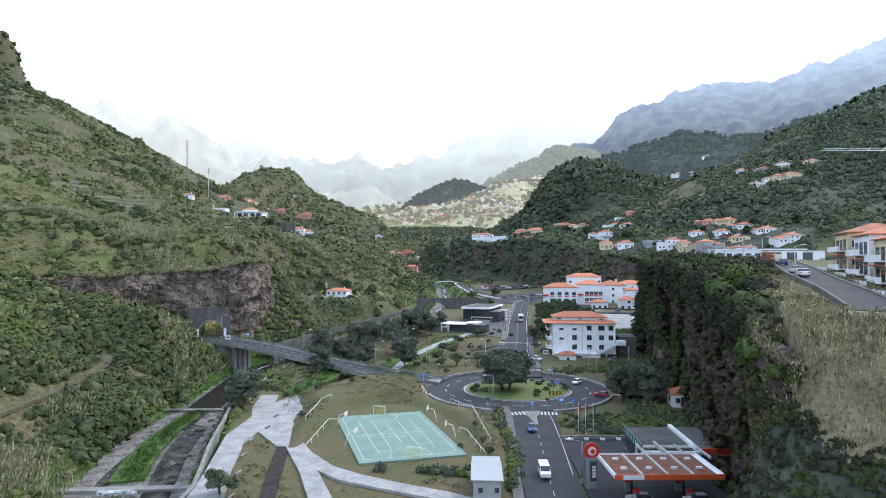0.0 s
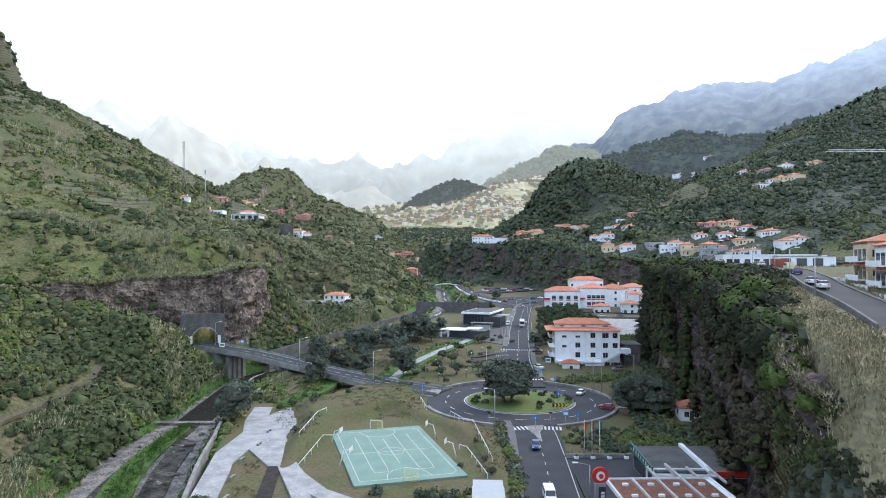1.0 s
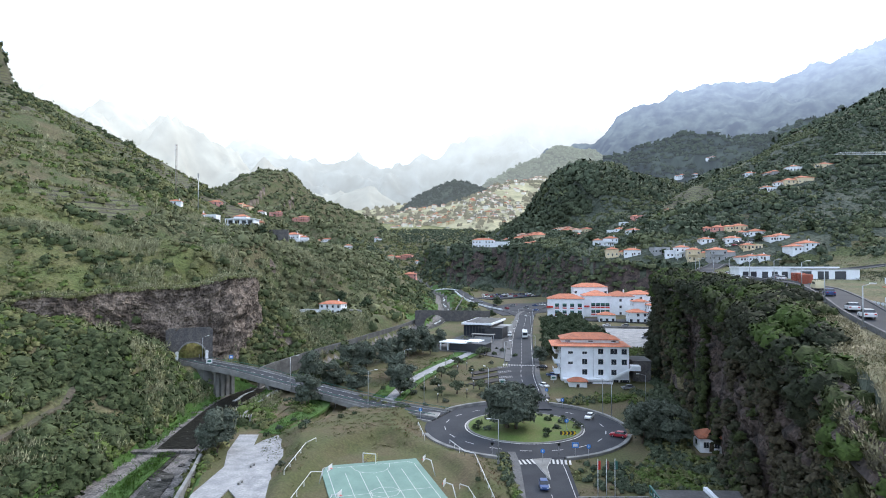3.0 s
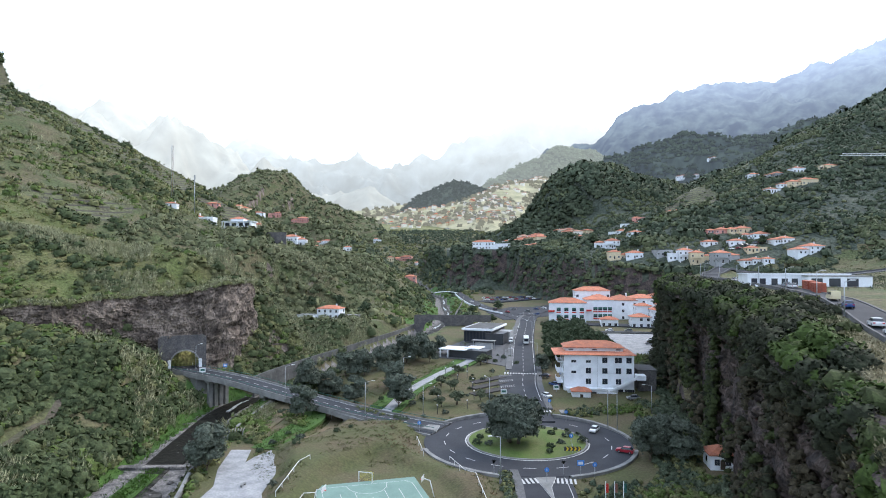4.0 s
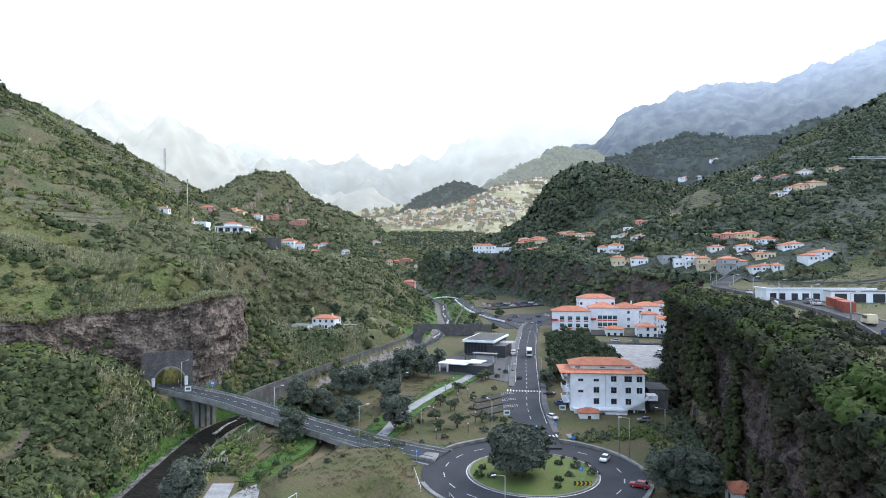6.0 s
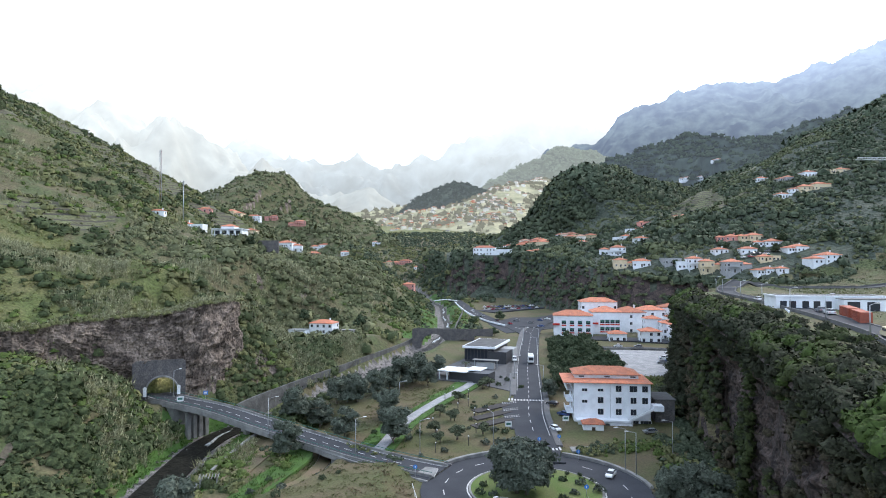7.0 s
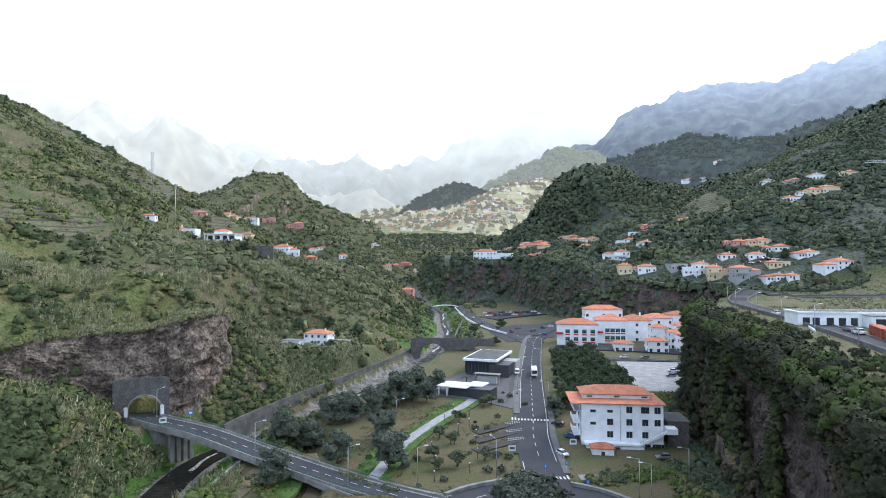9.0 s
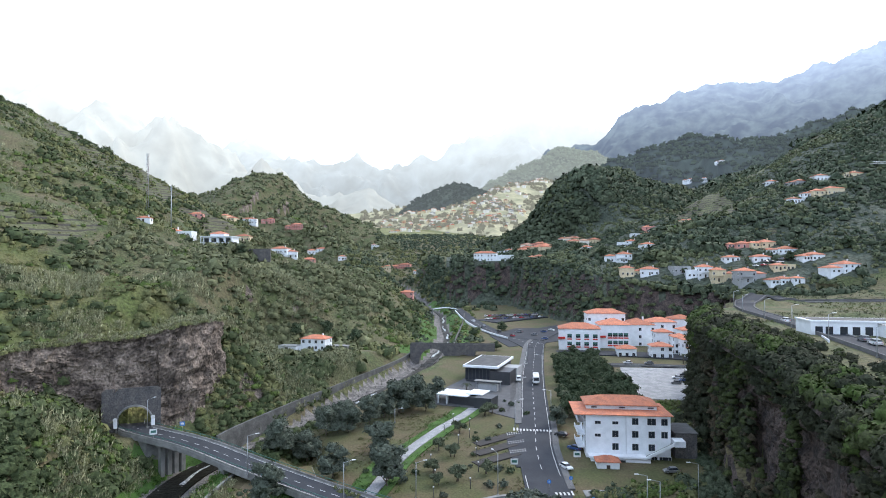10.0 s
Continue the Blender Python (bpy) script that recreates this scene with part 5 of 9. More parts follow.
def townhouses():
    """A row of cream and white terraced houses above the lane, stepping up the hill."""
    for k, (x, y) in enumerate(((90, 127), (86, 115), (81.5, 103), (77, 91.5))):
        z = ground_at(x, y) + 0.4
        t = thing("terraced_house", pose(x, y, z, 0, 0, 68), "cream terraced house with balconies and orange tiled roof", "house", "terraced houses")
        w, d, h = 11.0, 12.0, 7.6
        part("wall", boxed(-w / 2, w / 2, -d / 2, d / 2, -3, h), M_cream if k % 2 == 0 else M_white, t)
        bm = bmesh.new()
        hip(bm, -w / 2, w / 2, -d / 2, d / 2, h + 0.15, 2.0, 0.5)
        part("roof", bm, M_roof, t)
        # the valley side carries the balconies
        for lev in (0.2, 3.9):
            part("balcony", boxed(-w / 2 + 0.4, w / 2 - 0.4, d / 2, d / 2 + 1.6, lev - 0.2, lev), M_white, t, "white balcony slab")
            part("balustrade", boxed(-w / 2 + 0.4, w / 2 - 0.4, d / 2 + 1.5, d / 2 + 1.6, lev, lev + 0.95), M_white, t)
            for u in (-3.2, 0, 3.2):
                part("window", boxed(u - 1.1, u + 1.1, d / 2, d / 2 + 0.06, lev + 0.1, lev + 2.4), M_glass, t)
        part("awning", boxed(-w / 2, w / 2, d / 2, d / 2 + 1.9, 3.0, 3.2), M_roof, t, "tiled awning")
        put_windows(t, "l", w, d, 2, 2, 1.0, 3.7, 1.2, 1.4)
        put_windows(t, "r", w, d, 2, 2, 1.0, 3.7, 1.2, 1.4)
        f = thing("front_wall", pose(x - 9.2, y + 3.6, z - 1.0, 0, 0, 68), "white garden wall with posts beside the lane", "wall", "front walls")
        part("panel", boxed(-5.4, 5.4, -0.12, 0.12, -1.6, 0.7), M_white, f)
        for j in range(5):
            part("post", boxed(-5.4 + j * 2.6, -5.0 + j * 2.6, -0.2, 0.2, -1.6, 1.5), M_white, f, "white gate post")


def west_houses():
    h = house(-60, 353, 16.3, 12.5, 8.0, 5.6, -14, label="white two-storey house with an orange tiled roof among reeds", rise=1.6)
    s = thing("shed", pose(-72, 350, 16.2, 0, 0, -14), "low white flat-roofed shed beside the house", "shed")
    part("wall", boxed(-4.6, 4.6, -3, 3, -3, 2.6), M_white, s)
    part("roof", boxed(-4.8, 4.8, -3.2, 3.2, 2.6, 2.8), M_metal, s)
    part("door", boxed(-1, 0.6, -3.06, -2.95, 0, 2.1), M_dark, s)
    s = thing("shed", pose(-48.5, 354, 16.2, 0, 0, -10), "low grey hut beside the white house", "shed")
    part("wall", boxed(-4.0, 4.0, -2.4, 2.4, -3, 2.0), M_conc, s)
    part("roof", boxed(-4.2, 4.2, -2.6, 2.6, 2.0, 2.2), M_conc, s)
    t = thing("villa", pose(-138.5, 441, 67.2, 0, 0, -4), "white modern villa with long balconies on a stone terrace", "house")
    part("wall", boxed(-9.5, 9.0, -4.5, 6, -5, 7.4), M_white, t)
    for z in (0, 3.4, 7.2):
        part("slab", boxed(-10.5, 10.0, -6.6, 6.5, z - 0.1, z + 0.35), M_white, t, "white projecting floor slab")
    for z in (0.5, 3.9):
        for u in (-7.2, -2.6, 2.4, 6.6):
            part("window", boxed(u - 1.5, u + 1.5, -4.56, -4.4, z, z + 2.4), M_glass, t)
    for u in (-10.1, -4.6, 0.2, 4.6, 9.6):
        part("column", boxed(u - 0.2, u + 0.2, -6.4, -6.0, 0.35, 7.1), M_white, t)
    bm = bmesh.new()
    hip(bm, -6.0, 3.0, -2, 5, 9.3, 1.6, 0.5)
    part("roof", bm, M_roof, t, "orange clay tile roof")
    part("attic", boxed(-6.0, 3.0, -2, 5, 7.5, 9.2), M_white, t)
    w = thing("terrace_wall", pose(-131, 431.5, 64.6, 0, 0, -4), "dark stone terrace wall under the villa", "wall")
    part("panel", boxed(-10, 27, -0.5, 0.5, -6, 2.2), M_basalt, w)


white_block()
hotel()
pavilions()
petrol_station()
long_white()
townhouses()
west_houses()
# ---- cliffs, tunnel, bridges and river ----
def rock_face(name, line, z_low, z_high, back, label, n=220, rows=26, rough=1.3, mat=None):
    """A rough rock face along a line; z_low and z_high run along it, and its top leans back onto the land."""
    L = smooth_line([(a, b) for a, b in line], 1.0)
    s = np.linspace(0, 1, n)
    k = np.concatenate([[0], np.cumsum([(b - a).length for a, b in zip(L, L[1:])])])
    k = k / k[-1]
    X, Y = np.interp(s, k, [p.x for p in L]), np.interp(s, k, [p.y for p in L])
    dx, dy = np.gradient(X), np.gradient(Y)
    q = np.hypot(dx, dy)
    nx, ny = dy / q, -dx / q
    kk = np.concatenate([[0], np.cumsum([math.dist(a, b) for a, b in zip(line, line[1:])])])
    kk = kk / kk[-1]
    lo, hi = np.interp(s, kk, z_low), np.interp(s, kk, z_high)
    hi = hi + fractal(s * 160, s * 0, 12, 4) * (2.2 if back > 5 else 0.5)
    v = np.linspace(0, 1, rows)[:, None]
    Z = lo + (hi - lo) * v
    arcs = np.cumsum(q)[None, :]
    A = arcs + 0 * Z
    big = fractal(A, Z * 0.8 + 50, 14, 3, True)
    steps = np.round(fractal(A + 7 * big, Z * 1.3 + 9, 6, 3) * 5) / 5
    out = big * rough * 0.55 + steps * rough * 1.1 + fractal(A + 31, Z + 70, 2.2, 3, True) * rough * 0.38 - v * 1.0
    PX, PY = X + nx * out, Y + ny * out
    PX = np.vstack([PX, X - nx * back * 0.4, X - nx * back])
    PY = np.vstack([PY, Y - ny * back * 0.4, Y - ny * back])
    Z = np.vstack([Z + fractal(PX[:rows] * 3, PY[:rows] * 3 + Z, 5, 2) * 0.3, hi[None] + (0.1 if back > 5 else -0.5), hi[None] - (0.6 if back > 5 else 2.4)])
    fm = np.zeros((rows + 1, n - 1), int)
    fm[rows - 1:] = 1
    ob = new(name, grid_mesh(name, PX, PY, Z, [mat or M_rock, M_hill if back > 5 else M_rock], fm, False))
    tagged(ob, label, "cliff", kind="structure")
    return X, Y, nx, ny, hi


WEST_FACE = [(-172, 190), (-150, 203), (-127, 213), (-117, 225), (-110, 235), (-101.5, 243), (-99.6, 243.8), (-98.6, 244.2), (-88.4, 248.3), (-87.4, 248.7), (-85, 250), (-79.5, 257), (-76.5, 269), (-81, 284), (-94, 296)]
WEST_LIP = rock_face("cliff_west", WEST_FACE, [28, 28, 27, 24, 18, 13, 12, 18, 18, 5, 5, 5, 3, 5, 12], [31, 32, 33.2, 34.4, 33.6, 34.6, 34.8, 35, 36.8, 37, 37.6, 38.6, 39, 38.5, 33], 14, "brown layered lava cliff above the road tunnel", n=330, rows=48, rough=2.2, mat=M_lava)
rock_face("cliff_east", [(39.4, 64), (38.8, 69), (41.0, 77), (45.7, 88), (54.4, 122), (68.2, 172), (75.2, 206), (81.8, 240), (88.2, 266)], [-2, -2, -2, -1, -0.5, 0, 1, 2, 4],
          [24, 28.2, 29.6, 31, 34.4, 36.9, 37.6, 38, 38], 2.8, "dark basalt cliff below the dry grass plateau", 460, 64, 2.6)


def tunnel():
    t = thing("tunnel_portal", pose(-92.6, 244.2, 8.5, 0, 0, 24), "dark stone road tunnel portal under the lava cliff", "tunnel portal")
    n, r, leg = 28, 4.6, 1.9
    inner, outer = [], []
    for k in range(n + 1):
        a = math.pi * k / n
        c, s = math.cos(a), math.sin(a)
        inner.append((r * c, leg + r * s * 0.95))
        f = min((8.9 if c < 0 else 7.2) / max(abs(c), 1e-6), 9.8 / max(s, 1e-6))
        outer.append((f * c, leg + f * s))
    inner = [(r, -4.0)] + inner + [(-r, -4.0)]
    outer = [(7.2, -4.0)] + outer + [(-8.9, -4.0)]

    def shell(ri, ro, y0, y1, name, mat, label=""):
        bm = bmesh.new()
        rows = [[bm.verts.new((a[0], y0, a[1])), bm.verts.new((b[0], y0, b[1])), bm.verts.new((b[0], y1, b[1])), bm.verts.new((a[0], y1, a[1]))] for a, b in zip(ri, ro)]
        for p, q in zip(rows, rows[1:]):
            for k in range(4):
                bm.faces.new((p[k], p[(k + 1) % 4], q[(k + 1) % 4], q[k]))
        part(name, bm, mat, t, label)
    shell(inner, outer, 0, 7, "wall", M_basalt, "dark basalt stone facing")
    rim = [(x * 1.09, (z - leg) * 1.09 + leg if z > leg else z) for x, z in inner]
    shell(inner, rim, -1.3, 0.3, "arch_rim", M_conc, "pale concrete arch rim")
    lining = [(x * 1.02, (z - leg) * 1.02 + leg if z > leg else z) for x, z in inner]
    shell(inner, lining, 0.3, 13, "lining", material("tunnel_lining", (0.72, 0.73, 0.74), 0.6, 3, 0.15, 0.05), "grey tunnel lining")
    part("carriageway", boxed(-4.6, 4.6, -1, 13, -0.6, 0.06), M_asphalt, t)
    part("end_wall", boxed(-6, 6, 13, 13.3, -1, 9), M_conc, t)
    lamp = material("tunnel_lamp", (0.8, 0.8, 0.8), 0.5, 4, 0.0, 0.0)
    lamp.node_tree.nodes["Principled BSDF"].inputs["Emission Color"].default_value = (1, 0.96, 0.9, 1)
    lamp.node_tree.nodes["Principled BSDF"].inputs["Emission Strength"].default_value = 22.0
    for u in (-1.4, 1.4):
        part("ceiling_lamp", boxed(u - 0.15, u + 0.15, 1.5, 12.5, 5.9, 6.0), lamp, t, "glowing lamp strip under the tunnel vault")
    part("crash_barrier", boxed(2.6, 2.8, 0.5, 12.8, 0.5, 1.1), M_metal, t, "steel crash barrier along the tunnel wall")
    for u in (-5.1, 5.1):
        part("marker_post", boxed(u - 0.5, u + 0.5, -1.8, -1.32, 0.3, 2.6, bevel=0.1), M_white, t, "white marker block beside the mouth")
        bm = bmesh.new()
        rod(bm, (u, -2.0, 2.9), (u, -1.85, 2.9), 0.6, n=16)
        part("round_sign", bm, M_frame, t, "round white traffic sign")


tunnel()


def road_bridge():
    t = thing("road_bridge", IDENT, "concrete road bridge with dark railings over the river", "bridge")
    deck = [p for p in WEST if p.y < 244.5]
    part("deck", strip(deck, 4.7, 0.30, 1.3), M_conc, t, "grey concrete deck")
    part("carriageway", strip(deck, 3.7, 0.36, 0.3), M_asphalt, t, "asphalt carriageway")
    for a, b in zip(deck[1:-2:2], deck[2:-1:2]):
        part("centre_dash", strip([a, b], 0.08, 0.385, 0.02), M_line, t)
    for off in (-3.5, 3.5):
        part("edge_line", dashes(deck, 5.0, 0.01, 0.08, 0.385, off), M_line, t)
    for off in (-4.45, 4.45):
        part("parapet", strip(deck, 0.14, 0.85, 0.6, off=off), M_conc, t, "low concrete parapet")
        part("rail", strip(deck, 0.06, 1.55, 0.12, off=off), M_green_sh, t, "dark green handrail")
        for a, b in zip(deck[::2], deck[1::2]):
            q = b - a
            side = Vector((q.y, -q.x, 0)).normalized()
            p = a + side * off
            part("rail_post", boxed(p.x - 0.05, p.x + 0.05, p.y - 0.05, p.y + 0.05, p.z + 0.6, p.z + 1.5), M_green_sh, t)
    for px, py, zz in ((-78.3, 237.9, 6.6), (-55.6, 224.9, 4.5), (-40.5, 215.6, 3.0)):
        for k in (-3.2, -1.05, 1.05, 3.2):
            m = pose(px, py, 0, 0, 0, -34.5) @ Matrix.Translation((0, k, 0))
            part("pier", boxed(-0.75, 0.75, -0.65, 0.65, -8, zz, m=m), M_conc, t, "square concrete pier")
        part("pier_cap", boxed(-1.0, 1.0, -4.4, 4.4, zz - 1.6, zz - 0.6, m=pose(px, py, 0, 0, 0, -34.5)), M_conc, t)
    part("abutment", boxed(-4, 4, -5, 5, -8, 6.6, m=pose(-85.5, 241.5, 0, 0, 0, -32)), M_conc, t)
    part("abutment", boxed(-3, 3, -4.6, 4.6, -6, 1.2, m=pose(-24, 206, 0, 0, 0, -31)), M_conc, t)


road_bridge()
whole("embankment_west", strip([p for p in WEST if p.x > -30], (4.9, 7), 0.2, 1.3), M_conc, IDENT, "concrete edge of the road that joins the roundabout", "kerb", kind="structure")
whole("road_west", strip([p for p in WEST if p.x > -30], (4.2, 6.4), 0.26, 0.3), M_asphalt, IDENT, "asphalt road joining the roundabout from the bridge", "road", kind="structure")


def arch_bridge():
    t = thing("arch_bridge", pose(-2, 378, 0, 0, 0, -6), "old dark stone arch bridge over the river", "bridge")
    spans = ((-2.2, 7.0), (14.0, 3.9))
    bm = bmesh.new()
    xs = np.linspace(-14, 30, 120)
    top, lows = 15.2, []
    for x in xs:
        z = 3.0
        for c, r in spans:
            if abs(x - c) < r:
                z = max(z, 7.0 + math.sqrt(r * r - (x - c) ** 2) * 0.95)
        lows.append(min(z, 14.2) if z > 3 else (3.0 if x < 20 else 12.6))
    rows = [[bm.verts.new((x, -2.6, lo)), bm.verts.new((x, -2.6, top)), bm.verts.new((x, 2.6, top)), bm.verts.new((x, 2.6, lo))] for x, lo in zip(xs, lows)]
    for a, b in zip(rows, rows[1:]):
        for k in range(4):
            bm.faces.new((a[k], a[(k + 1) % 4], b[(k + 1) % 4], b[k]))
    part("span", bm, M_basalt, t, "dark stone arches")
    for v in (-2.6, 2.3):
        part("parapet", boxed(-14, 30, v, v + 0.3, 15.2, 16.1), M_basalt, t, "low stone parapet")
    part("roadway", boxed(-14, 30, -2.2, 2.2, 15.2, 15.26), M_asphalt, t)


arch_bridge()
f = thing("footbridge", pose(3, 566, 19.2, 0, 0, 0), "pale slim footbridge over the upper river", "bridge")
bm = bmesh.new()
for k in range(12):
    a, b = -11 + 22 * k / 12, -11 + 22 * (k + 1) / 12
    za, zb = 1.4 * (1 - (a / 11) ** 2), 1.4 * (1 - (b / 11) ** 2)
    vs = [bm.verts.new(p) for p in ((a, -1.2, za), (b, -1.2, zb), (b, 1.2, zb), (a, 1.2, za), (a, -1.2, za + 0.5), (b, -1.2, zb + 0.5), (b, 1.2, zb + 0.5), (a, 1.2, za + 0.5))]
    for q in ((0, 1, 2, 3), (4, 5, 6, 7), (0, 1, 5, 4), (2, 3, 7, 6)):
        bm.faces.new([vs[i] for i in q])
bmesh.ops.remove_doubles(bm, verts=bm.verts[:], dist=0.001)
part("deck", bm, M_white, f, "white arched deck")
for u in (-11, 11):
    part("abutment", boxed(u - 0.8, u + 0.8, -1.5, 1.5, -6, 0.6), M_conc, f)

WALL_W = smooth_line([(-69, 248), (-66.5, 256), (-54, 286), (-40, 316), (-21, 362), (-14, 392)])
bm = strip([Vector((p.x, p.y, hits_floor(p.y) + 0.6)) for p in WALL_W], 0.4, 0, 9.0)
whole("river_wall_west", bm, material("stained_concrete", (0.12, 0.12, 0.118), 0.9, 2, 0.3, 0.2, color2=(0.07, 0.07, 0.068), big=0.3), IDENT, "tall grey concrete river wall below the reeds", "wall", kind="structure")
whole("river_wall_upper", strip([Vector((p.x, p.y, hits_floor(p.y) + 0.5)) for p in smooth_line([(7, 402), (10, 440), (14, 480), (18, 540)])], 0.4, 0.6, 7.0), M_basalt, IDENT,
      "dark stone wall of the upper river", "wall", kind="structure")

# water
M_water = material("river_water", (0.014, 0.014, 0.012), 0.5, 1.6, 0.6, 0.6, color2=(0.085, 0.080, 0.072), big=0.35, spec=0.03)
M_foam = material("white_water", (0.55, 0.58, 0.60), 0.6, 3, 0.5, 0.3, color2=(0.12, 0.13, 0.13), big=1.2)
bed = smooth_line(RIVER, 3.0)
wet = [Vector((p.x + (5.4 if p.y < 160 else 1.2) + 1.1 * math.sin(i * 0.16), p.y, p.z + 0.12)) for i, p in enumerate(bed)]
side_water = [Vector((p.x - 4.6 + 0.9 * math.sin(i * 0.23), p.y, p.z + 0.1)) for i, p in enumerate(bed) if 118 < p.y < 160]
whole("water_side_channel", strip(side_water, (0.4, 1.4), 0.1, 0.4), M_water, IDENT, "narrow dark side channel between gravel and grass", "water", kind="structure")
pool = [Vector((p.x + 0.5, p.y, p.z + 0.3)) for p in bed if 178 < p.y < 246]
M_pool = material("still_water", (0.011, 0.011, 0.009), 0.5, 1.2, 0.4, 0.4, color2=(0.022, 0.021, 0.017), big=0.5, spec=0.03)
whole("water_pool", strip(pool, (4.2, 4.6), 0.1, 0.4), M_pool, IDENT, "dark still pool under the road bridge", "water", kind="structure")
whole("water_river", strip(wet, (2.1, 2.6), 0.1, 0.4), M_water, IDENT, "dark shallow river water", "water", kind="structure")
for y0, y1, dx in ((392, 414, -0.6), (420, 446, 0.8), (455, 478, 0.2), (486, 512, -0.4), (524, 556, 0.3), (228, 244, -1.0), (250, 268, 0.6), (300, 318, 0.0)):
    run = [Vector((p.x + dx + 0.5 * math.sin(i * 0.9), p.y, p.z + 0.34)) for i, p in enumerate(wet) if y0 < p.y < y1]
    if len(run) > 2:
        whole("rapids", strip(run, (0.25, 0.7), 0.02, 0.3), M_foam, IDENT, "white rapids between the river stones", "water", kind="structure")
grassbar = [Vector((p.x - 1.0 + 1.2 * math.sin(i * 0.21), p.y, p.z + 0.2)) for i, p in enumerate(bed) if 122 < p.y < 173 or p.y < 114]
whole("river_grass_bar", strip([p for p in grassbar if p.y > 116], (2.4, 3.4), 0.25, 0.6), M_lush, IDENT, "bright green grass bar in the river bed", "grass", kind="structure")
w = thing("weir", pose(-62, 118.5, -6.3, 0, 0, 4), "concrete weir with white water", "weir")
part("sill", boxed(-14, 13, -1.0, 1.0, -2, 0.9), M_conc, w)
part("fall", boxed(-4, 3.5, -1.9, -0.9, -1.5, 0.95, bevel=0.3), M_foam, w, "white falling water")
w = thing("weir", pose(-70.5, 176, -4.7, 0, 0, 2), "low stone sill across the river bed", "weir")
part("sill", boxed(-10, 8, -1.0, 1.0, -2, 0.7), M_stone, w)
rr = random.Random(4)
bm = bmesh.new()
for i in range(900):
    p = bed[rr.randrange(len(bed))]
    if p.y > 420:
        continue
    s = rr.uniform(0.25, 0.9)
    m = Matrix.Translation((p.x + rr.uniform(-8, 8), p.y + rr.uniform(-2, 2), p.z + 0.1)) @ Matrix.Rotation(rr.uniform(0, 6), 4, "Z") @ Matrix.Diagonal((s, s * rr.uniform(0.6, 1), s * 0.6, 1))
    vs = [bm.verts.new(m @ (Vector(v) * rr.uniform(0.8, 1.2))) for v in ((1, 0, 0), (0, 1, 0), (-1, 0, 0), (0, -1, 0), (0, 0, 1), (0, 0, -1))]
    for q in ((0, 1, 4), (1, 2, 4), (2, 3, 4), (3, 0, 4), (1, 0, 5), (2, 1, 5), (3, 2, 5), (0, 3, 5)):
        bm.faces.new([vs[k] for k in q])
whole("river_boulders", bm, M_stone, IDENT, "grey boulders in the river bed", "stones", kind="stuff")
# ---- villages ----
EAST_VILLAGE = [(49, 625, 39.4, 11.5, 'W'), (87, 612, 13.8, 4.8, 'C'), (75, 775, 21.3, 8.6, 'W'), (67, 810, 15.3, 5.6, 'W'), (114, 785, 24.0, 6.2, 'P'), (62, 668, 20.0, 6.5, 'W'), (40, 664, 15.0, 6.0, 'C'), (151, 799, 18.5, 6.5, 'W'), (139, 641, 10.9, 3.6, 'W'), (139, 532, 22.2, 9.5, 'W'), (180, 642, 20.0, 8.7, 'W'), (175, 560, 18.8, 6.9, 'W'), (198, 657, 22.4, 5.2, 'W'), (212, 674, 15.4, 3.9, 'P'), (233, 630, 14.3, 3.6, 'C'), (133, 480, 15.8, 8.4, 'C'), (144, 476, 13.0, 6.5, 'W')]
EAST_VILLAGE += [(163, 470, 12.9, 6.4, 'G'), (172, 460, 17.6, 11.0, 'W'), (183, 449, 15.9, 11.7, 'C'), (193, 434, 17.6, 10.8, 'G'), (204, 422, 13.6, 5.5, 'W'), (213, 420, 7.9, 3.6, 'W'), (212, 488, 17.4, 4.8, 'P'), (226, 484, 18.6, 5.3, 'C'), (212, 459, 11.3, 5.5, 'W'), (231, 468, 20.5, 5.1, 'W'), (236, 443, 15.6, 5.8, 'W'), (241, 421, 21.5, 8.6, 'W'), (216, 438, 14.2, 4.7, 'C'), (197, 469, 10.3, 4.6, 'W')]
WEST_VILLAGE = [(-175, 413, 7.8, 3.8, 'W'), (-171, 448, 20.7, 5.5, 'W'), (-202, 555, 11.4, 4.4, 'P'), (-193, 602, 16.4, 7.7, 'C'), (-287, 944, 32.9, 11.0, 'W'), (-263, 970, 21.0, 9.7, 'P'), (-216, 940, 27.3, 9.4, 'P'), (-168, 559, 18.6, 6.2, 'C'), (-142, 576, 22.9, 6.4, 'W'), (-130, 578, 11.9, 8.3, 'W'), (-162, 850, 29.4, 9.8, 'W'), (-118, 595, 11.4, 3.8, 'P'), (-118, 773, 10.1, 6.3, 'W'), (-122, 1158, 15.5, 9.7, 'W')]
WEST_VILLAGE += [(-61, 951, 31.5, 9.5, 'P'), (-28, 545, 11.2, 9.4, 'P'), (-74, 847, 15.3, 7.0, 'C')]
SCATTERED = [(316, 630, 17.9, 5.7, 'W'), (305, 576, 14.6, 6.5, 'G'), (319, 561, 15.7, 6.9, 'W'), (338, 555, 17.1, 5.0, 'C'), (303, 531, 25.1, 7.7, 'C'), (276, 526, 14.6, 5.3, 'W'), (289, 536, 8.4, 4.2, 'W'), (-61, 806, 12.5, 5.5, 'C'), (-33, 896, 15.5, 5.4, 'W')]
WALLS = {"W": M_white, "C": M_cream, "P": M_pink, "G": M_greywall}
rv = random.Random(21)
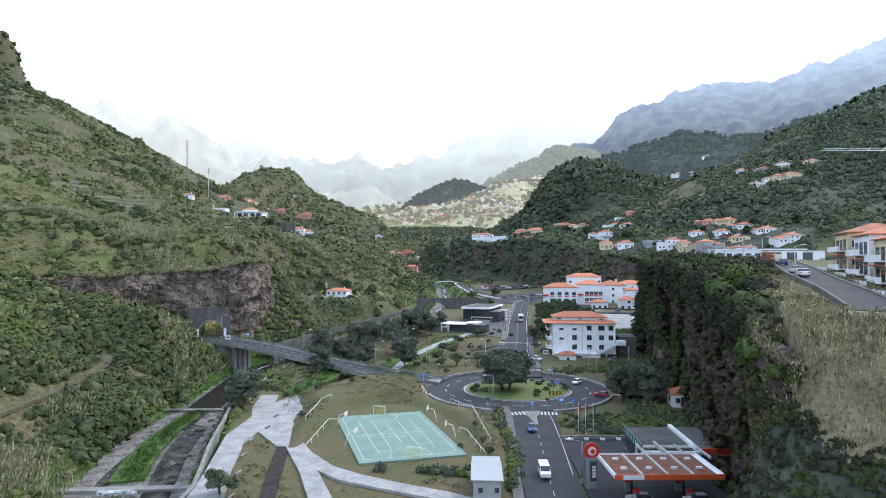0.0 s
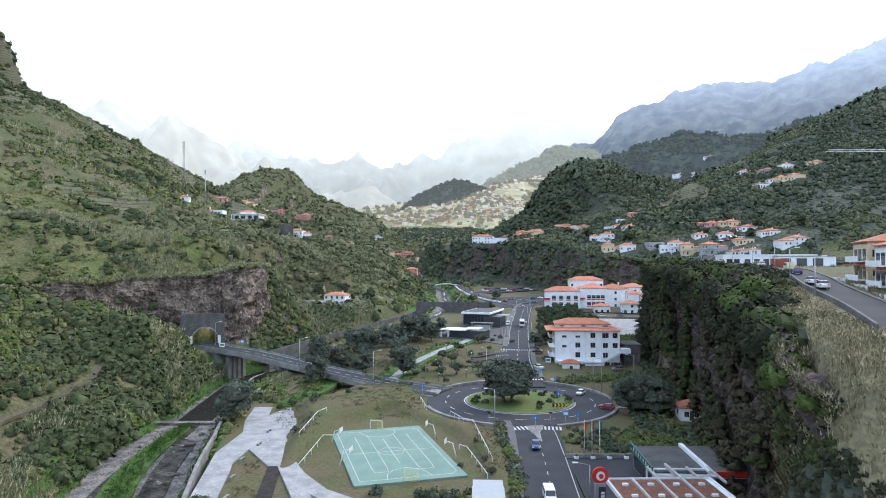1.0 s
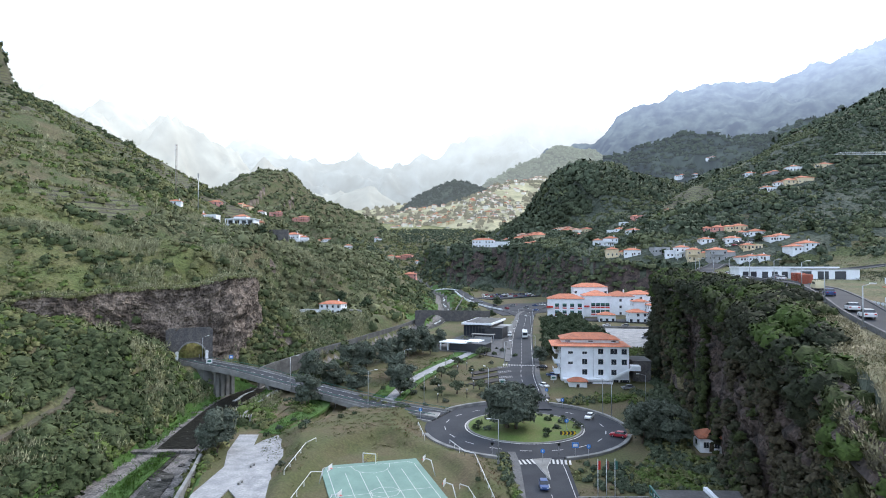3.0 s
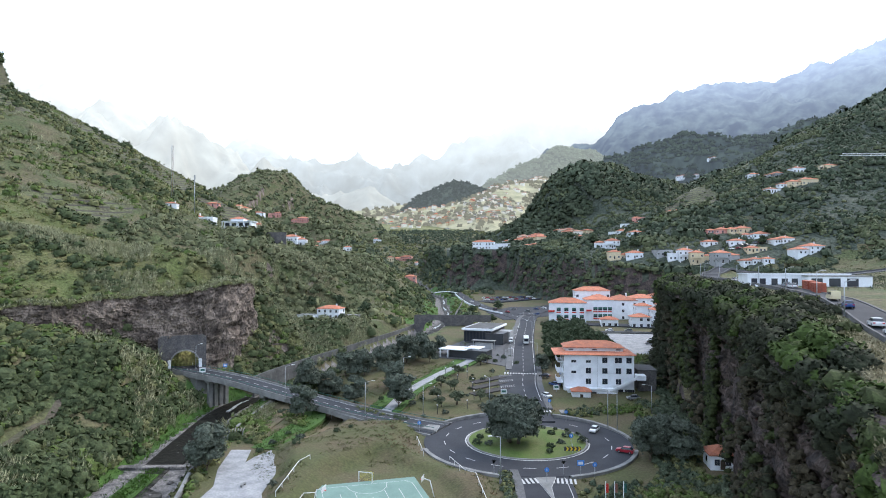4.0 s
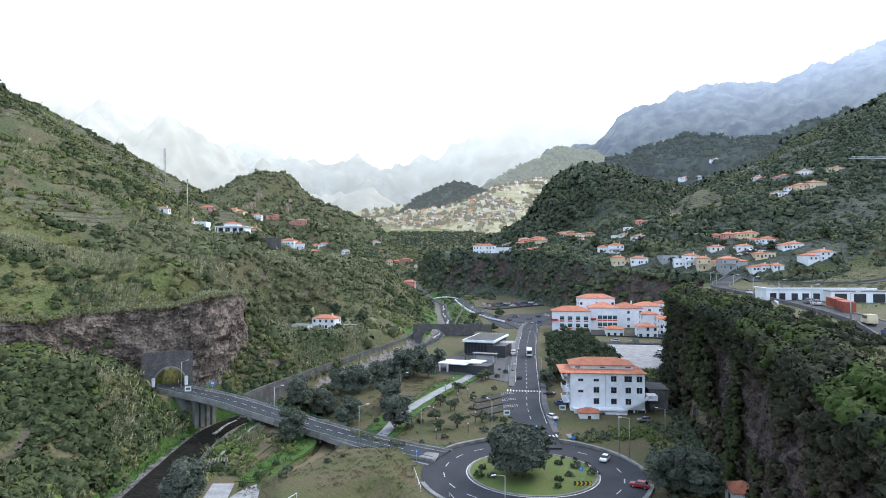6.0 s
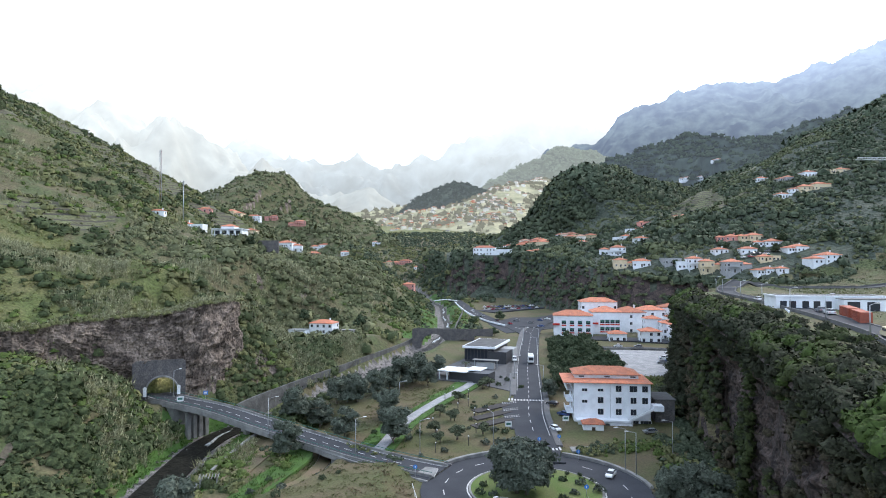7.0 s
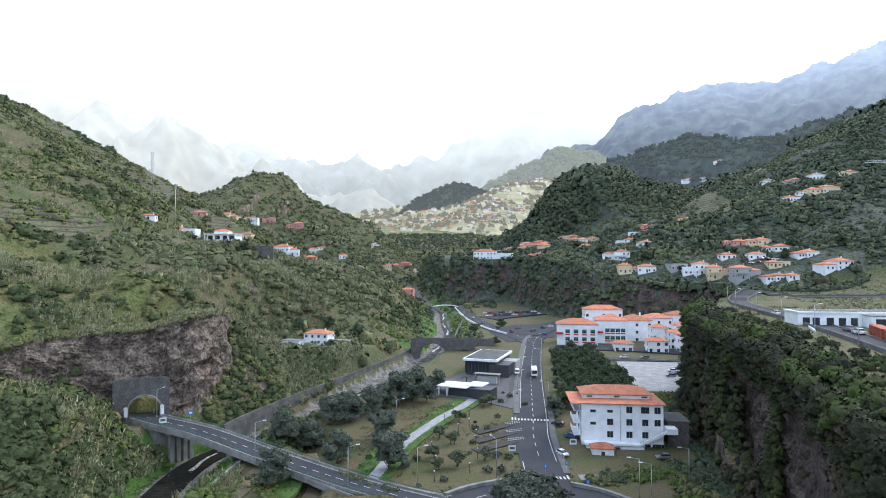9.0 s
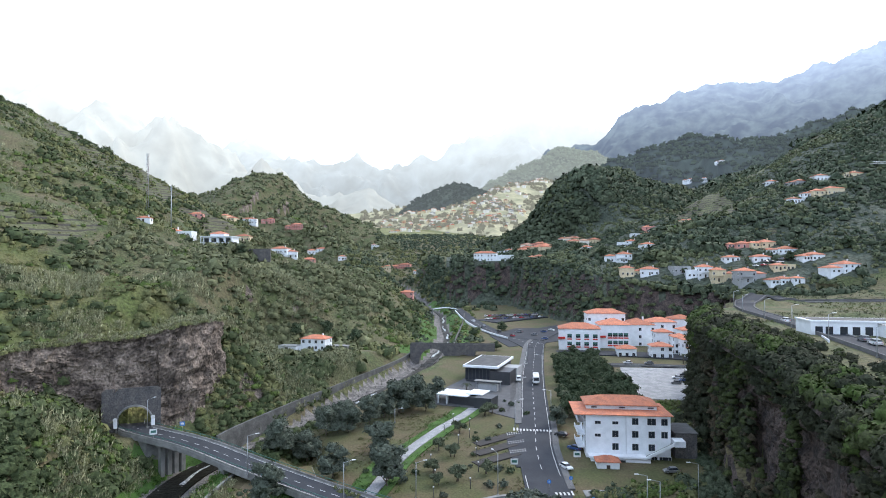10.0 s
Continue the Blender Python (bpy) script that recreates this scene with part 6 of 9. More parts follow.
for group, rows_ in (("village on the shelf", EAST_VILLAGE), ("houses on the west slope", WEST_VILLAGE), ("scattered hill houses", SCATTERED)):
    for hx, hy, hw, hh, tone in rows_:
        depth = min(max(hw * 0.7, 6), 11)
        hy = hy + 1.5
        hz = min(ground_at(hx - hw * 0.4, hy), ground_at(hx + hw * 0.4, hy)) * 0.4 + ground_at(hx, hy + depth / 2) * 0.6 - 0.3
        house(hx, hy + depth / 2, hz, hw * 0.94, depth, max(hh * 0.64, 2.8), rv.uniform(-14, 14), WALLS[tone], group=group, rnd=rv, roof="flat" if tone == "G" and rv.random() < 0.3 else "hip")
for k, (hx, hy, hw) in enumerate(((420, 1180, 17), (455, 1185, 18), (482, 1178, 12), (516, 1190, 15), (438, 1196, 12), (372, 1170, 17))):
    X, Y = np.array([float(hx)]), np.array([float(hy)])
    hz = float((ridge(X, Y, BACK_RIDGE, 0.33, 20) + fractal(X, Y, 130, 7, True) * 26)[0])
    house(hx, hy, hz + 2.5, hw, 9, 4.6, -10 + 5 * k, M_white, group="ridge houses", rnd=rv, deep=5)
# more houses far up the valley, each with its walls and roof
FAR = {}
# the far walls' sunlight is put into this warmer white
M_sunlit_white = material("sunlit_white_render", (0.82, 0.78, 0.70), 0.8, 1, 0.08, 0.0)
# tile colour paled in the base to suggest haze
M_far_roof = material("hazed_tiles", (0.42, 0.25, 0.18), 0.85, 1, 0.2, 0.0)


def far_house(x, y, z, w, d, h, rot, k):
    if k not in FAR:
        bm = bmesh.new()
        hip(bm, -0.5, 0.5, -0.5, 0.5, 1.02, 0.42, 0.06, 0.05)
        FAR[k] = (finish(boxed(-0.5, 0.5, -0.5, 0.5, -1.2, 1.0), "wall", (M_sunlit_white, M_cream, M_sunlit_white)[k]), finish(bm, "roof", (M_far_roof, M_roof, M_conc)[k]))
    t = thing("house", pose(x, y, z, 0, 0, rot), "small pale house with a tiled roof far up the valley", "house", "far village")
    for nm, me in zip(("wall", "roof"), FAR[k]):
        ob = part(nm, me, None, t)
        ob.scale = (w, d, h)


def vale_z(x, y):
    X, Y = np.array([x]), np.array([y])
    z = np.maximum.reduce([ridge(X, Y, line, 0.33, 20) for line in VALE_LINES])
    return float((np.maximum(z, -60) + fractal(X, Y, 240, 7, True) * 26)[0])


far_rows = []
made = 0
while made < 380:
    fy = 1500 + 380 * rv.random() ** 0.8
    fx = rv.uniform(-0.10, 0.13) * fy
    if rv.random() < 0.45:
        fy = 1880 + 900 * rv.random()
        fx = 115 + (fy - 1880) * 0.36 + rv.gauss(0, 1) * 60 + 20
    s = rv.uniform(0.62, 1.1)
    far_rows.append((fx, fy, vale_z(fx, fy), 12 * s, 9 * s, 6.6 * s, rv.uniform(-40, 40), made % 3))
    made += 1
far_rows.sort(key=lambda r: r[1])
for r in far_rows[:190]:
    far_house(*r)
bm = bmesh.new()
for x, y, z, w, d, h, rot, k in far_rows[190:]:
    n0, f0 = len(bm.verts), len(bm.faces)
    box(bm, -0.5, 0.5, -0.5, 0.5, -1.2, 1.0)
    bm.faces.ensure_lookup_table()
    f1 = len(bm.faces)
    hip(bm, -0.5, 0.5, -0.5, 0.5, 1.02, 0.42, 0.06, 0.05)
    bm.verts.ensure_lookup_table()
    bm.faces.ensure_lookup_table()
    for f in bm.faces[f1:]:
        f.material_index = 1
    m = pose(x, y, z, 0, 0, rot) @ Matrix.Diagonal((w, d, h, 1))
    for v in bm.verts[n0:]:
        v.co = m @ v.co
me = finish(bm, "far_houses", M_sunlit_white)
me.materials.append(M_far_roof)
tagged(new("far_houses", me), "tiny pale houses with tiled roofs on the farthest terraces", "houses", kind="stuff")
made = 0
while made < 14:
    fx, fy = rv.uniform(60, 190), rv.uniform(680, 800)
    far_house(fx, fy, ground_at(fx, fy), 11, 9, 5.0, rv.uniform(-40, 40), rv.randrange(2))
    made += 1
# ---- wild growth on the slopes ----
rs = np.random.RandomState(11)


def leaf_template(nq, flat=0.8, size=0.42, seed=0, core=0):
    """A lumpy bush of single leaf clumps, about 1 m in radius, its foot at 0; core: rings of the dense mass inside it."""
    g = np.random.RandomState(seed)
    ph = g.rand(6) * 6.283

    def lump(d):
        return 0.76 + 0.20 * np.sin(d[..., 0] * 3.7 + ph[0]) * np.cos(d[..., 1] * 3.3 + ph[1]) + 0.15 * np.sin(d[..., 1] * 5.9 + d[..., 2] * 4.1 + ph[2]) + 0.08 * np.sin(d[..., 0] * 9.1 + ph[3])
    d = g.normal(size=(nq, 3))
    d[:, 2] = np.abs(d[:, 2]) * 1.1 - 0.15
    d /= np.linalg.norm(d, axis=1)[:, None]
    c = d * (lump(d) * (0.86 + 0.26 * g.rand(nq)))[:, None]
    nrm = d + g.normal(size=(nq, 3)) * 0.55
    nrm /= np.linalg.norm(nrm, axis=1)[:, None]
    t = np.cross(nrm, g.normal(size=(nq, 3)))
    t /= np.linalg.norm(t, axis=1)[:, None]
    b = np.cross(nrm, t)
    s = size * (0.6 + 0.8 * g.rand(nq))[:, None]
    v = np.stack([c - t * s - b * s * 0.7, c + t * s * 0.9 - b * s * 0.8, c + t * s * (g.rand(nq)[:, None] - 0.5) + b * s * 1.2], 1)
    if core:
        rings, seg = core, core * 2 + 2
        P = np.zeros((rings + 1, seg, 3))
        for r in range(rings + 1):
            el = radians(-12 + 102 * r / rings)
            for k in range(seg):
                a = 6.2832 * (k + 0.5 * (r % 2)) / seg
                P[r, k] = (math.cos(a) * math.cos(el), math.sin(a) * math.cos(el), math.sin(el))
        P = P * (lump(P) * 0.93)[..., None]
        tri = []
        for r in range(rings):
            for k in range(seg):
                q = (k + 1) % seg
                tri.append((P[r, k], P[r, q], P[r + 1, k]))
                if r < rings - 1:
                    tri.append((P[r, q], P[r + 1, q], P[r + 1, k]))
        v = np.concatenate([v, np.array(tri)])
    v[:, :, 2] = (v[:, :, 2] + 0.35) * flat
    return v.reshape(-1, 3)


def soft_normals(v, up=0.22, centre=0.25):
    """Normals of a leaf mass that lean outwards and upwards, and the corners turned to suit them."""
    t = v.reshape(-1, 3, 3).copy()
    n = v.reshape(-1, 3, 3) - np.array([0, 0, centre])
    n = n / np.maximum(np.linalg.norm(n, axis=2, keepdims=True), 1e-6)
    g = np.cross(t[:, 1] - t[:, 0], t[:, 2] - t[:, 0])
    g = g / np.maximum(np.linalg.norm(g, axis=1, keepdims=True), 1e-9)
    turn = (g * n.mean(1)).sum(1) < 0
    t[turn] = t[turn][:, ::-1]
    n[turn] = n[turn][:, ::-1]
    g[turn] = -g[turn]
    n = n * 0.85 + g[:, None] * 0.45 + np.array([0, 0, up])
    n = n / np.maximum(np.linalg.norm(n, axis=2, keepdims=True), 1e-6)
    return t.reshape(-1, 3), n.reshape(-1, 3)


def blade_template(n, lean=0.35, width=0.07, seed=0):
    """A tuft of upright blades, 1 m tall, that arch over at their tips."""
    g = np.random.RandomState(seed)
    a = g.rand(n) * 6.283
    r = np.sqrt(g.rand(n)) * 0.55
    base = np.stack([np.cos(a) * r, np.sin(a) * r, np.zeros(n)], 1)
    a2 = a + g.normal(size=n) * 0.9
    tip = base + np.stack([np.cos(a2) * lean * (0.3 + g.rand(n)), np.sin(a2) * lean * (0.3 + g.rand(n)), 0.55 + 0.5 * g.rand(n)], 1)
    mid = base * 0.45 + tip * 0.55 + np.array([0, 0, 0.12])
    side = np.stack([-np.sin(a2), np.cos(a2), np.zeros(n)], 1) * width
    v = np.concatenate([np.stack([base - side * 0.6, base + side * 0.6, mid + side], 1), np.stack([mid - side, mid + side, tip], 1)])
    return v.reshape(-1, 3)


def scatter(name, templates, P, scale, mat, label, category, tall=None):
    """One mesh of many plants: P (n, 3) feet, scale (n,)."""
    P = np.asarray(P, np.float32)
    if len(P) == 0:
        return None
    which = rs.randint(0, len(templates), len(P))
    rot = rs.rand(len(P)) * 6.283
    chunks, lean = [], []
    for k, T in enumerate(templates):
        sel = which == k
        T, TN = soft_normals(T)
        if not sel.any():
            continue
        c, s = np.cos(rot[sel])[:, None], np.sin(rot[sel])[:, None]
        sc = scale[sel][:, None]
        th = sc if tall is None else tall[sel][:, None]
        x = (T[None, :, 0] * c - T[None, :, 1] * s) * sc + P[sel, 0:1]
        y = (T[None, :, 0] * s + T[None, :, 1] * c) * sc + P[sel, 1:2]
        z = T[None, :, 2] * th + P[sel, 2:3]
        chunks.append(np.stack([x, y, z], -1).reshape(-1, 3))
        lean.append(np.stack([TN[None, :, 0] * c - TN[None, :, 1] * s, TN[None, :, 0] * s + TN[None, :, 1] * c, TN[None, :, 2] + 0 * c], -1).reshape(-1, 3))
    co = np.concatenate(chunks).astype(np.float32)
    me = bpy.data.meshes.new(name)
    nq = len(co) // 3
    me.vertices.add(len(co))
    me.vertices.foreach_set("co", co.ravel())
    me.loops.add(len(co))
    me.loops.foreach_set("vertex_index", np.arange(len(co), dtype=np.int32))
    me.polygons.add(nq)
    me.polygons.foreach_set("loop_start", np.arange(0, len(co), 3, dtype=np.int32))
    me.materials.append(mat)
    me.attributes.new("custom_normal", "FLOAT_VECTOR", "POINT").data.foreach_set("vector", np.concatenate(lean).astype(np.float32).ravel())
    me.update(calc_edges=True)
    return tagged(new(name, me), label, category, kind="stuff")


L_dark = leaves("dark_shrub_leaves", (0.050, 0.067, 0.042), (0.068, 0.084, 0.052), island=0.5)
L_olive = leaves("olive_shrub_leaves", (0.135, 0.138, 0.062), (0.100, 0.108, 0.046), island=0.4)
L_bright = leaves("bright_shrub_leaves", (0.068, 0.100, 0.027), (0.086, 0.118, 0.034))
L_bench = leaves("hill_turf_blades", (0.150, 0.162, 0.054), (0.112, 0.132, 0.042))
L_reed = leaves("pale_reed_leaves", (0.31, 0.31, 0.19), (0.22, 0.23, 0.14))
L_dry = leaves("dry_grass_blades", (0.33, 0.29, 0.19), (0.21, 0.20, 0.12))
L_lush = leaves("lush_grass_blades", (0.068, 0.135, 0.026), (0.05, 0.10, 0.02))
L_brown = leaves("brown_grass_leaves", (0.17, 0.115, 0.072), (0.13, 0.10, 0.056))
L_grove2 = leaves("spur_wood_leaves", (0.046, 0.060, 0.036), (0.066, 0.080, 0.048), island=0.5)
L_west = leaves("west_shrub_leaves", (0.046, 0.062, 0.027), (0.062, 0.078, 0.036), island=0.4)
L_east = leaves("east_wood_leaves", (0.098, 0.112, 0.058), (0.070, 0.084, 0.044), island=0.45)
L_grove = leaves("hillside_wood_leaves", (0.098, 0.108, 0.056), (0.124, 0.130, 0.068), island=0.5)
T_cliff = [leaf_template(20, 0.85, 0.20, 40 + k, 2) for k in range(8)]
T_fine = [leaf_template(80, 0.9, 0.115, 60 + k, 3) for k in range(6)]
T_bulk = [leaf_template(200, 0.9, 0.09, 90 + k, 3) for k in range(6)]
T_near = [leaf_template(26, 0.85, 0.21, k, 2) for k in range(10)]
T_mid = [leaf_template(15, 0.95, 0.24, 10 + k, 2) for k in range(10)]
T_far = [leaf_template(8, 1.0, 0.28, 20 + k, 2) for k in range(8)]
T_reed = [blade_template(9, 0.55, 0.09, k) for k in range(6)]
T_cane = [blade_template(26, 0.75, 0.06, 30 + k) for k in range(6)]

ROADS_XY = [[(p.x, p.y, 0) for p in line] for line in (SOUTH[::4], NORTH[::4], WEST[::4], JUNCTION[::4], HILLROAD[::4], PROM[::4], PATH_B[::4], PATH_C[::4], PATH_D[::4])]


def free(x, y, clear=5.5):
    """Away from roads and buildings."""
    ok = np.ones(x.shape, bool)
    for line in ROADS_XY:
        ok &= along(x, y, line)[0] > clear
    ok &= np.hypot(x - 54, y - 239) > 17
    ok &= ~((x > 60) & (x < 155) & (y > 286) & (y < 434))
    ok &= ~((x > 94) & (x < 134) & (y > 206) & (y < 236))
    ok &= np.hypot(x + 138, y - 440) > 12
    ok &= np.hypot(x + 60, y - 354) > 9
    ok &= np.hypot(x + 72, y - 352) > 5
    ok &= np.hypot(x + 93, y - 240) > 11
    return ok


TRACK = [Vector((p.x, p.y, ground_at(p.x, p.y))) for p in smooth_line([(-92, 108), (-94, 122), (-95, 140), (-96, 156), (-97, 172), (-100, 184)])]
whole("dirt_track", strip(TRACK, 1.5, 0.12, 0.8), material("brown_track", (0.105, 0.085, 0.062), 0.95, 1.5, 0.4, 0.4, color2=(0.08, 0.078, 0.045), big=0.3), IDENT, "brown dirt track along the foot of the slope", "track", kind="structure")
HOUSES_XY = np.array([(a[0], a[1] + 5) for a in EAST_VILLAGE + WEST_VILLAGE + SCATTERED], float)


def away(x, y, clear=11.0):
    """Clear of the village houses and the ground just before them."""
    d = np.full(x.shape, 1e9)
    for hx, hy in HOUSES_XY:
        d = np.minimum(d, np.hypot(x - hx, (y - hy + 3) * 0.8))
    return d > clear


def polar(n, a0, a1, r0, r1, power=1.0):
    a = np.radians(a0 + (a1 - a0) * rs.rand(n))
    r = r0 + (r1 - r0) * rs.rand(n) ** power
    return r * np.sin(a), r * np.cos(a) - 20


def grow(prefix, x, y, smin, smax_, templates, where, mix, sink=0.25, dark=None, olive=None, gaps=-0.35, patch=42):
    """Plants on the land in thickets with gaps, sorted into kinds by slow noise. mix: shares of dark, olive, bright, reed."""
    h = height(x, y)
    fl = np.interp(y, FLOOR_Y, FLOOR_Z)
    d_river = along(x, y, RIVER)[0]
    thick = fractal(x + 500, y + 90, patch * 0.45, 3)
    ok = where(x, y, h, fl, d_river) & free(x, y) & (thick + rs.normal(size=len(x)) * 0.12 > gaps)
    x, y, h, thick = x[ok], y[ok], h[ok], thick[ok]
    s = (smin + (smax_ - smin) * rs.rand(len(x)) ** 2.0) * np.clip(1.0 + thick * 0.9, 0.55, 1.5)
    kind = fractal(x, y, patch, 3) * 1.1 + rs.normal(size=len(x)) * 0.16
    order = np.argsort(np.argsort(kind)) / max(len(x), 1)
    edges = np.cumsum(mix) / np.sum(mix)
    names = ("dark", "olive", "bright", "reed")
    for k, (nm, mt) in enumerate(zip(names, (dark or L_dark, olive or L_olive, L_bright, L_reed))):
        sel = (order >= (edges[k - 1] if k else -1)) & (order < edges[k])
        if not sel.any():
            continue
        f = (1.15, 0.9, 0.9, 1.0)[k]
        P = np.stack([x[sel], y[sel], h[sel] - s[sel] * sink], 1)
        if nm == "reed":
            scatter(prefix + "_reeds", T_cane, P, s[sel] * 1.0, mt, "pale grey-green giant reed thicket on the slope", "reeds", s[sel] * 1.5)
        else:
            scatter(prefix + "_shrubs_" + nm, templates, P, s[sel] * f, mt, "%s green wild shrubs covering the slope" % nm, "shrubs")


def on_slope(x, y, h, fl, dr):
    return (along(x, y, [(p.x, p.y, 0) for p in TRACK[::4]])[0] > 2.4) & ((h > fl + 1.0) | (dr < 24) & (x < -30) | (x < -72)) & (dr > np.interp(y, [120, 190], [12.5, 9])) & (inside(x, y, EAST_EDGE) < -8) & ~((x > -42) & (y < 215))


x, y = polar(3200, -47, -14, 50, 340, 0.62)
sel = fractal(x + 300, y, 34, 3) > 0.16
x, y = x[sel], y[sel]
h = height(x, y)
sel = on_slope(x, y, h, np.interp(y, FLOOR_Y, FLOOR_Z), along(x, y, RIVER)[0]) & free(x, y)
scatter("brown_grass", T_reed, np.stack([x, y, h - 0.1], 1)[sel], 0.9 + 0.9 * rs.rand(sel.sum()), L_brown, "brown dying grass patches on the slope", "grass", 0.5 + 0.6 * rs.rand(sel.sum()))
x, y = polar(23000, -47, -8, 50, 345, 0.62)
grow("west_near", x, y, 0.55, 2.7, T_near, lambda x, y, h, fl, dr: on_slope(x, y, h, fl, dr) & ((inside(x, y, WEST_BENCH) < 4) | (rs.rand(len(x)) < 0.3)), (3.4, 3.6, 3.0, 1.3), dark=L_west, gaps=-0.22)


def knoll_wood(x, y):
    """The wooded hill under the villa."""
    return (x > -165) & (x < -40) & (y > 318) & (y < 640)


x, y = polar(15000, -43, -1, 335, 800, 0.7)
grow("west_mid", x, y, 1.2, 3.6, T_mid, lambda x, y, h, fl, dr: (h > fl + 1.5) & (dr > 9) & away(x, y, 7) & ~knoll_wood(x, y), (3.2, 4.6, 1.2, 0.9), dark=L_west, gaps=-0.25)
x, y = polar(11000, -29, -3, 325, 680, 0.8)
grow("knoll", x, y, 1.3, 4.2, T_near, lambda x, y, h, fl, dr: (h > fl + 1.5) & (dr > 9) & away(x, y, 7) & knoll_wood(x, y), (4.4, 3.4, 0.6, 2.6), dark=L_grove, olive=L_east, gaps=-0.5, patch=60)
x, y = polar(9500, -40, 3, 790, 1500, 0.8)
grow("west_far", x, y, 2.4, 6.0, T_far, lambda x, y, h, fl, dr: h > fl + 4, (5.5, 4, 0.3, 0.01), dark=L_grove, olive=L_east, gaps=-0.5, patch=90)


def east_fields(x, y, h):
    """Open terraces on the slope over the village."""
    return (fractal(x + 60, y + 30, 130, 2) > 0.10) & (x > 235) & (y > 500) & (y < 840) & (h > 70)


x, y = polar(16500, 1, 45, 440, 900, 0.75)
grow("east_mid", x, y, 1.3, 4.6, T_mid, lambda x, y, h, fl, dr: ((h > fl + 3) & (inside(x, y, EAST_EDGE) < 0) | (x > 260)) & away(x, y, 7.5) & ~(east_fields(x, y, h) & (rs.rand(len(x)) < 0.8)), (7, 4, 0.01, 0.01), olive=L_east, gaps=-0.6, patch=70)
x, y = polar(8000, 1, 45, 880, 1180, 0.85)
grow("east_far", x, y, 2.8, 7.0, T_far, lambda x, y, h, fl, dr: h > fl + 4, (7, 3, 0.01, 0.01), olive=L_east, gaps=-0.7, patch=110)
n = 900
X, Y = 120 + 190 * rs.rand(n), 415 + 290 * rs.rand(n)
sel = away(X, Y, 6.0) & (inside(X, Y, SHELF_EDGE) > 1) & free(X, Y)
X, Y = X[sel], Y[sel]
scatter("garden_shrubs", T_near, np.stack([X, Y, height(X, Y) - 0.3], 1), 0.7 + 1.7 * rs.rand(len(X)) ** 2, L_grove, "green garden shrubs between the village houses", "shrubs")

x, y = 90 + 340 * rs.rand(5200), 810 + 160 * rs.rand(5200)
d = along(x, y, SPUR)[0]
x, y = x[d < 130], y[d < 130]
grow("spur", x, y, 2.0, 6.4, T_mid, lambda x, y, h, fl, dr: (h > fl + 6) & away(x, y, 9), (7, 3.4, 0.01, 0.01), dark=L_grove2, olive=L_east, gaps=-0.9, patch=80)

# walls of the shelf and the wooded hollow
x, y = polar(16000, -2, 30, 420, 800)
ds = inside(x, y, SHELF_EDGE)
sel = (ds > -20) & (ds < 9)
grow("shelf_wall", x[sel], y[sel], 1.5, 3.8, T_mid, lambda x, y, h, fl, dr: (h > fl + 1) & away(x, y, 9) & ~((abs(x - 49) < 28) & (y > 600) & (h > 56)), (8, 3, 0.01, 0.01), olive=L_east, gaps=-0.6)

# dark shrubs on the bank below the tunnel
x, y = -112 + 36 * rs.rand(2600), 150 + 88 * rs.rand(2600)
grow("tunnel_bank", x, y, 0.7, 2.6, T_near, lambda x, y, h, fl, dr: on_slope(x, y, h, fl, dr) & (dr > 11), (6, 1.0, 1.6, 0.8), dark=L_west, gaps=-0.4, patch=24)

# the east cliff: hanging growth, a fringe along the edge and scrub at its foot
edge = smooth_line([(38.9, 65.5), (38.6, 70), (40.8, 77), (45.5, 88), (54.2, 122), (68, 172), (75, 206), (81.6, 240), (88, 266), (102, 297)], 0.5)
EX, EY = np.array([p.x for p in edge]), np.array([p.y for p in edge])
TX, TY = np.gradient(EX), np.gradient(EY)
q = np.hypot(TX, TY)
NX, NY = -TY / q, TX / q
n = 12500
i = (rs.rand(n) ** 1.25 * (len(edge) - 1)).astype(int)
v = rs.rand(n)
dens = fractal(i * 0.5, v * 30, 7, 3) + 0.10 + (v > 0.8) * 0.2 + (v < 0.12) * 0.2
ok = (dens > 0.14) & ~((EY[i] < 79) & (EX[i] > 42.2) & (v > 0.66 + 0.3 * fractal(i * 0.5, v * 30, 6, 2))) & ~((v < 0.3) & (abs(EY[i] - 164) < 7))
i, v = i[ok], v[ok]
topz = np.interp(EY[i], [63, 74, 88, 122, 172, 206, 240, 300], [27, 28.6, 31, 34, 37, 37.5, 37.5, 38])
out = 1.6 - v * 1.4 + rs.rand(len(i)) * 1.4
P = np.stack([EX[i] + NX[i] * out, EY[i] + NY[i] * out, topz * v - 0.6], 1)
s = (0.45 + 1.35 * rs.rand(len(i)) ** 1.7) * np.interp(EY[i], [80, 130], [0.72, 1.0])
kind = fractal(i * 0.5, v * 24, 16, 2) + rs.normal(size=len(i)) * 0.2
# dark, mossy and edge leaves: the cliff's shade is put into their colour
L_cliff = leaves("shaded_cliff_leaves", (0.024, 0.030, 0.017), (0.036, 0.038, 0.023), island=0.6)
L_moss = leaves("mossy_cliff_leaves", (0.036, 0.047, 0.018), (0.048, 0.060, 0.022))
L_edge = leaves("edge_bush_leaves", (0.040, 0.064, 0.016), (0.050, 0.074, 0.020))
L_rust = leaves("brown_cliff_leaves", (0.066, 0.054, 0.036), (0.050, 0.046, 0.030), island=0.5)
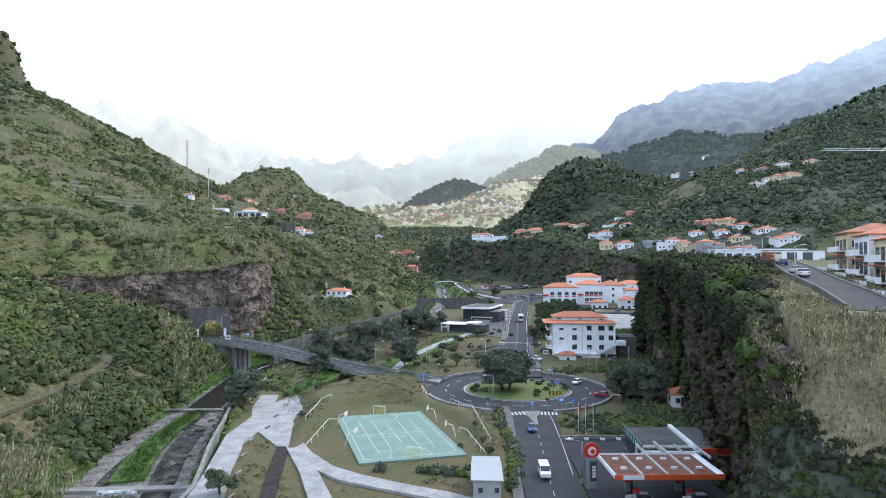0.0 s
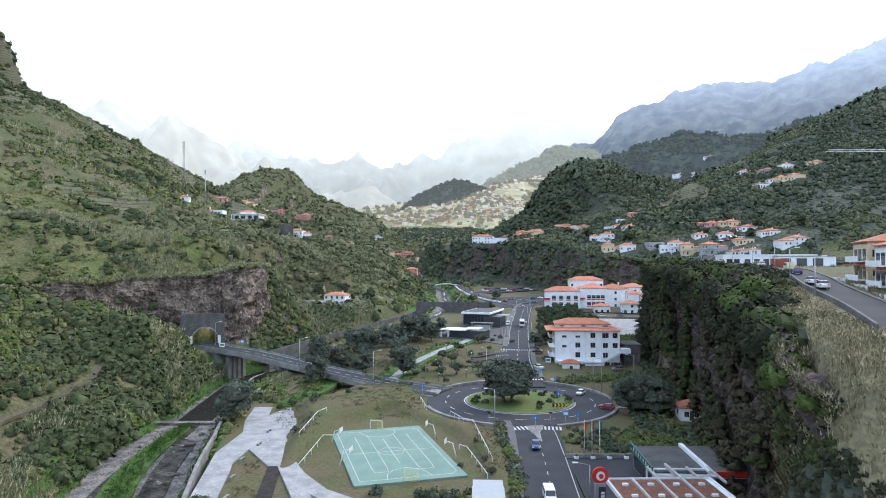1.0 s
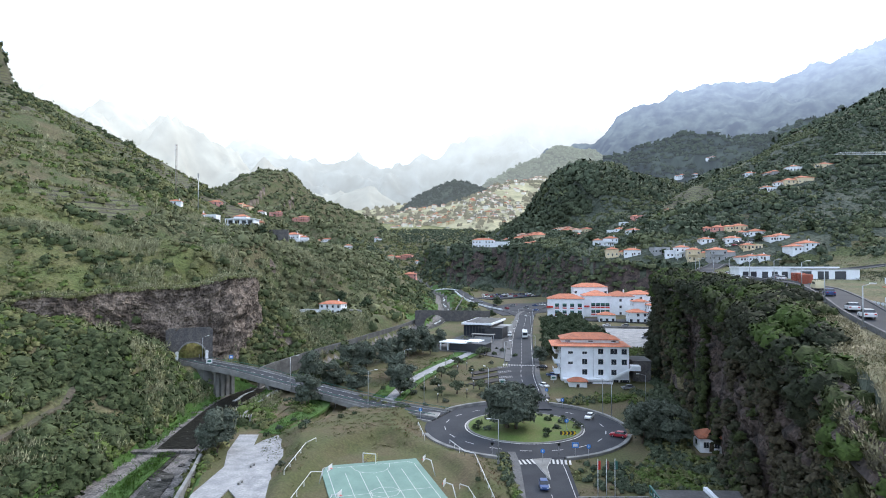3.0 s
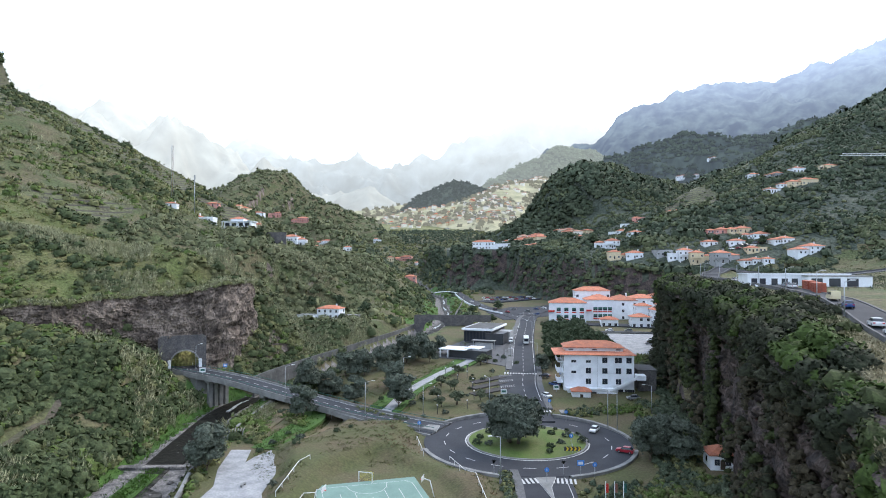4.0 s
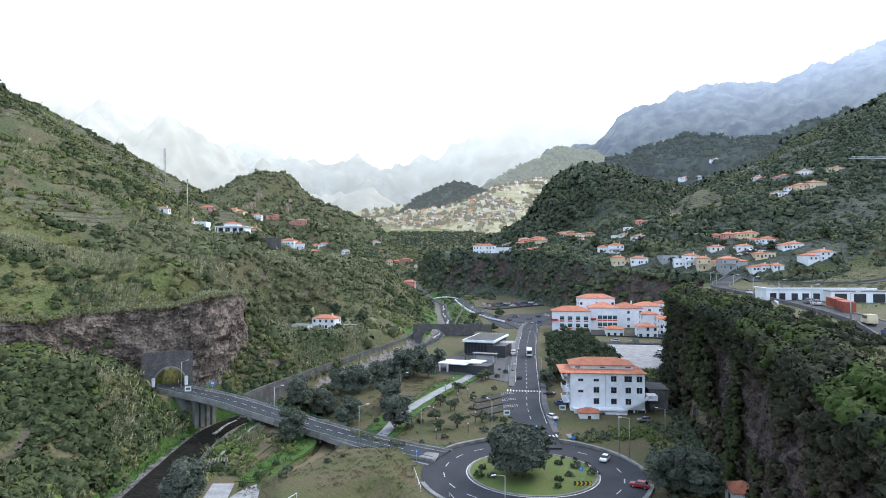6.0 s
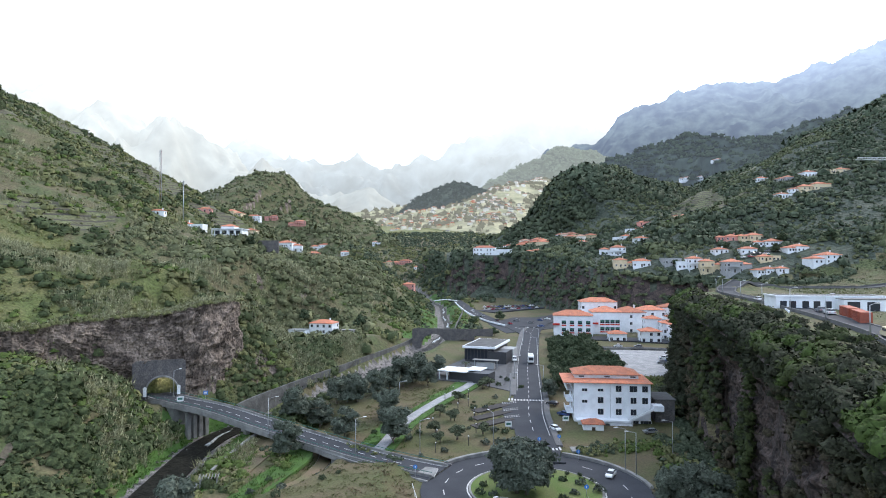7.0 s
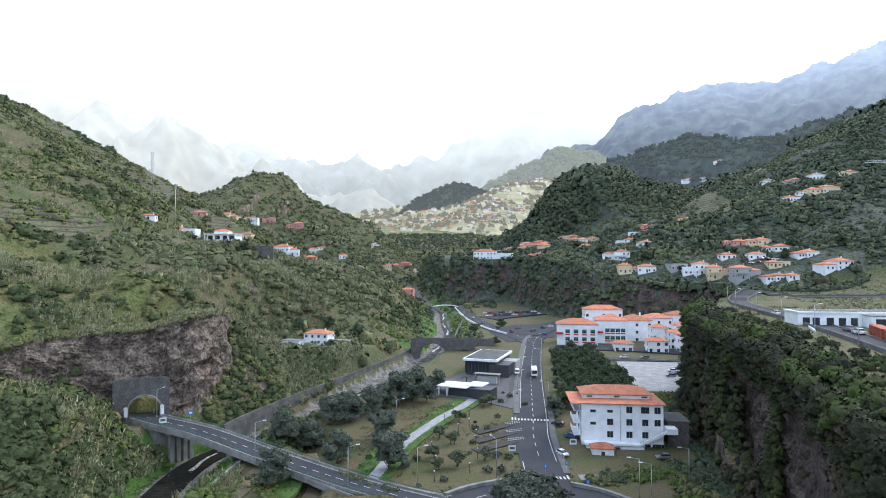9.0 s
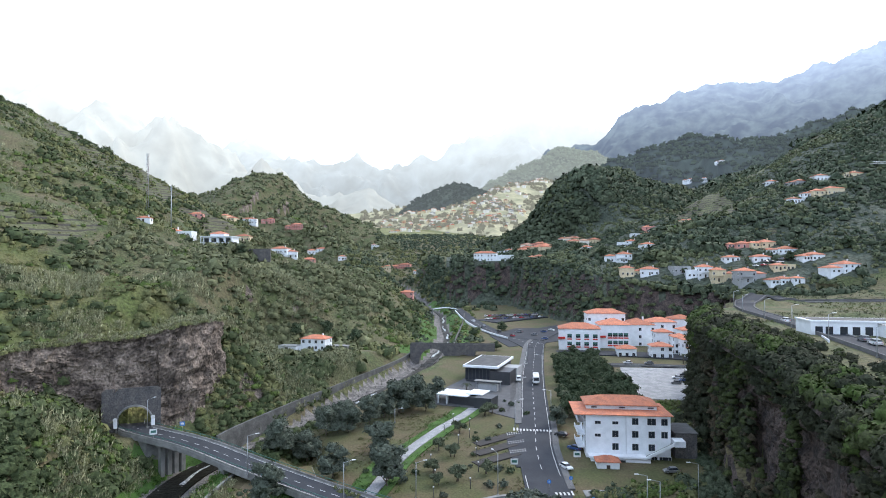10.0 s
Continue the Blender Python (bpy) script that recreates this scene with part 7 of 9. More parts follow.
for nm, mt, sel in (("brown", L_rust, kind < -0.12), ("dark", L_cliff, (kind >= -0.12) & (kind < 0.16)), ("mossy", L_moss, kind >= 0.16)):
    scatter("cliff_shrubs_" + nm, T_cliff, P[sel], s[sel], mt, "%s green shrubs hanging on the dark cliff" % nm, "shrubs")
n = 3600
i = (rs.rand(n) ** 1.2 * (len(edge) - 1)).astype(int)
off = rs.rand(n) ** 1.8 * 7 - 1.6
keep = (EY[i] > 98) & (off < 4.5) | (EY[i] > 122) | (rs.rand(n) < 0.12) & (off < 2) & (EY[i] > 80)
i, off = i[keep], off[keep]
X, Y = EX[i] - NX[i] * off, EY[i] - NY[i] * off
keep = along(X, Y, [(p.x, p.y, 0) for p in HILLROAD[::4]])[0] > 4.5
X, Y = X[keep], Y[keep]
Z = np.maximum(np.minimum(height(X, Y), 41), np.interp(EY[i][keep], [74, 88, 122, 172, 206, 240, 300], [27.6, 30.6, 34, 36.6, 37.2, 37.5, 37.6]) - 0.2)
s = 0.8 + 1.4 * rs.rand(len(X)) + (rs.rand(len(X)) < 0.15) * 1.0
kind = fractal(X, Y, 11, 2) + 0.5 + rs.normal(size=len(X)) * 0.12
for nm, mt, sel in (("dark", L_cliff, kind < 0.5), ("olive", L_moss, (kind >= 0.5) & (kind < 0.66)), ("bright", L_edge, kind >= 0.66)):
    scatter("edge_bushes_" + nm, T_fine, np.stack([X, Y, np.maximum(Z, 26) - 0.5], 1)[sel], s[sel], mt, "%s green bushes along the cliff edge" % nm, "shrubs")
n = 2600
i = (rs.rand(n) * (len(edge) - 1)).astype(int)
off = 2.5 + rs.rand(n) ** 1.4 * 14
X, Y = EX[i] + NX[i] * off, EY[i] + NY[i] * off
ok = (Y > 134) & free(X, Y, 7) & (np.hypot(X - 63.2, Y - 161.5) > 6) & (np.hypot(X - 22, Y - 182) > 29) & ~((X > 36) & (X < 72) & (Y > 221))
X, Y = X[ok], Y[ok]
s = 0.5 + 1.2 * rs.rand(len(X))
kind = fractal(X, Y, 12, 2) + rs.normal(size=len(X)) * 0.15
for nm, mt, sel in (("dark", L_dark, kind < -0.05), ("olive", L_olive, (kind >= -0.05) & (kind < 0.2)), ("bright", L_bright, kind >= 0.2)):
    scatter("foot_shrubs_" + nm, T_near, np.stack([X, Y, height(X, Y) - 0.2], 1)[sel], s[sel], mt, "%s green scrub at the foot of the cliff" % nm, "shrubs")

# dry grass on the plateau, and over its lip
n = 17000
X, Y = 30 + 62 * rs.rand(n), 30 + 150 * rs.rand(n) ** 1.6
ok = ((inside(X, Y, EAST_EDGE) > -1.5) | (Y < 78) & (height(X, Y) > 21.5 + 6 * fractal(X, Y, 11, 3))) & (along(X, Y, [(p.x, p.y, 0) for p in HILLROAD[::4]])[0] > 4.6) & (X < 83) & (Y < 128 + 6 * rs.rand(n))
X, Y = X[ok], Y[ok]
Z = height(X, Y)
dl = inside(X, Y, EAST_EDGE)
Z = np.where((dl > 0.6) & (dl < 4) & (Y > 76), np.maximum(Z, np.interp(Y, [74, 88, 122, 172, 206], [27.8, 30.8, 34.2, 36.8, 37.5])), Z)
g = fractal(X, Y, 14, 3) + rs.normal(size=len(X)) * 0.12
sel = g < 0.24
scatter("dry_grass", T_reed, np.stack([X, Y, Z - 0.1], 1)[sel], 0.7 + 0.6 * rs.rand(sel.sum()), L_dry, "straw-coloured dry grass on the plateau and its steep end", "grass", np.where(Y[sel] < 80, 1.5, 0.75) * (0.6 + 0.7 * rs.rand(sel.sum())))
scatter("green_grass", T_reed, np.stack([X, Y, Z - 0.1], 1)[~sel], 0.5 + 0.5 * rs.rand((~sel).sum()), L_olive, "green weeds on the plateau", "grass", 0.5 + 0.6 * rs.rand((~sel).sum()))
n = 6000
i = (rs.rand(n) * 100).astype(int)
v = 0.4 + 0.6 * rs.rand(n) ** 0.7
topz = np.interp(EY[i], [63, 74, 88, 122], [26.4, 28.6, 31, 34])
P = np.stack([EX[i] + NX[i] * (2.2 - v * 1.2), EY[i] + NY[i] * (2.2 - v * 1.2), topz * v - 0.4], 1)
g = fractal(i * 0.5, v * 26, 7, 3)
sel = (EY[i] < 79) & (v > 0.5 + 0.5 * g + 0.36 * rs.rand(n)) | (g > 0.15) & (v > 0.75)
scatter("hanging_dry_grass", T_reed, P[sel], 0.8 + 0.8 * rs.rand(sel.sum()), L_dry, "dry grass hanging over the cliff lip", "grass", 0.7 + 1.1 * rs.rand(sel.sum()))

# dark scrub on the south side of the nose
n = 15000
X, Y = 26 + 54 * rs.rand(n), 22 + 58 * rs.rand(n)
Z = height(X, Y)
ok = (Z > 1.5) & (Z < 23 + 7 * fractal(X, Y, 11, 3)) & (inside(X, Y, EAST_EDGE) < 0.5)
X, Y, Z = X[ok], Y[ok], Z[ok]
g = fractal(X, Y + Z, 9, 3) + rs.normal(size=len(X)) * 0.12
for nm, mt, sel in (("dark", L_cliff, g < 0.15), ("mossy", L_moss, g >= 0.15)):
    scatter("nose_shrubs_" + nm, T_cliff, np.stack([X, Y, Z - 0.3], 1)[sel], 0.3 + 0.6 * rs.rand(sel.sum()) ** 1.5, mt, "%s green shrubs on the steep end of the plateau" % nm, "shrubs")

# large bushes bulging over the lip of the cliff
n = 800
i = (rs.rand(n) ** 1.1 * (len(edge) - 1)).astype(int)
i = i[(EY[i] > 90) | (rs.rand(n) < 0.35)]
n = len(i)
off = 3.0 * rs.rand(n) - 0.6
tz = np.interp(EY[i], [63, 74, 88, 122, 172, 206, 240, 300], [27, 28.6, 31, 34, 37, 37.5, 37.5, 38])
P = np.stack([EX[i] + NX[i] * off, EY[i] + NY[i] * off, tz - 0.8 - rs.rand(n) ** 1.5 * 6 - 0.5 * np.maximum(off, 0)], 1)
s = 1.1 + 1.5 * rs.rand(n) ** 1.5
g = fractal(EY[i], P[:, 2], 13, 2) + rs.normal(size=n) * 0.16
for nm, mt, sel in (("dark", L_cliff, g < 0.1), ("mossy", L_moss, (g >= 0.1) & (g < 0.34)), ("bright", L_edge, g >= 0.34)):
    scatter("lip_bushes_" + nm, T_bulk, P[sel], s[sel], mt, "large %s green bushes bulging over the cliff lip" % nm, "bushes")

n = 1500
X, Y = 52 + 60 * rs.rand(n), 118 + 150 * rs.rand(n)
d = inside(X, Y, EAST_EDGE)
sel = (d > 1.5) & (d < 16) & (along(X, Y, [(p.x, p.y, 0) for p in HILLROAD[::4]])[0] > 4.6) & free(X, Y, 4.6) & (fractal(X, Y, 14, 3) > -0.25)
X, Y = X[sel], Y[sel]
s = 0.7 + 1.6 * rs.rand(len(X)) ** 1.5
g = fractal(X, Y, 16, 2) + rs.normal(size=len(X)) * 0.15
for nm, mt, k in (("dark", L_cliff, g < 0.05), ("mossy", L_moss, g >= 0.05)):
    scatter("lane_bushes_" + nm, T_fine, np.stack([X, Y, height(X, Y) - 0.3], 1)[k], s[k], mt, "%s green bushes between lane and cliff" % nm, "bushes")

# thick growth down the far corner of the cliff
n = 260
i = (len(edge) * (0.72 + 0.28 * rs.rand(n))).astype(int)
i = np.minimum(i, len(edge) - 1)
v = rs.rand(n)
off = 0.8 + (1 - v) * 5.5 * rs.rand(n)
P = np.stack([EX[i] + NX[i] * off, EY[i] + NY[i] * off, np.maximum(37 * v - 1.5, height(EX[i] + NX[i] * off, EY[i] + NY[i] * off) - 0.5)], 1)
sel = free(P[:, 0], P[:, 1], 3) & (P[:, 0] > 72)
scatter("corner_bushes", T_bulk, P[sel], 1.2 + 1.4 * rs.rand(sel.sum()), L_cliff, "dark green bushes at the far corner of the cliff", "bushes")

# banks of the river and the lush strips of the park
n = 8200
X, Y = -90 + 62 * rs.rand(n), 100 + 150 * rs.rand(n)
dr = along(X, Y, RIVER)[0]
ok = (dr > np.interp(Y, [150, 185], [10.5, 5.5])) & (dr < 16) & (X < -54) | (along(X, Y, [(-44, 174, 0), (-41, 190, 0), (-38, 204, 0)])[0] < 4.4)
ok &= free(X, Y, 3.4)
X, Y = X[ok], Y[ok]
scatter("bank_grass", T_reed, np.stack([X, Y, height(X, Y) - 0.1], 1), 0.6 + 0.7 * rs.rand(len(X)), L_lush, "lush green bank grass by the river", "grass", 0.4 + 0.6 * rs.rand(len(X)))
n = 2600
X, Y = -30 + 40 * rs.rand(n), 205 + 75 * rs.rand(n)
dp = along(X, Y, [(p.x, p.y, 0) for p in PATH_D[::3]])[0]
ok = (dp > 1.9) & (dp < 6.5) & (rs.rand(n) < 0.85)
X, Y = X[ok], Y[ok]
scatter("path_grass", T_reed, np.stack([X, Y, height(X, Y) - 0.05], 1), 0.5 + 0.5 * rs.rand(len(X)), L_lush, "lush green planting beside the path", "grass", 0.35 + 0.5 * rs.rand(len(X)))

# rough tufts in the mown lawns
n = 9000
X, Y = -45 + 80 * rs.rand(n), 92 + 180 * rs.rand(n)
ok = free(X, Y, 4.4) & (along(X, Y, RIVER)[0] > 16) & (np.hypot(X - 22, Y - 182) > 28.5) & (X < 36) & ~((X > -29) & (X < 7) & (Y > 112) & (Y < 159)) & (fractal(X, Y, 10, 3) > -0.05) & ~((X > 14) & (Y < 135)) & ~((abs(X - 7.3) < 4) & (Y < 112))
X, Y = X[ok], Y[ok]
g = fractal(X + 90, Y, 16, 2) + rs.normal(size=len(X)) * 0.15
T_tuft = [blade_template(9, 0.7, 0.14, 200 + k) for k in range(4)]
for nm, mt, sel in (("dry", L_brown, g < -0.25), ("green", L_bright, (g >= -0.25) & (g < 0.1)), ("olive", L_olive, g >= 0.12)):
    scatter("lawn_tufts_" + nm, T_tuft, np.stack([X, Y, height(X, Y) - 0.02], 1)[sel], 0.45 + 0.5 * rs.rand(sel.sum()), mt, "%s grass tufts in the park lawns" % nm, "grass", 0.16 + 0.2 * rs.rand(sel.sum()))

# reeds and rough grass on the hill over the tunnel
n = 9000
X, Y = -215 + 140 * rs.rand(n), 186 + 140 * rs.rand(n)
d = inside(X, Y, WEST_BENCH)
crest = along(X, Y, [(-215, 262, 0), (-170, 258, 0), (-140, 256, 0), (-122, 264, 0)])[0]
lipside = along(X, Y, [(-119, 240, 0), (-104, 250, 0), (-92, 256, 0), (-85, 268, 0), (-90, 282, 0)])[0]
g = fractal(X, Y, 18, 3) + rs.normal(size=n) * 0.1
cane = (d > 3) & ((crest < 7 + 7 * g) | (lipside < 6.5 + 8 * g))
scatter("bench_reeds", T_cane, np.stack([X, Y, height(X, Y) - 0.2], 1)[cane], 1.0 + 0.9 * rs.rand(cane.sum()), L_reed, "pale reeds on the crest and lip of the hill above the tunnel", "reeds", 2.0 + 1.6 * rs.rand(cane.sum()))
turf = (d > 2) & ~cane & (g < 0.25)
scatter("bench_grass", T_reed, np.stack([X, Y, height(X, Y) - 0.1], 1)[turf], 0.8 + 0.9 * rs.rand(turf.sum()), L_bench, "green rough grass on the hill above the tunnel", "grass", 0.4 + 0.5 * rs.rand(turf.sum()))
turf = (d > 2) & ~cane & (g >= 0.25)
scatter("bench_dry_grass", T_reed, np.stack([X, Y, height(X, Y) - 0.1], 1)[turf], 0.8 + 0.9 * rs.rand(turf.sum()), L_brown, "brown dry grass on the hill above the tunnel", "grass", 0.4 + 0.5 * rs.rand(turf.sum()))
# cane thickets along the river and round the white house
for k, (cx, cy, rx, ry, n) in enumerate(((-80, 113, 9, 9, 150), (-90, 150, 5, 9, 60), (-86, 205, 6, 10, 90), (-80, 222, 5, 7, 60), (-97, 212, 6, 6, 50), (-62, 302, 12, 17, 300), (-78, 324, 12, 15, 240), (-44, 324, 9, 13, 160), (-80, 268, 6, 12, 60), (-48, 290, 9, 14, 200), (-86, 352, 10, 12, 150), (-78, 395, 14, 12, 200), (-100, 380, 12, 10, 140), (-70, 440, 10, 16, 160))):
    X, Y = cx + rs.normal(size=n) * rx * 0.6, cy + rs.normal(size=n) * ry * 0.6
    ok = free(X, Y, 3) & (along(X, Y, RIVER)[0] > 9) & (along(X, Y, [(p.x, p.y, 0) for p in TRACK[::4]])[0] > 2.4)
    X, Y = X[ok], Y[ok]
    scatter("cane_thicket", T_cane, np.stack([X, Y, height(X, Y) - 0.3], 1), 1.1 + 0.9 * rs.rand(len(X)), L_reed, "pale grey-green giant cane thicket near the river", "reeds", 2.4 + 1.8 * rs.rand(len(X)))
n = 1800
i = rs.randint(0, len(grassbar), n)
G = np.array([[p.x, p.y, p.z] for p in grassbar])[i]
scatter("river_bar_grass", T_reed, G + np.stack([rs.normal(size=n) * 1.6, rs.rand(n) * 3, np.full(n, 0.25)], 1), 0.5 + 0.5 * rs.rand(n), L_lush, "lush grass tufts on the river bar", "grass", 0.4 + 0.4 * rs.rand(n))

# banks of the upper river
x, y = -45 + 110 * rs.rand(2600), 385 + 260 * rs.rand(2600)
grow("upper_bank", x, y, 0.7, 2.2, T_mid, lambda x, y, h, fl, dr: (dr > 5.5) & (dr < 26) & (x < 34), (2.5, 3, 3, 0.3))

# the field behind the long building
n = 5200
X, Y = 92 + 190 * rs.rand(n), 196 + 236 * rs.rand(n)
ok = (inside(X, Y, EAST_EDGE) > 1) & free(X, Y, 5) & (along(X, Y, [(p.x, p.y, 0) for p in HILLROAD[::4]])[0] > 5)
X, Y = X[ok], Y[ok]
g = fractal(X, Y, 30, 3) + rs.normal(size=len(X)) * 0.15
for nm, mt, sel in (("dark", L_dark, g < 0), ("olive", L_olive, (g >= 0) & (g < 0.3)), ("bright", L_bright, g >= 0.3)):
    scatter("field_weeds_" + nm, T_reed, np.stack([X, Y, height(X, Y) - 0.1], 1)[sel], 0.8 + 1.0 * rs.rand(sel.sum()), mt, "%s green weeds in the field above the cliff" % nm, "weeds", 0.5 + 0.6 * rs.rand(sel.sum()))
# growth on the lip of the lava cliff
n = 1700
u = rs.rand(n)
i = (u * (len(WEST_LIP[0]) - 1)).astype(int)
back = rs.rand(n) ** 1.3 * 13 - 0.8
P = np.stack([WEST_LIP[0][i] - WEST_LIP[2][i] * back, WEST_LIP[1][i] - WEST_LIP[3][i] * back, WEST_LIP[4][i] - 0.5 + 0.0 * back], 1)
sel = rs.rand(n) < 0.62
scatter("lip_reeds", T_reed, P[sel], 0.9 + 0.9 * rs.rand(sel.sum()), L_reed, "pale reeds hanging over the lava cliff", "reeds", 1.2 + 1.6 * rs.rand(sel.sum()))
scatter("lip_shrubs", T_near, P[~sel], 0.6 + 0.9 * rs.rand((~sel).sum()), L_olive, "olive green shrubs above the lava cliff", "shrubs")

# woods on the floor of the upper valley
x, y = -130 + 360 * rs.rand(5600), 560 + 930 * rs.rand(5600)
sel = (along(x, y, RIVER)[0] > 7) & ((inside(x, y, SHELF_EDGE) < 2) & (x < 45) | (y > 960)) & away(x, y, 12)
x, y = x[sel], y[sel]
h = height(x, y)
g = fractal(x, y, 60, 3) + rs.normal(size=len(x)) * 0.2
for nm, mt, k in (("dark", L_dark, g < 0.12), ("olive", L_olive, g >= 0.12)):
    scatter("valley_woods_" + nm, T_mid, np.stack([x, y, h - 0.5], 1)[k], 1.6 + 3.0 * rs.rand(k.sum()), mt, "%s green trees on the upper valley floor" % nm, "trees")
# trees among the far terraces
# warm haze is put into these leaves as emission
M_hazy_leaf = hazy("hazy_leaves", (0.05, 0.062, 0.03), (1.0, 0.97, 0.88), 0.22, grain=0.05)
n = 2600
fy = 1450 + 1500 * rs.rand(n) ** 0.9
fx = fy * (-0.13 + 0.36 * rs.rand(n))
keep = fractal(fx, fy, 120, 3) > -0.12
fx, fy = fx[keep], fy[keep]
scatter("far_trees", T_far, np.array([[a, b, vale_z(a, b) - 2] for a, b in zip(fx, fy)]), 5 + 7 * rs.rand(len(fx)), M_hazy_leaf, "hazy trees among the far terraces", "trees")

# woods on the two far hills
# the leaves glow a little to carry the haze before both hills
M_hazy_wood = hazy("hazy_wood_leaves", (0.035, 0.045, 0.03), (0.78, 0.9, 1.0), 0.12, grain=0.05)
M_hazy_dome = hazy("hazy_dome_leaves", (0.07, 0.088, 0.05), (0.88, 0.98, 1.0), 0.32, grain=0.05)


def on_mesh(ob, n, lo):
    """Random corners of a sheet, above a height."""
    co = np.empty(len(ob.data.vertices) * 3, np.float32)
    ob.data.vertices.foreach_get("co", co)
    co = co.reshape(-1, 3)
    co = co[co[:, 2] > lo]
    return co[rs.randint(0, len(co), n)] + rs.normal(size=(n, 3)) * (3, 3, 0.5)


# blue haze painted onto the ridge trees as emission
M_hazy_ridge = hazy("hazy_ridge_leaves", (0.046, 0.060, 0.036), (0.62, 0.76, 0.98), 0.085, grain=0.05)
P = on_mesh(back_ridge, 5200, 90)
scatter("ridge_trees", T_far, P, 4 + 5 * rs.rand(len(P)), M_hazy_ridge, "trees on the wooded ridge with bluish haze painted in", "trees")
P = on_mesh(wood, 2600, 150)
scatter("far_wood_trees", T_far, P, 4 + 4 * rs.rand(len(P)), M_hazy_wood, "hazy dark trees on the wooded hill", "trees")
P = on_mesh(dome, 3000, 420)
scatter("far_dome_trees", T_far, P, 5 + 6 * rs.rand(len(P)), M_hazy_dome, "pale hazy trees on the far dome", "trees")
# ---- trees and planting ----
M_bark = material("tree_bark", (0.13, 0.105, 0.08), 0.95, 6, 0.3, 0.4)
L_tree = leaves("dark_tree_leaves", (0.072, 0.088, 0.068), (0.096, 0.112, 0.086), big=0.3)
L_sage = leaves("sage_tree_leaves", (0.085, 0.10, 0.062), (0.065, 0.078, 0.047), big=0.3)
L_wood = leaves("wood_tree_leaves", (0.044, 0.062, 0.034), (0.062, 0.080, 0.044), big=0.3)


def quads_mesh(name, v, mat, lean=None):
    """A mesh of single leaves; lean: their normals, if they are made already."""
    if lean is None:
        v, lean = soft_normals(v)
    me = bpy.data.meshes.new(name)
    me.from_pydata(v.tolist(), [], [tuple(range(k, k + 3)) for k in range(0, len(v), 3)])
    me.materials.append(mat)
    me.attributes.new("custom_normal", "FLOAT_VECTOR", "POINT").data.foreach_set("vector", np.asarray(lean, np.float32).ravel())
    me.update(calc_edges=True)
    return me


def tree(m, height_, spread, leafmat, label, category="tree", group="", seed=0, trunk=0.28, lumps=9, stems=1, density=60, low=0.32):
    """A tapered trunk with limbs and a crown of many leaf clumps."""
    g = random.Random(seed)
    t = thing("tree", m, label, category, group)
    crown, lean = [], []
    bm = bmesh.new()
    for s in range(stems):
        base = Vector((g.uniform(-1, 1) * 0.25 * spread * (stems > 1), g.uniform(-1, 1) * 0.15 * spread * (stems > 1), -0.4))
        fork = base + Vector((g.uniform(-0.3, 0.3), g.uniform(-0.3, 0.3), height_ * low + 0.4))
        rod(bm, base, fork, trunk, trunk * 0.7, 8)
        for k in range(4):
            a = 6.283 * (k + g.random()) / 4
            tip = fork + Vector((math.cos(a) * spread * 0.55, math.sin(a) * spread * 0.55, height_ * g.uniform(0.2, 0.36)))
            rod(bm, fork, tip, trunk * 0.5, trunk * 0.16, 6)
    part("trunk", bm, M_bark, t, "grey-brown trunk with spreading limbs")
    for k in range(lumps):
        a = 6.283 * k / lumps * 2.4 + g.random()
        r = spread * (0.0 if k == 0 else g.uniform(0.35, 0.68))
        z = height_ * (0.72 if k == 0 else g.uniform(low + 0.05, 0.74))
        sc = spread * g.uniform(0.42, 0.56)
        v, n = soft_normals(leaf_template(int(density * 2.6), 0.95, 0.11, seed * 31 + k, 3) * sc, 0.4, 0.3 * sc)
        v = v + np.array([math.cos(a) * r, math.sin(a) * r, z - sc * 0.35])
        v[:, 2] = np.minimum(v[:, 2], height_)
        crown.append(v)
        lean.append(n)
    part("crown", quads_mesh("crown", np.concatenate(crown), leafmat, np.concatenate(lean)), None, t, "uneven leafy crown")
    return t


def on_ground(x, y, extra=0.0):
    return pose(x, y, ground_at(x, y) + extra, 0, 0, (x * 37 + y * 11) % 360)


tree(pose(18.3, 178, Z_RING + 0.6), 11.5, 7.4, L_tree, "large dark green spreading tree on the roundabout island", seed=1, trunk=0.5, lumps=24, stems=3, density=190, low=0.22)
ROUND = [(-41.0, 205), (-28.1, 220.4), (-13.1, 214.5), (-16.9, 235), (-46.3, 235.5), (-39.5, 241), (-35.4, 250.4), (-28.9, 253), (-23.3, 261.2), (-19.1, 268.1), (-14.5, 274), (-9.7, 283.4), (-5.2, 275), (-1.8, 292),
         (-52.3, 160.5), (49.0, 168), (53.2, 171), (56.6, 166.5), (38.6, 258.5), (-32, 257), (-11, 279)]
proto = None
for k, (x, y) in enumerate(ROUND):
    hgt = (11.2, 10.2, 12.0)[k % 3]
    if k < 4:
        p = tree(on_ground(x, y), hgt, hgt * 0.40, L_tree, "dark green round-crowned tree beside the river park", group="park trees", seed=20 + k, trunk=0.26, lumps=18, density=76, low=0.10)
        proto = (proto or []) + [p]
    else:
        c = copy_thing(proto[k % 4], on_ground(x, y))
        f = 0.62 if (x, y) == (38.6, 258.5) else 0.86 + 0.05 * (k % 6)
        c.scale = (f, f, f)
OLIVES = [(6.1, 252.7), (-0.2, 238), (3.9, 233.3), (-2, 222), (4.6, 217.2), (-0.5, 215), (12.9, 222), (15.3, 269.6), (17.5, 272), (-36.5, 101)]
op = []
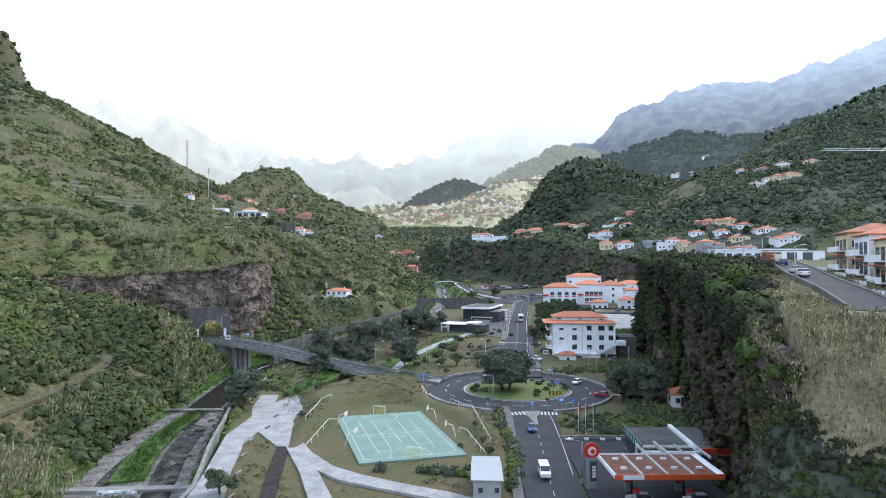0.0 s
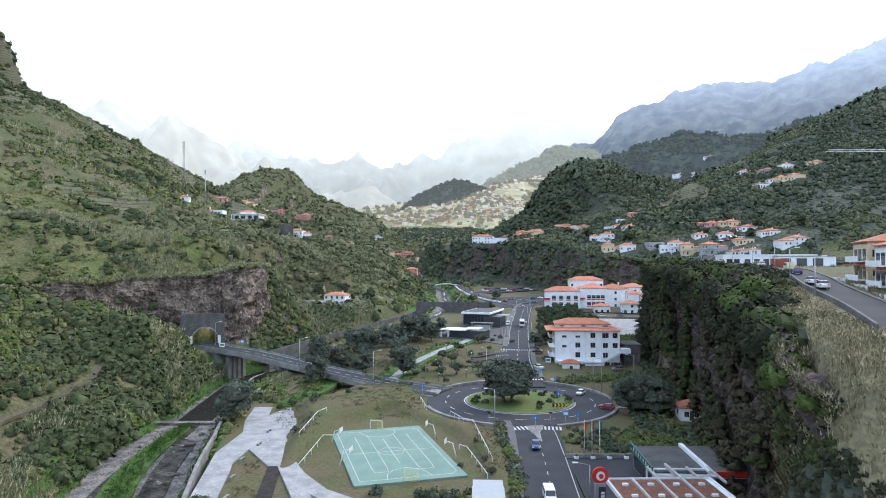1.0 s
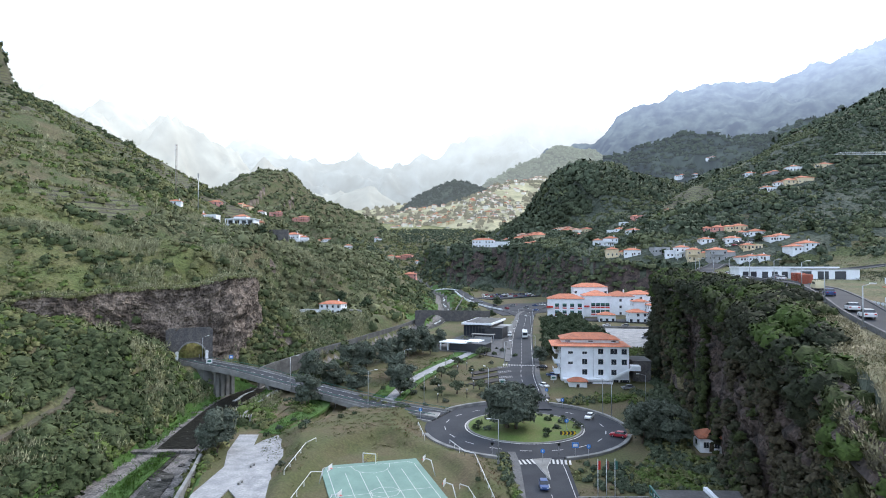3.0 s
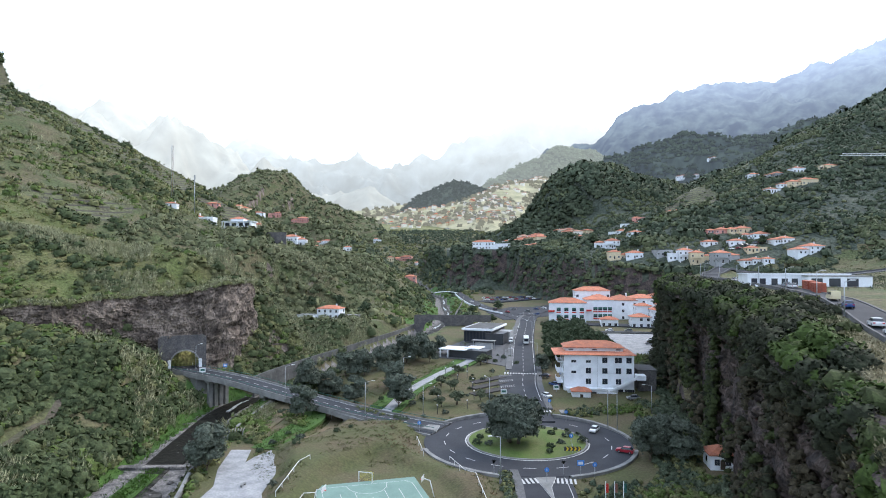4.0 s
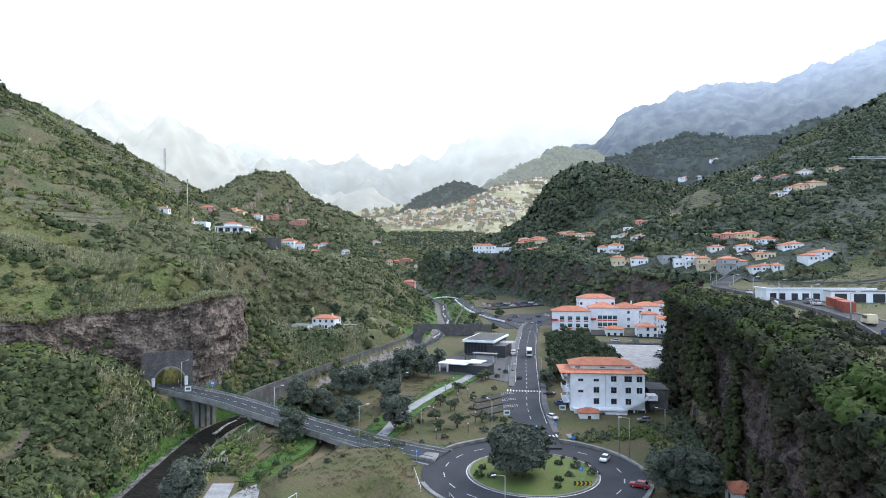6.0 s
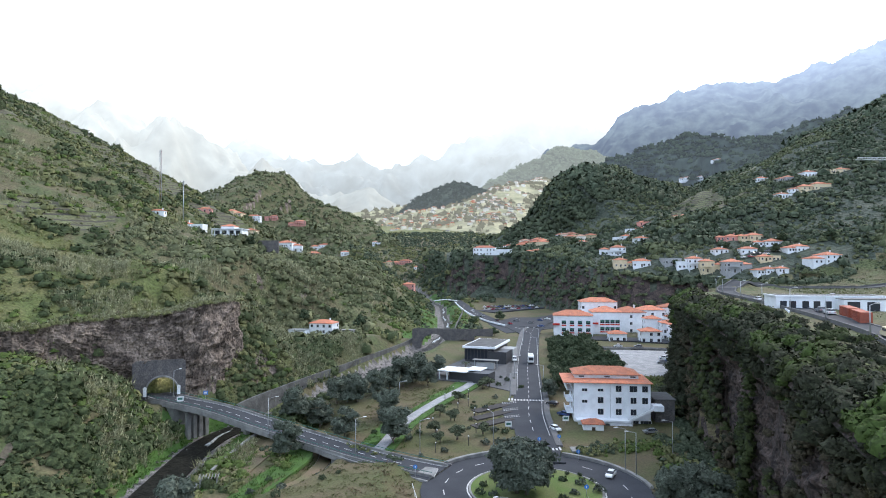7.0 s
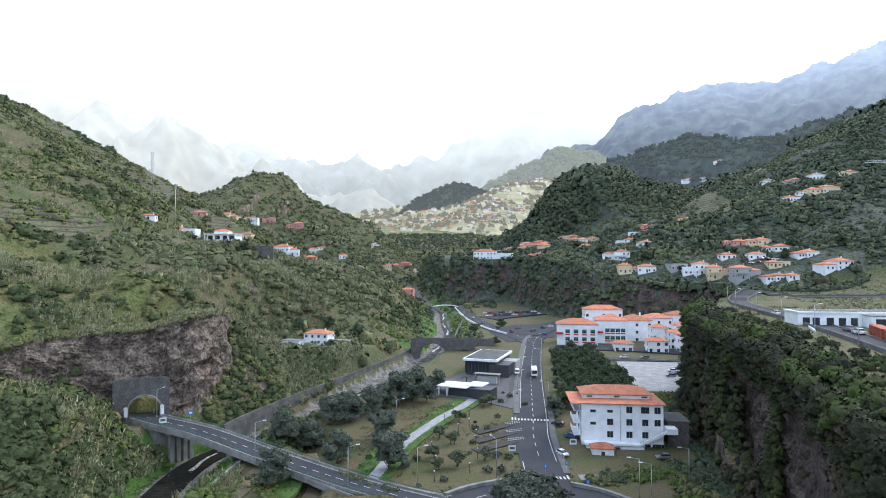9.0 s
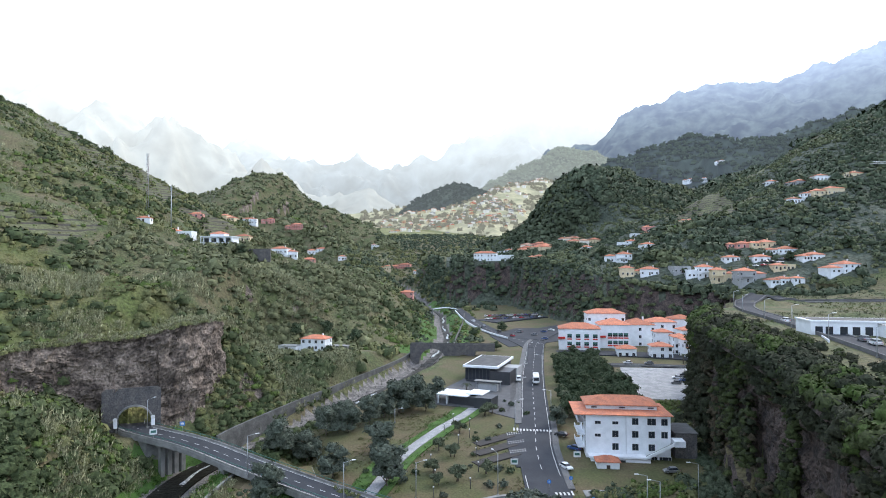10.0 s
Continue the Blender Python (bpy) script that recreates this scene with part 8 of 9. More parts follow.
for k, (x, y) in enumerate(OLIVES):
    if k < 3:
        op.append(tree(on_ground(x, y), 3.9, 2.5, L_sage, "small grey-green olive tree on the lawn", group="olive trees", seed=60 + k, trunk=0.17, lumps=8, density=46, low=0.34, stems=2))
    else:
        c = copy_thing(op[k % 3], on_ground(x, y))
        f = 0.85 + 0.08 * (k % 5)
        c.scale = (f, f, f)
# grove between the road and the hotel
rg = random.Random(9)
gp = []
GROVE = [(44 + 4.6 * (k % 6) + rg.uniform(-1.6, 1.6) + 1.6 * (k // 6), 268 + 11.5 * (k // 6) + rg.uniform(-3, 3)) for k in range(48)]
for k, (x, y) in enumerate(GROVE):
    if k < 3:
        gp.append(tree(on_ground(x, y), 9.5, 4.4, L_wood, "dense green tree of the grove beside the road", group="grove", seed=80 + k, trunk=0.24, lumps=13, density=64, low=0.14))
    elif x < 71 or y > 355:
        c = copy_thing(gp[k % 3], on_ground(x, y))
        f = 0.75 + 0.08 * (k % 6)
        c.scale = (f, f, f)
# trees round the villages and on the skyline
VT = [(120, 470), (100, 520), (225, 452), (240, 470), (150, 500), (132, 560), (205, 480), (60, 690), (20, 700), (90, 720), (130, 640), (262, 452), (215, 520), (175, 610), (-100, 470), (-128, 460), (-112, 520), (-158, 480),
      (-95, 540), (-150, 420), (-120, 425), (-60, 380), (-75, 372), (-44, 372), (-52, 340), (20, 440), (40, 462), (95, 455), (110, 445), (150, 436), (165, 470), (30, 390), (68, 372), (75, 362)]
for k, (x, y) in enumerate(VT):
    c = copy_thing(gp[k % 3], on_ground(x, y, -0.4))
    f = 0.6 + 0.09 * (k % 6)
    c.scale = (f, f, f * 0.95)
    tagged(c, "dark green tree among the hillside houses", group="hillside trees")


def palm(x, y, h, seed):
    t = thing("palm_tree", on_ground(x, y), "tall palm with drooping fronds", "palm", "palms")
    g = random.Random(seed)
    bm = bmesh.new()
    rod(bm, (0, 0, -0.3), (0.2, 0, h), 0.24, 0.16, 8)
    part("trunk", bm, M_bark, t)
    for k in range(14):
        bm = bmesh.new()
        a = 6.283 * k / 14 + g.random() * 0.3
        up = g.uniform(0.0, 0.9)
        prev = None
        for j in range(6):
            u = j / 5
            r, z = 2.4 * u, h + up * math.sin(u * 2.2) - 1.3 * u * u
            w = 0.34 * (1 - u) + 0.04
            c, s = math.cos(a), math.sin(a)
            row = [bm.verts.new((c * r - s * w + 0.2, s * r + c * w, z - 0.1)), bm.verts.new((c * r + 0.2, s * r, z)), bm.verts.new((c * r + s * w + 0.2, s * r - c * w, z - 0.1))]
            if prev:
                for i in range(2):
                    bm.faces.new((prev[i], prev[i + 1], row[i + 1], row[i]))
            prev = row
        part("frond", bm, L_sage, t)
    return t


palm(43.5, 274, 7.5, 1)
palm(117, 353.5, 4.5, 2)
palm(10.5, 302, 3.0, 3)

# low round bushes and hedges
bp_ = []
BUSHES = [(10, 183), (13, 188), (27, 175), (30, 178), (29, 186), (33, 184), (34, 190), (36, 186), (26, 171), (12, 177), (9, 178), (36, 180), (31, 191), (28, 192), (-44.5, 174), (-43, 180), (-35, 172), (-35.3, 177), (-34, 182), (-30, 192),
          (-27, 182), (1.0, 208.5), (19.1, 222.8), (12.8, 214.2), (10.1, 266.7), (-3.1, 229.6), (-19.7, 222.8), (19.3, 257.3), (21.9, 274.8), (-9.3, 216.8), (-24, 186), (3.5, 127), (-3.2, 112), (1, 110.5), (4.6, 112), (-11.5, 113.2), (7.2, 139), (8.5, 129), (9.3, 122.5), (4.6, 240), (-6.4, 222), (16.5, 214.5), (11.2, 207.5), (-5.2, 205), (9.5, 234), (15, 246), (11, 246),
          (16, 224), (11.4, 252), (8.5, 226), (-41, 188), (-34.5, 150), (30, 271), (26, 282), (29, 285), (24, 287)]
for k, (x, y) in enumerate(BUSHES):
    isl = math.hypot(x - RC[0], y - RC[1]) < 15
    m = pose(x, y, Z_RING + 0.4) if isl else on_ground(x, y)
    if k < 4:
        ob = new("bush", quads_mesh("bush", leaf_template(170, 0.85, 0.17, 300 + k) * 1.15, L_tree if k % 2 else L_wood))
        ob.matrix_world = m
        bp_.append(tagged(ob, "rounded dark green bush in mown grass", "bush", "park bushes"))
    else:
        c = copy_thing(bp_[k % 4], m)
        f = 0.6 + 0.13 * (k % 6)
        c.scale = (f, f, f)
X, Y = [], []
for (ax, ay), (bx, by), w, n in (((14.2, 158), (13.6, 146), 1.0, 60), ((13.6, 146), (14.6, 128), 0.9, 90), ((14.6, 128), (12.2, 104), 1.2, 110), ((34, 141), (56, 139), 5.0, 330), ((33, 147), (60, 152), 5.0, 260),
                                 ((38, 208), (62, 214), 3.4, 330), ((-10, 200), (-30, 213), 1.2, 60), ((-4, 113), (5, 111), 1.4, 60), ((-38, 196), (-48, 210), 2.4, 80)):
    u = rs.rand(n)
    X.append(ax + (bx - ax) * u + rs.normal(size=n) * w * 0.5)
    Y.append(ay + (by - ay) * u + rs.normal(size=n) * w * 0.5)
X, Y = np.concatenate(X), np.concatenate(Y)
kind = fractal(X, Y, 9, 2) + rs.normal(size=len(X)) * 0.15
for nm, mt, sel in (("dark", L_dark, kind < 0.02), ("olive", L_olive, (kind >= 0.02) & (kind < 0.22)), ("bright", L_bright, kind >= 0.22)):
    scatter("hedge_" + nm, T_near, np.stack([X, Y, height(X, Y)], 1)[sel], 0.5 + 0.6 * rs.rand(sel.sum()), mt, "%s green hedge bushes in the park" % nm, "hedge")
# ---- street furniture, vehicles and small things ----
def street_lamp(x, y, z, h, rot, arm=2.0, group="street lamps"):
    t = thing("street_lamp", pose(x, y, z, 0, 0, rot), "tall grey street lamp with a flat lantern on an arm", "street lamp", group)
    bm = bmesh.new()
    rod(bm, (0, 0, -0.3), (0, 0, h), 0.13, 0.07, 10)
    part("pole", bm, M_metal, t)
    bm = bmesh.new()
    rod(bm, (0, 0, h - 0.05), (arm, 0, h + 0.35), 0.05, 0.04, 8)
    part("arm", bm, M_metal, t)
    part("lantern", boxed(arm - 0.1, arm + 0.85, -0.17, 0.17, h + 0.28, h + 0.45, bevel=0.04), M_frame, t, "pale flat lantern")
    part("base", boxed(-0.25, 0.25, -0.25, 0.25, -0.3, 0.5, bevel=0.03), M_conc, t)
    return t


for x, y, z, h, rot in ((-48.8, 214.6, 3.6, 10.5, 20), (-22, 200.5, 1.4, 10.5, 20), (12.5, 152.8, 0.3, 9.5, 200), (46.2, 194, 0.6, 10.5, 180), (47.8, 190.5, 0.6, 10.5, 180), (62.5, 206, 0.8, 9.0, 180), (24.0, 106, 0.2, 7.0, 180),
                        (14.5, 209, 0.9, 10.5, 120), (-5.5, 206.5, 0.9, 9.0, 20), (38, 268, 5.4, 9.0, 180), (24.5, 258, 4.8, 8.5, 10), (29.5, 288, 6.3, 8.5, 10), (33.5, 312, 7.6, 8.5, 10), (45, 330, 8.6, 8.5, 180), (-88.5, 243.8, 8.2, 8.5, 60),
                        (50.5, 360, 9.8, 8.5, 180), (43, 362, 9.8, 8.5, 10), (-28, 262, 5.0, 4.5, 0), (-15, 262, 5.0, 4.5, 0)):
    street_lamp(x, y, z, h, rot)
for k, p in enumerate(HILLROAD[14:130:13]):
    street_lamp(p.x - 4.0, p.y + 1.0, p.z, 6.5, 0, 1.2, "lane lamps")
for k in range(12):
    x, y = 5.2 + rg.uniform(-8, 9), 208 + 5 * k
    t = thing("bollard_lamp", on_ground(x, y), "short dark bollard lamp on the lawn", "lamp", "bollard lamps")
    bm = bmesh.new()
    rod(bm, (0, 0, -0.1), (0, 0, 2.6), 0.1, 0.09, 8)
    part("post", bm, M_dark, t)
    part("cap", boxed(-0.16, 0.16, -0.16, 0.16, 2.6, 2.85), M_frame, t)


def sign(x, y, z, kind, rot=0.0):
    lab = {"round": "round blue traffic sign on a grey post", "board": "blue and white square road sign", "chevron": "black board with yellow chevrons on the island", "yield": "triangular traffic sign on a post",
           "box": "white rectangular sign board on posts"}[kind]
    t = thing("traffic_sign", pose(x, y, z, 0, 0, rot), lab, "traffic sign")
    bm = bmesh.new()
    rod(bm, (0, 0, -0.3), (0, 0, 2.2), 0.05, n=8)
    part("post", bm, M_metal, t)
    if kind == "round":
        bm = bmesh.new()
        rod(bm, (0, -0.06, 2.5), (0, -0.02, 2.5), 0.5, n=24)
        part("plate", bm, M_blue_p, t, "round blue plate")
        part("arrow", boxed(-0.08, 0.08, -0.075, -0.062, 2.25, 2.75), M_frame, t)
    elif kind == "board":
        part("plate", boxed(-0.75, 0.75, -0.06, -0.02, 1.9, 3.1), M_blue_p, t, "blue plate")
        part("panel", boxed(-0.5, 0.5, -0.075, -0.062, 2.2, 2.8), M_frame, t)
    elif kind == "box":
        part("plate", boxed(-1.0, 1.0, -0.06, -0.02, 0.8, 2.4), M_frame, t, "white plate")
        part("panel", boxed(-0.7, 0.7, -0.075, -0.062, 1.3, 2.0), M_green_sh, t)
    elif kind == "yield":
        bm = bmesh.new()
        v = [bm.verts.new(p) for p in ((-0.5, -0.04, 2.9), (0.5, -0.04, 2.9), (0, -0.04, 2.1))]
        bm.faces.new(v)
        bmesh.ops.solidify(bm, geom=bm.faces[:], thickness=0.03)
        part("plate", bm, M_frame, t, "white triangular plate")
    else:
        part("board", boxed(-2.0, 2.0, -0.06, 0, 0.5, 1.5), M_dark, t, "black board")
        for k in range(4):
            bm = bmesh.new()
            u = -1.6 + k * 0.95
            for zz, s in ((0.55, 1), (1.0, -1)):
                v = [bm.verts.new((u + a, -0.075, b)) for a, b in ((0 if s > 0 else 0.35, zz), (0.4 if s > 0 else 0.75, zz), (0.75 if s > 0 else 0.4, zz + 0.45), (0.35 if s > 0 else 0, zz + 0.45))]
                bm.faces.new(v)
            part("chevron", bm, material("sign_yellow", (0.75, 0.52, 0.03), 0.5, 4, 0.05, 0), t, "yellow chevron")


for a in ((31.6, 171.5, Z_RING + 0.2, "chevron", 0), (22.2, 152.5, 0.5, "round", 0), (33, 155.5, 0.6, "round", 10), (26.6, 157, 0.5, "yield", 0), (51.0, 178, 0.6, "board", 0), (30.2, 156.5, 0.6, "board", 0), (11.5, 157.5, 0.5, "yield", 0),
          (33.5, 214, 1.1, "round", 0), (27.5, 211.5, 1.1, "round", 0), (20.5, 226, 2.3, "box", 0), (38.8, 231, 2.7, "box", 0), (-83, 236, 7.6, "box", 30), (-78, 244, 7.0, "board", 0), (-6, 189.5, 0.7, "round", 0), (36, 201, 0.8, "round", 0),
          (31.6, 173.0, Z_RING + 1.4, "round", 0), (43.5, 246, 4.1, "board", 0)):
    sign(*a)

# ball court fittings
for v, rot in ((0.015, -15), (0.985, 165)):
    c = court_point(0.5, v)
    t = thing("goal", pose(c.x, c.y, 0.15, 0, 0, rot), "white framed ball goal with a yellow net", "goal", "goals")
    for u in (-1.5, 1.5):
        part("post", boxed(u - 0.06, u + 0.06, -0.06, 0.06, 0, 2.1), M_frame, t)
        part("stay", boxed(u - 0.03, u + 0.03, 0, 1.0, 0, 0.06), M_metal, t)
    part("crossbar", boxed(-1.56, 1.56, -0.06, 0.06, 2.0, 2.12), M_frame, t)
    bm = bmesh.new()
    for k in range(13):
        box(bm, -1.5 + 0.25 * k - 0.012, -1.5 + 0.25 * k + 0.012, 0.9, 0.92, 0, 2.0)
    for k in range(9):
        box(bm, -1.5, 1.5, 0.9, 0.92, 0.25 * k, 0.25 * k + 0.02)
    part("net", bm, material("yellow_net", (0.55, 0.5, 0.12), 0.9, 4, 0.1, 0), t)
for u, v, rot in ((0.02, 0.3, -105), (0.02, 0.7, -105), (0.98, 0.3, 75), (0.98, 0.7, 75)):
    c = court_point(u, v)
    t = thing("basketball_stand", pose(c.x, c.y, 0.15, 0, 0, rot), "white bent basketball stand beside the court", "basketball stand", "basketball stands")
    bm = bmesh.new()
    rod(bm, (0, -1.8, -0.2), (0, -0.9, 3.0), 0.09, n=8)
    rod(bm, (0, -0.9, 3.0), (0, 0.6, 3.4), 0.08, n=8)
    part("pole", bm, M_frame, t)
    part("backboard", boxed(-0.9, 0.9, 0.6, 0.65, 2.8, 3.85), M_frame, t)
    bm = bmesh.new()
    rod(bm, (0, 0.9, 3.05), (0, 0.9, 3.09), 0.23, n=16)
    part("hoop", bm, M_red, t)
for k, pts in enumerate(([(-28.1, 125.3), (-26.7, 143.3), (-24.7, 145.4)], [(-31.5, 140.8), (-30.8, 157), (-29.2, 160.5)], [(-6.4, 183), (-4.2, 168.9)], [(2.0, 167), (5.1, 153.5), (7.2, 151), (9.8, 127)], [(3.6, 138.4), (5.2, 136.9), (8.4, 120.4)])):
    t = thing("handrail", IDENT, "white tubular handrail on the court bank", "handrail", "handrails")
    line = [Vector((x, y, ground_at(x, y))) for x, y in pts]
    bm = bmesh.new()
    for a, b in zip(line, line[1:]):
        rod(bm, a + Vector((0, 0, 1)), b + Vector((0, 0, 1)), 0.07, n=6)
    part("rail", bm, M_frame, t)
    for a, b in zip(line, line[1:]):
        n = max(1, int((b - a).length / 4))
        for j in range(n + 1):
            p = a.lerp(b, j / n)
            part("post", boxed(p.x - 0.05, p.x + 0.05, p.y - 0.05, p.y + 0.05, p.z - 0.3, p.z + 1.0), M_frame, t)
for k in range(3):
    t = thing("flagpole", pose(29.3 + 1.6 * k, 132.8, 0.2), "white flagpole with a limp flag by the forecourt", "flagpole", "flagpoles")
    bm = bmesh.new()
    rod(bm, (0, 0, 0), (0, 0, 7.4), 0.07, 0.05, 8)
    part("pole", bm, M_frame, t)
    part("flag", boxed(0.06, 0.5, -0.04, 0.04, 5.4, 7.0), (M_red, M_rust, M_green_sh)[k], t)
t = thing("forecourt_wall", pose(31.5, 131.6, 0.2), "low pale wall with planters by the forecourt", "wall")
part("wall", boxed(-6.2, 7.0, -0.2, 0.2, -0.3, 0.8), M_conc, t)
for k in range(4):
    t = thing("planter", pose(27.2 + 3.4 * k, 130.8, 0.25), "small white planter by the forecourt wall", "planter", "planters")
    part("tub", boxed(-0.45, 0.45, -0.3, 0.3, 0, 0.55, bevel=0.06), M_white, t)
    part("plant", quads_mesh("plant", leaf_template(48, 0.9, 0.25, 500 + k) * 0.4 + np.array([0, 0, 0.5]), L_bright), None, t)
for k in range(7):
    p = PROM[14 + 5 * k]
    t = thing("bench", pose(p.x + 4.2, p.y, 0.2, 0, 0, 80), "grey concrete bench beside the promenade", "bench", "benches")
    part("seat", boxed(-0.9, 0.9, -0.25, 0.25, 0.38, 0.48, bevel=0.02), M_conc, t)
    for u in (-0.7, 0.7):
        part("leg", boxed(u - 0.1, u + 0.1, -0.2, 0.2, -0.1, 0.38), M_conc, t)

t = thing("pergola", pose(-54.0, 184.5, 0.2, 0, 0, 15), "small pale concrete pergola beside the river wall", "pergola")
for u in (-1.8, 1.8):
    for v in (-1.2, 1.2):
        part("post", boxed(u - 0.12, u + 0.12, v - 0.12, v + 0.12, -0.2, 2.3), M_conc, t)
for k in range(7):
    part("slat", boxed(-2.1 + 0.7 * k - 0.08, -2.1 + 0.7 * k + 0.08, -1.6, 1.6, 2.3, 2.5), M_conc, t)

# masts on the west slope and the crane on the east one
t = thing("radio_mast", pose(-190, 452, ground_at(-190, 452) - 1), "tall red and grey lattice radio mast on the slope", "mast")
H = 129 - (ground_at(-190, 452) - 1)
for a, b in ((-0.7, -0.7), (0.7, -0.7), (0, 0.8)):
    bm = bmesh.new()
    rod(bm, (a, b, 0), (a * 0.5, b * 0.5, H), 0.16, 0.13, 6)
    part("leg", bm, M_metal, t)
bm = bmesh.new()
for k in range(26):
    z0, z1 = H * k / 26, H * (k + 1) / 26
    rod(bm, (-0.7, -0.7, z0), (0.7, -0.7, z1), 0.07, n=4)
    rod(bm, (0.7, -0.7, z0), (0, 0.8, z1), 0.07, n=4)
    rod(bm, (0, 0.8, z0), (-0.7, -0.7, z1), 0.07, n=4)
part("lattice", bm, material("mast_red_grey", (0.30, 0.16, 0.15), 0.7, 0.4, 0.4, 0), t)
for z in (0.82, 0.9, 0.97):
    part("antenna", boxed(-0.9, -0.6, -1.1, -0.8, H * z - 1.2, H * z + 1.2), M_frame, t)
t = thing("utility_pole", pose(-170, 441, ground_at(-170, 441) - 1), "tall plain pole on the west slope", "pole")
bm = bmesh.new()
rod(bm, (0, 0, 0), (0, 0, 107 - ground_at(-170, 441)), 0.35, 0.22, 8)
part("post", bm, M_metal, t)
part("top_box", boxed(-0.4, 0.4, -0.4, 0.4, 104.5 - ground_at(-170, 441), 107.5 - ground_at(-170, 441)), M_metal, t)
gx, gy = 372, 492
t = thing("tower_crane", pose(gx, gy, ground_at(gx, gy) - 1), "white lattice tower crane above the village", "crane")
HZ = 130 - ground_at(gx, gy)
bm = bmesh.new()
for a in (-0.8, 0.8):
    for b in (-0.8, 0.8):
        rod(bm, (a, b, 0), (a, b, HZ + 3), 0.12, n=4)
for k in range(14):
    rod(bm, (-0.8, -0.8, HZ * k / 14), (0.8, -0.8, HZ * (k + 1) / 14), 0.08, n=4)
part("mast", bm, M_frame, t)
bm = bmesh.new()
for b in (-0.7, 0.7):
    rod(bm, (14, b, HZ), (-66, b, HZ), 0.14, n=4)
rod(bm, (10, 0, HZ + 2.0), (-64, 0, HZ + 1.6), 0.14, n=4)
for k in range(40):
    u = 10 - 74 * k / 40
    rod(bm, (u, -0.7, HZ), (u - 0.95, 0, HZ + 1.8), 0.07, n=4)
    rod(bm, (u - 0.95, 0, HZ + 1.8), (u - 1.9, -0.7, HZ), 0.07, n=4)
part("jib", bm, M_frame, t, "pale lattice jib")

# vehicles
M_tyre = material("tyre_rubber", (0.02, 0.02, 0.02), 0.9, 8, 0.1, 0.0)
M_tail = material("tail_lamp", (0.4, 0.02, 0.02), 0.3, 8, 0.05, 0.0)


def side_shape(points, half, inset=0.0):
    """A body pressed from a side outline of (y, z), narrower towards its top by inset."""
    bm = bmesh.new()
    zs = [p[1] for p in points]
    z0, z1 = min(zs), max(zs)
    rows = []
    for s in (-1, 1):
        rows.append([bm.verts.new((s * (half - inset * (z - z0) / (z1 - z0)), y, z)) for y, z in points])
    n = len(points)
    for k in range(n):
        bm.faces.new((rows[0][k], rows[0][(k + 1) % n], rows[1][(k + 1) % n], rows[1][k]))
    bm.faces.new(rows[0])
    bm.faces.new(rows[1][::-1])
    bmesh.ops.bevel(bm, geom=bm.edges[:], offset=0.06, segments=2, affect="EDGES")
    return bm


def wheels(t, L, half, r=0.33):
    for y in (-L * 0.3, L * 0.3):
        for s in (-1, 1):
            bm = bmesh.new()
            rod(bm, (s * (half - 0.2), y, r), (s * half, y, r), r, n=16)
            w = part("wheel", bm, M_tyre, t)
            bm = bmesh.new()
            rod(bm, (s * (half - 0.02), y, r), (s * (half + 0.015), y, r), r * 0.6, n=12)
            part("rim", bm, M_metal, w, "grey metal rim")


def car(m, paint, label, group="cars", van=False):
    t = thing("van" if van else "car", m, label, "van" if van else "car", group)
    half = 0.88
    if van:
        part("body", side_shape([(-2.4, 0.3), (2.3, 0.3), (2.4, 1.0), (1.5, 1.15), (1.0, 2.0), (-2.3, 2.05), (-2.42, 1.0)], 0.92, 0.06), paint, t)
        part("windscreen", side_shape([(1.55, 1.2), (1.1, 1.95), (0.95, 1.95), (1.4, 1.15)], 0.82), M_glass, t)
        part("side_windows", boxed(-0.93, 0.93, -1.9, 0.9, 1.25, 1.8), M_glass, t)
        L = 4.8
    else:
        part("body", side_shape([(-2.05, 0.28), (2.05, 0.28), (2.1, 0.62), (1.95, 0.82), (1.0, 0.94), (-1.95, 0.97), (-2.1, 0.7)], half, 0.03), paint, t)
        part("glasshouse", side_shape([(1.05, 0.93), (0.45, 1.42), (-1.25, 1.45), (-1.85, 0.95)], half - 0.06, 0.16), M_glass, t, "dark car windows")
        part("roof", side_shape([(0.42, 1.41), (0.3, 1.49), (-1.2, 1.51), (-1.32, 1.43)], half - 0.2, 0.04), paint, t)
        L = 4.2
    for s in (-0.62, 0.62):
        part("headlight", boxed(s - 0.18, s + 0.18, L / 2 - 0.12, L / 2 - 0.01, 0.58, 0.74), M_frame, t, "clear headlight")
        part("tail_light", boxed(s - 0.16, s + 0.16, -L / 2 - 0.01, -L / 2 + 0.1, 0.65, 0.85), M_tail, t, "red tail light")
    wheels(t, L, half)
    return t


P_white = material("car_white", (0.72, 0.73, 0.74), 0.3, 3, 0.03, 0, spec=0.5)
P_grey = material("car_grey", (0.25, 0.26, 0.28), 0.3, 3, 0.03, 0, metal=0.4, spec=0.5)
P_blue = material("car_blue", (0.03, 0.07, 0.2), 0.3, 3, 0.03, 0, spec=0.5)
P_red = material("car_red", (0.32, 0.02, 0.035), 0.3, 3, 0.03, 0, spec=0.5)
P_black = material("car_black", (0.02, 0.02, 0.025), 0.3, 3, 0.03, 0, spec=0.5)
P_cream = material("car_cream", (0.62, 0.55, 0.36), 0.35, 3, 0.03, 0, spec=0.5)
protos = {}
for nm, pt, van in (("white", P_white, False), ("grey", P_grey, False), ("blue", P_blue, False), ("red", P_red, False), ("black", P_black, False), ("cream", P_cream, True), ("white_van", P_white, True)):
    protos[nm] = [pt, van, None]


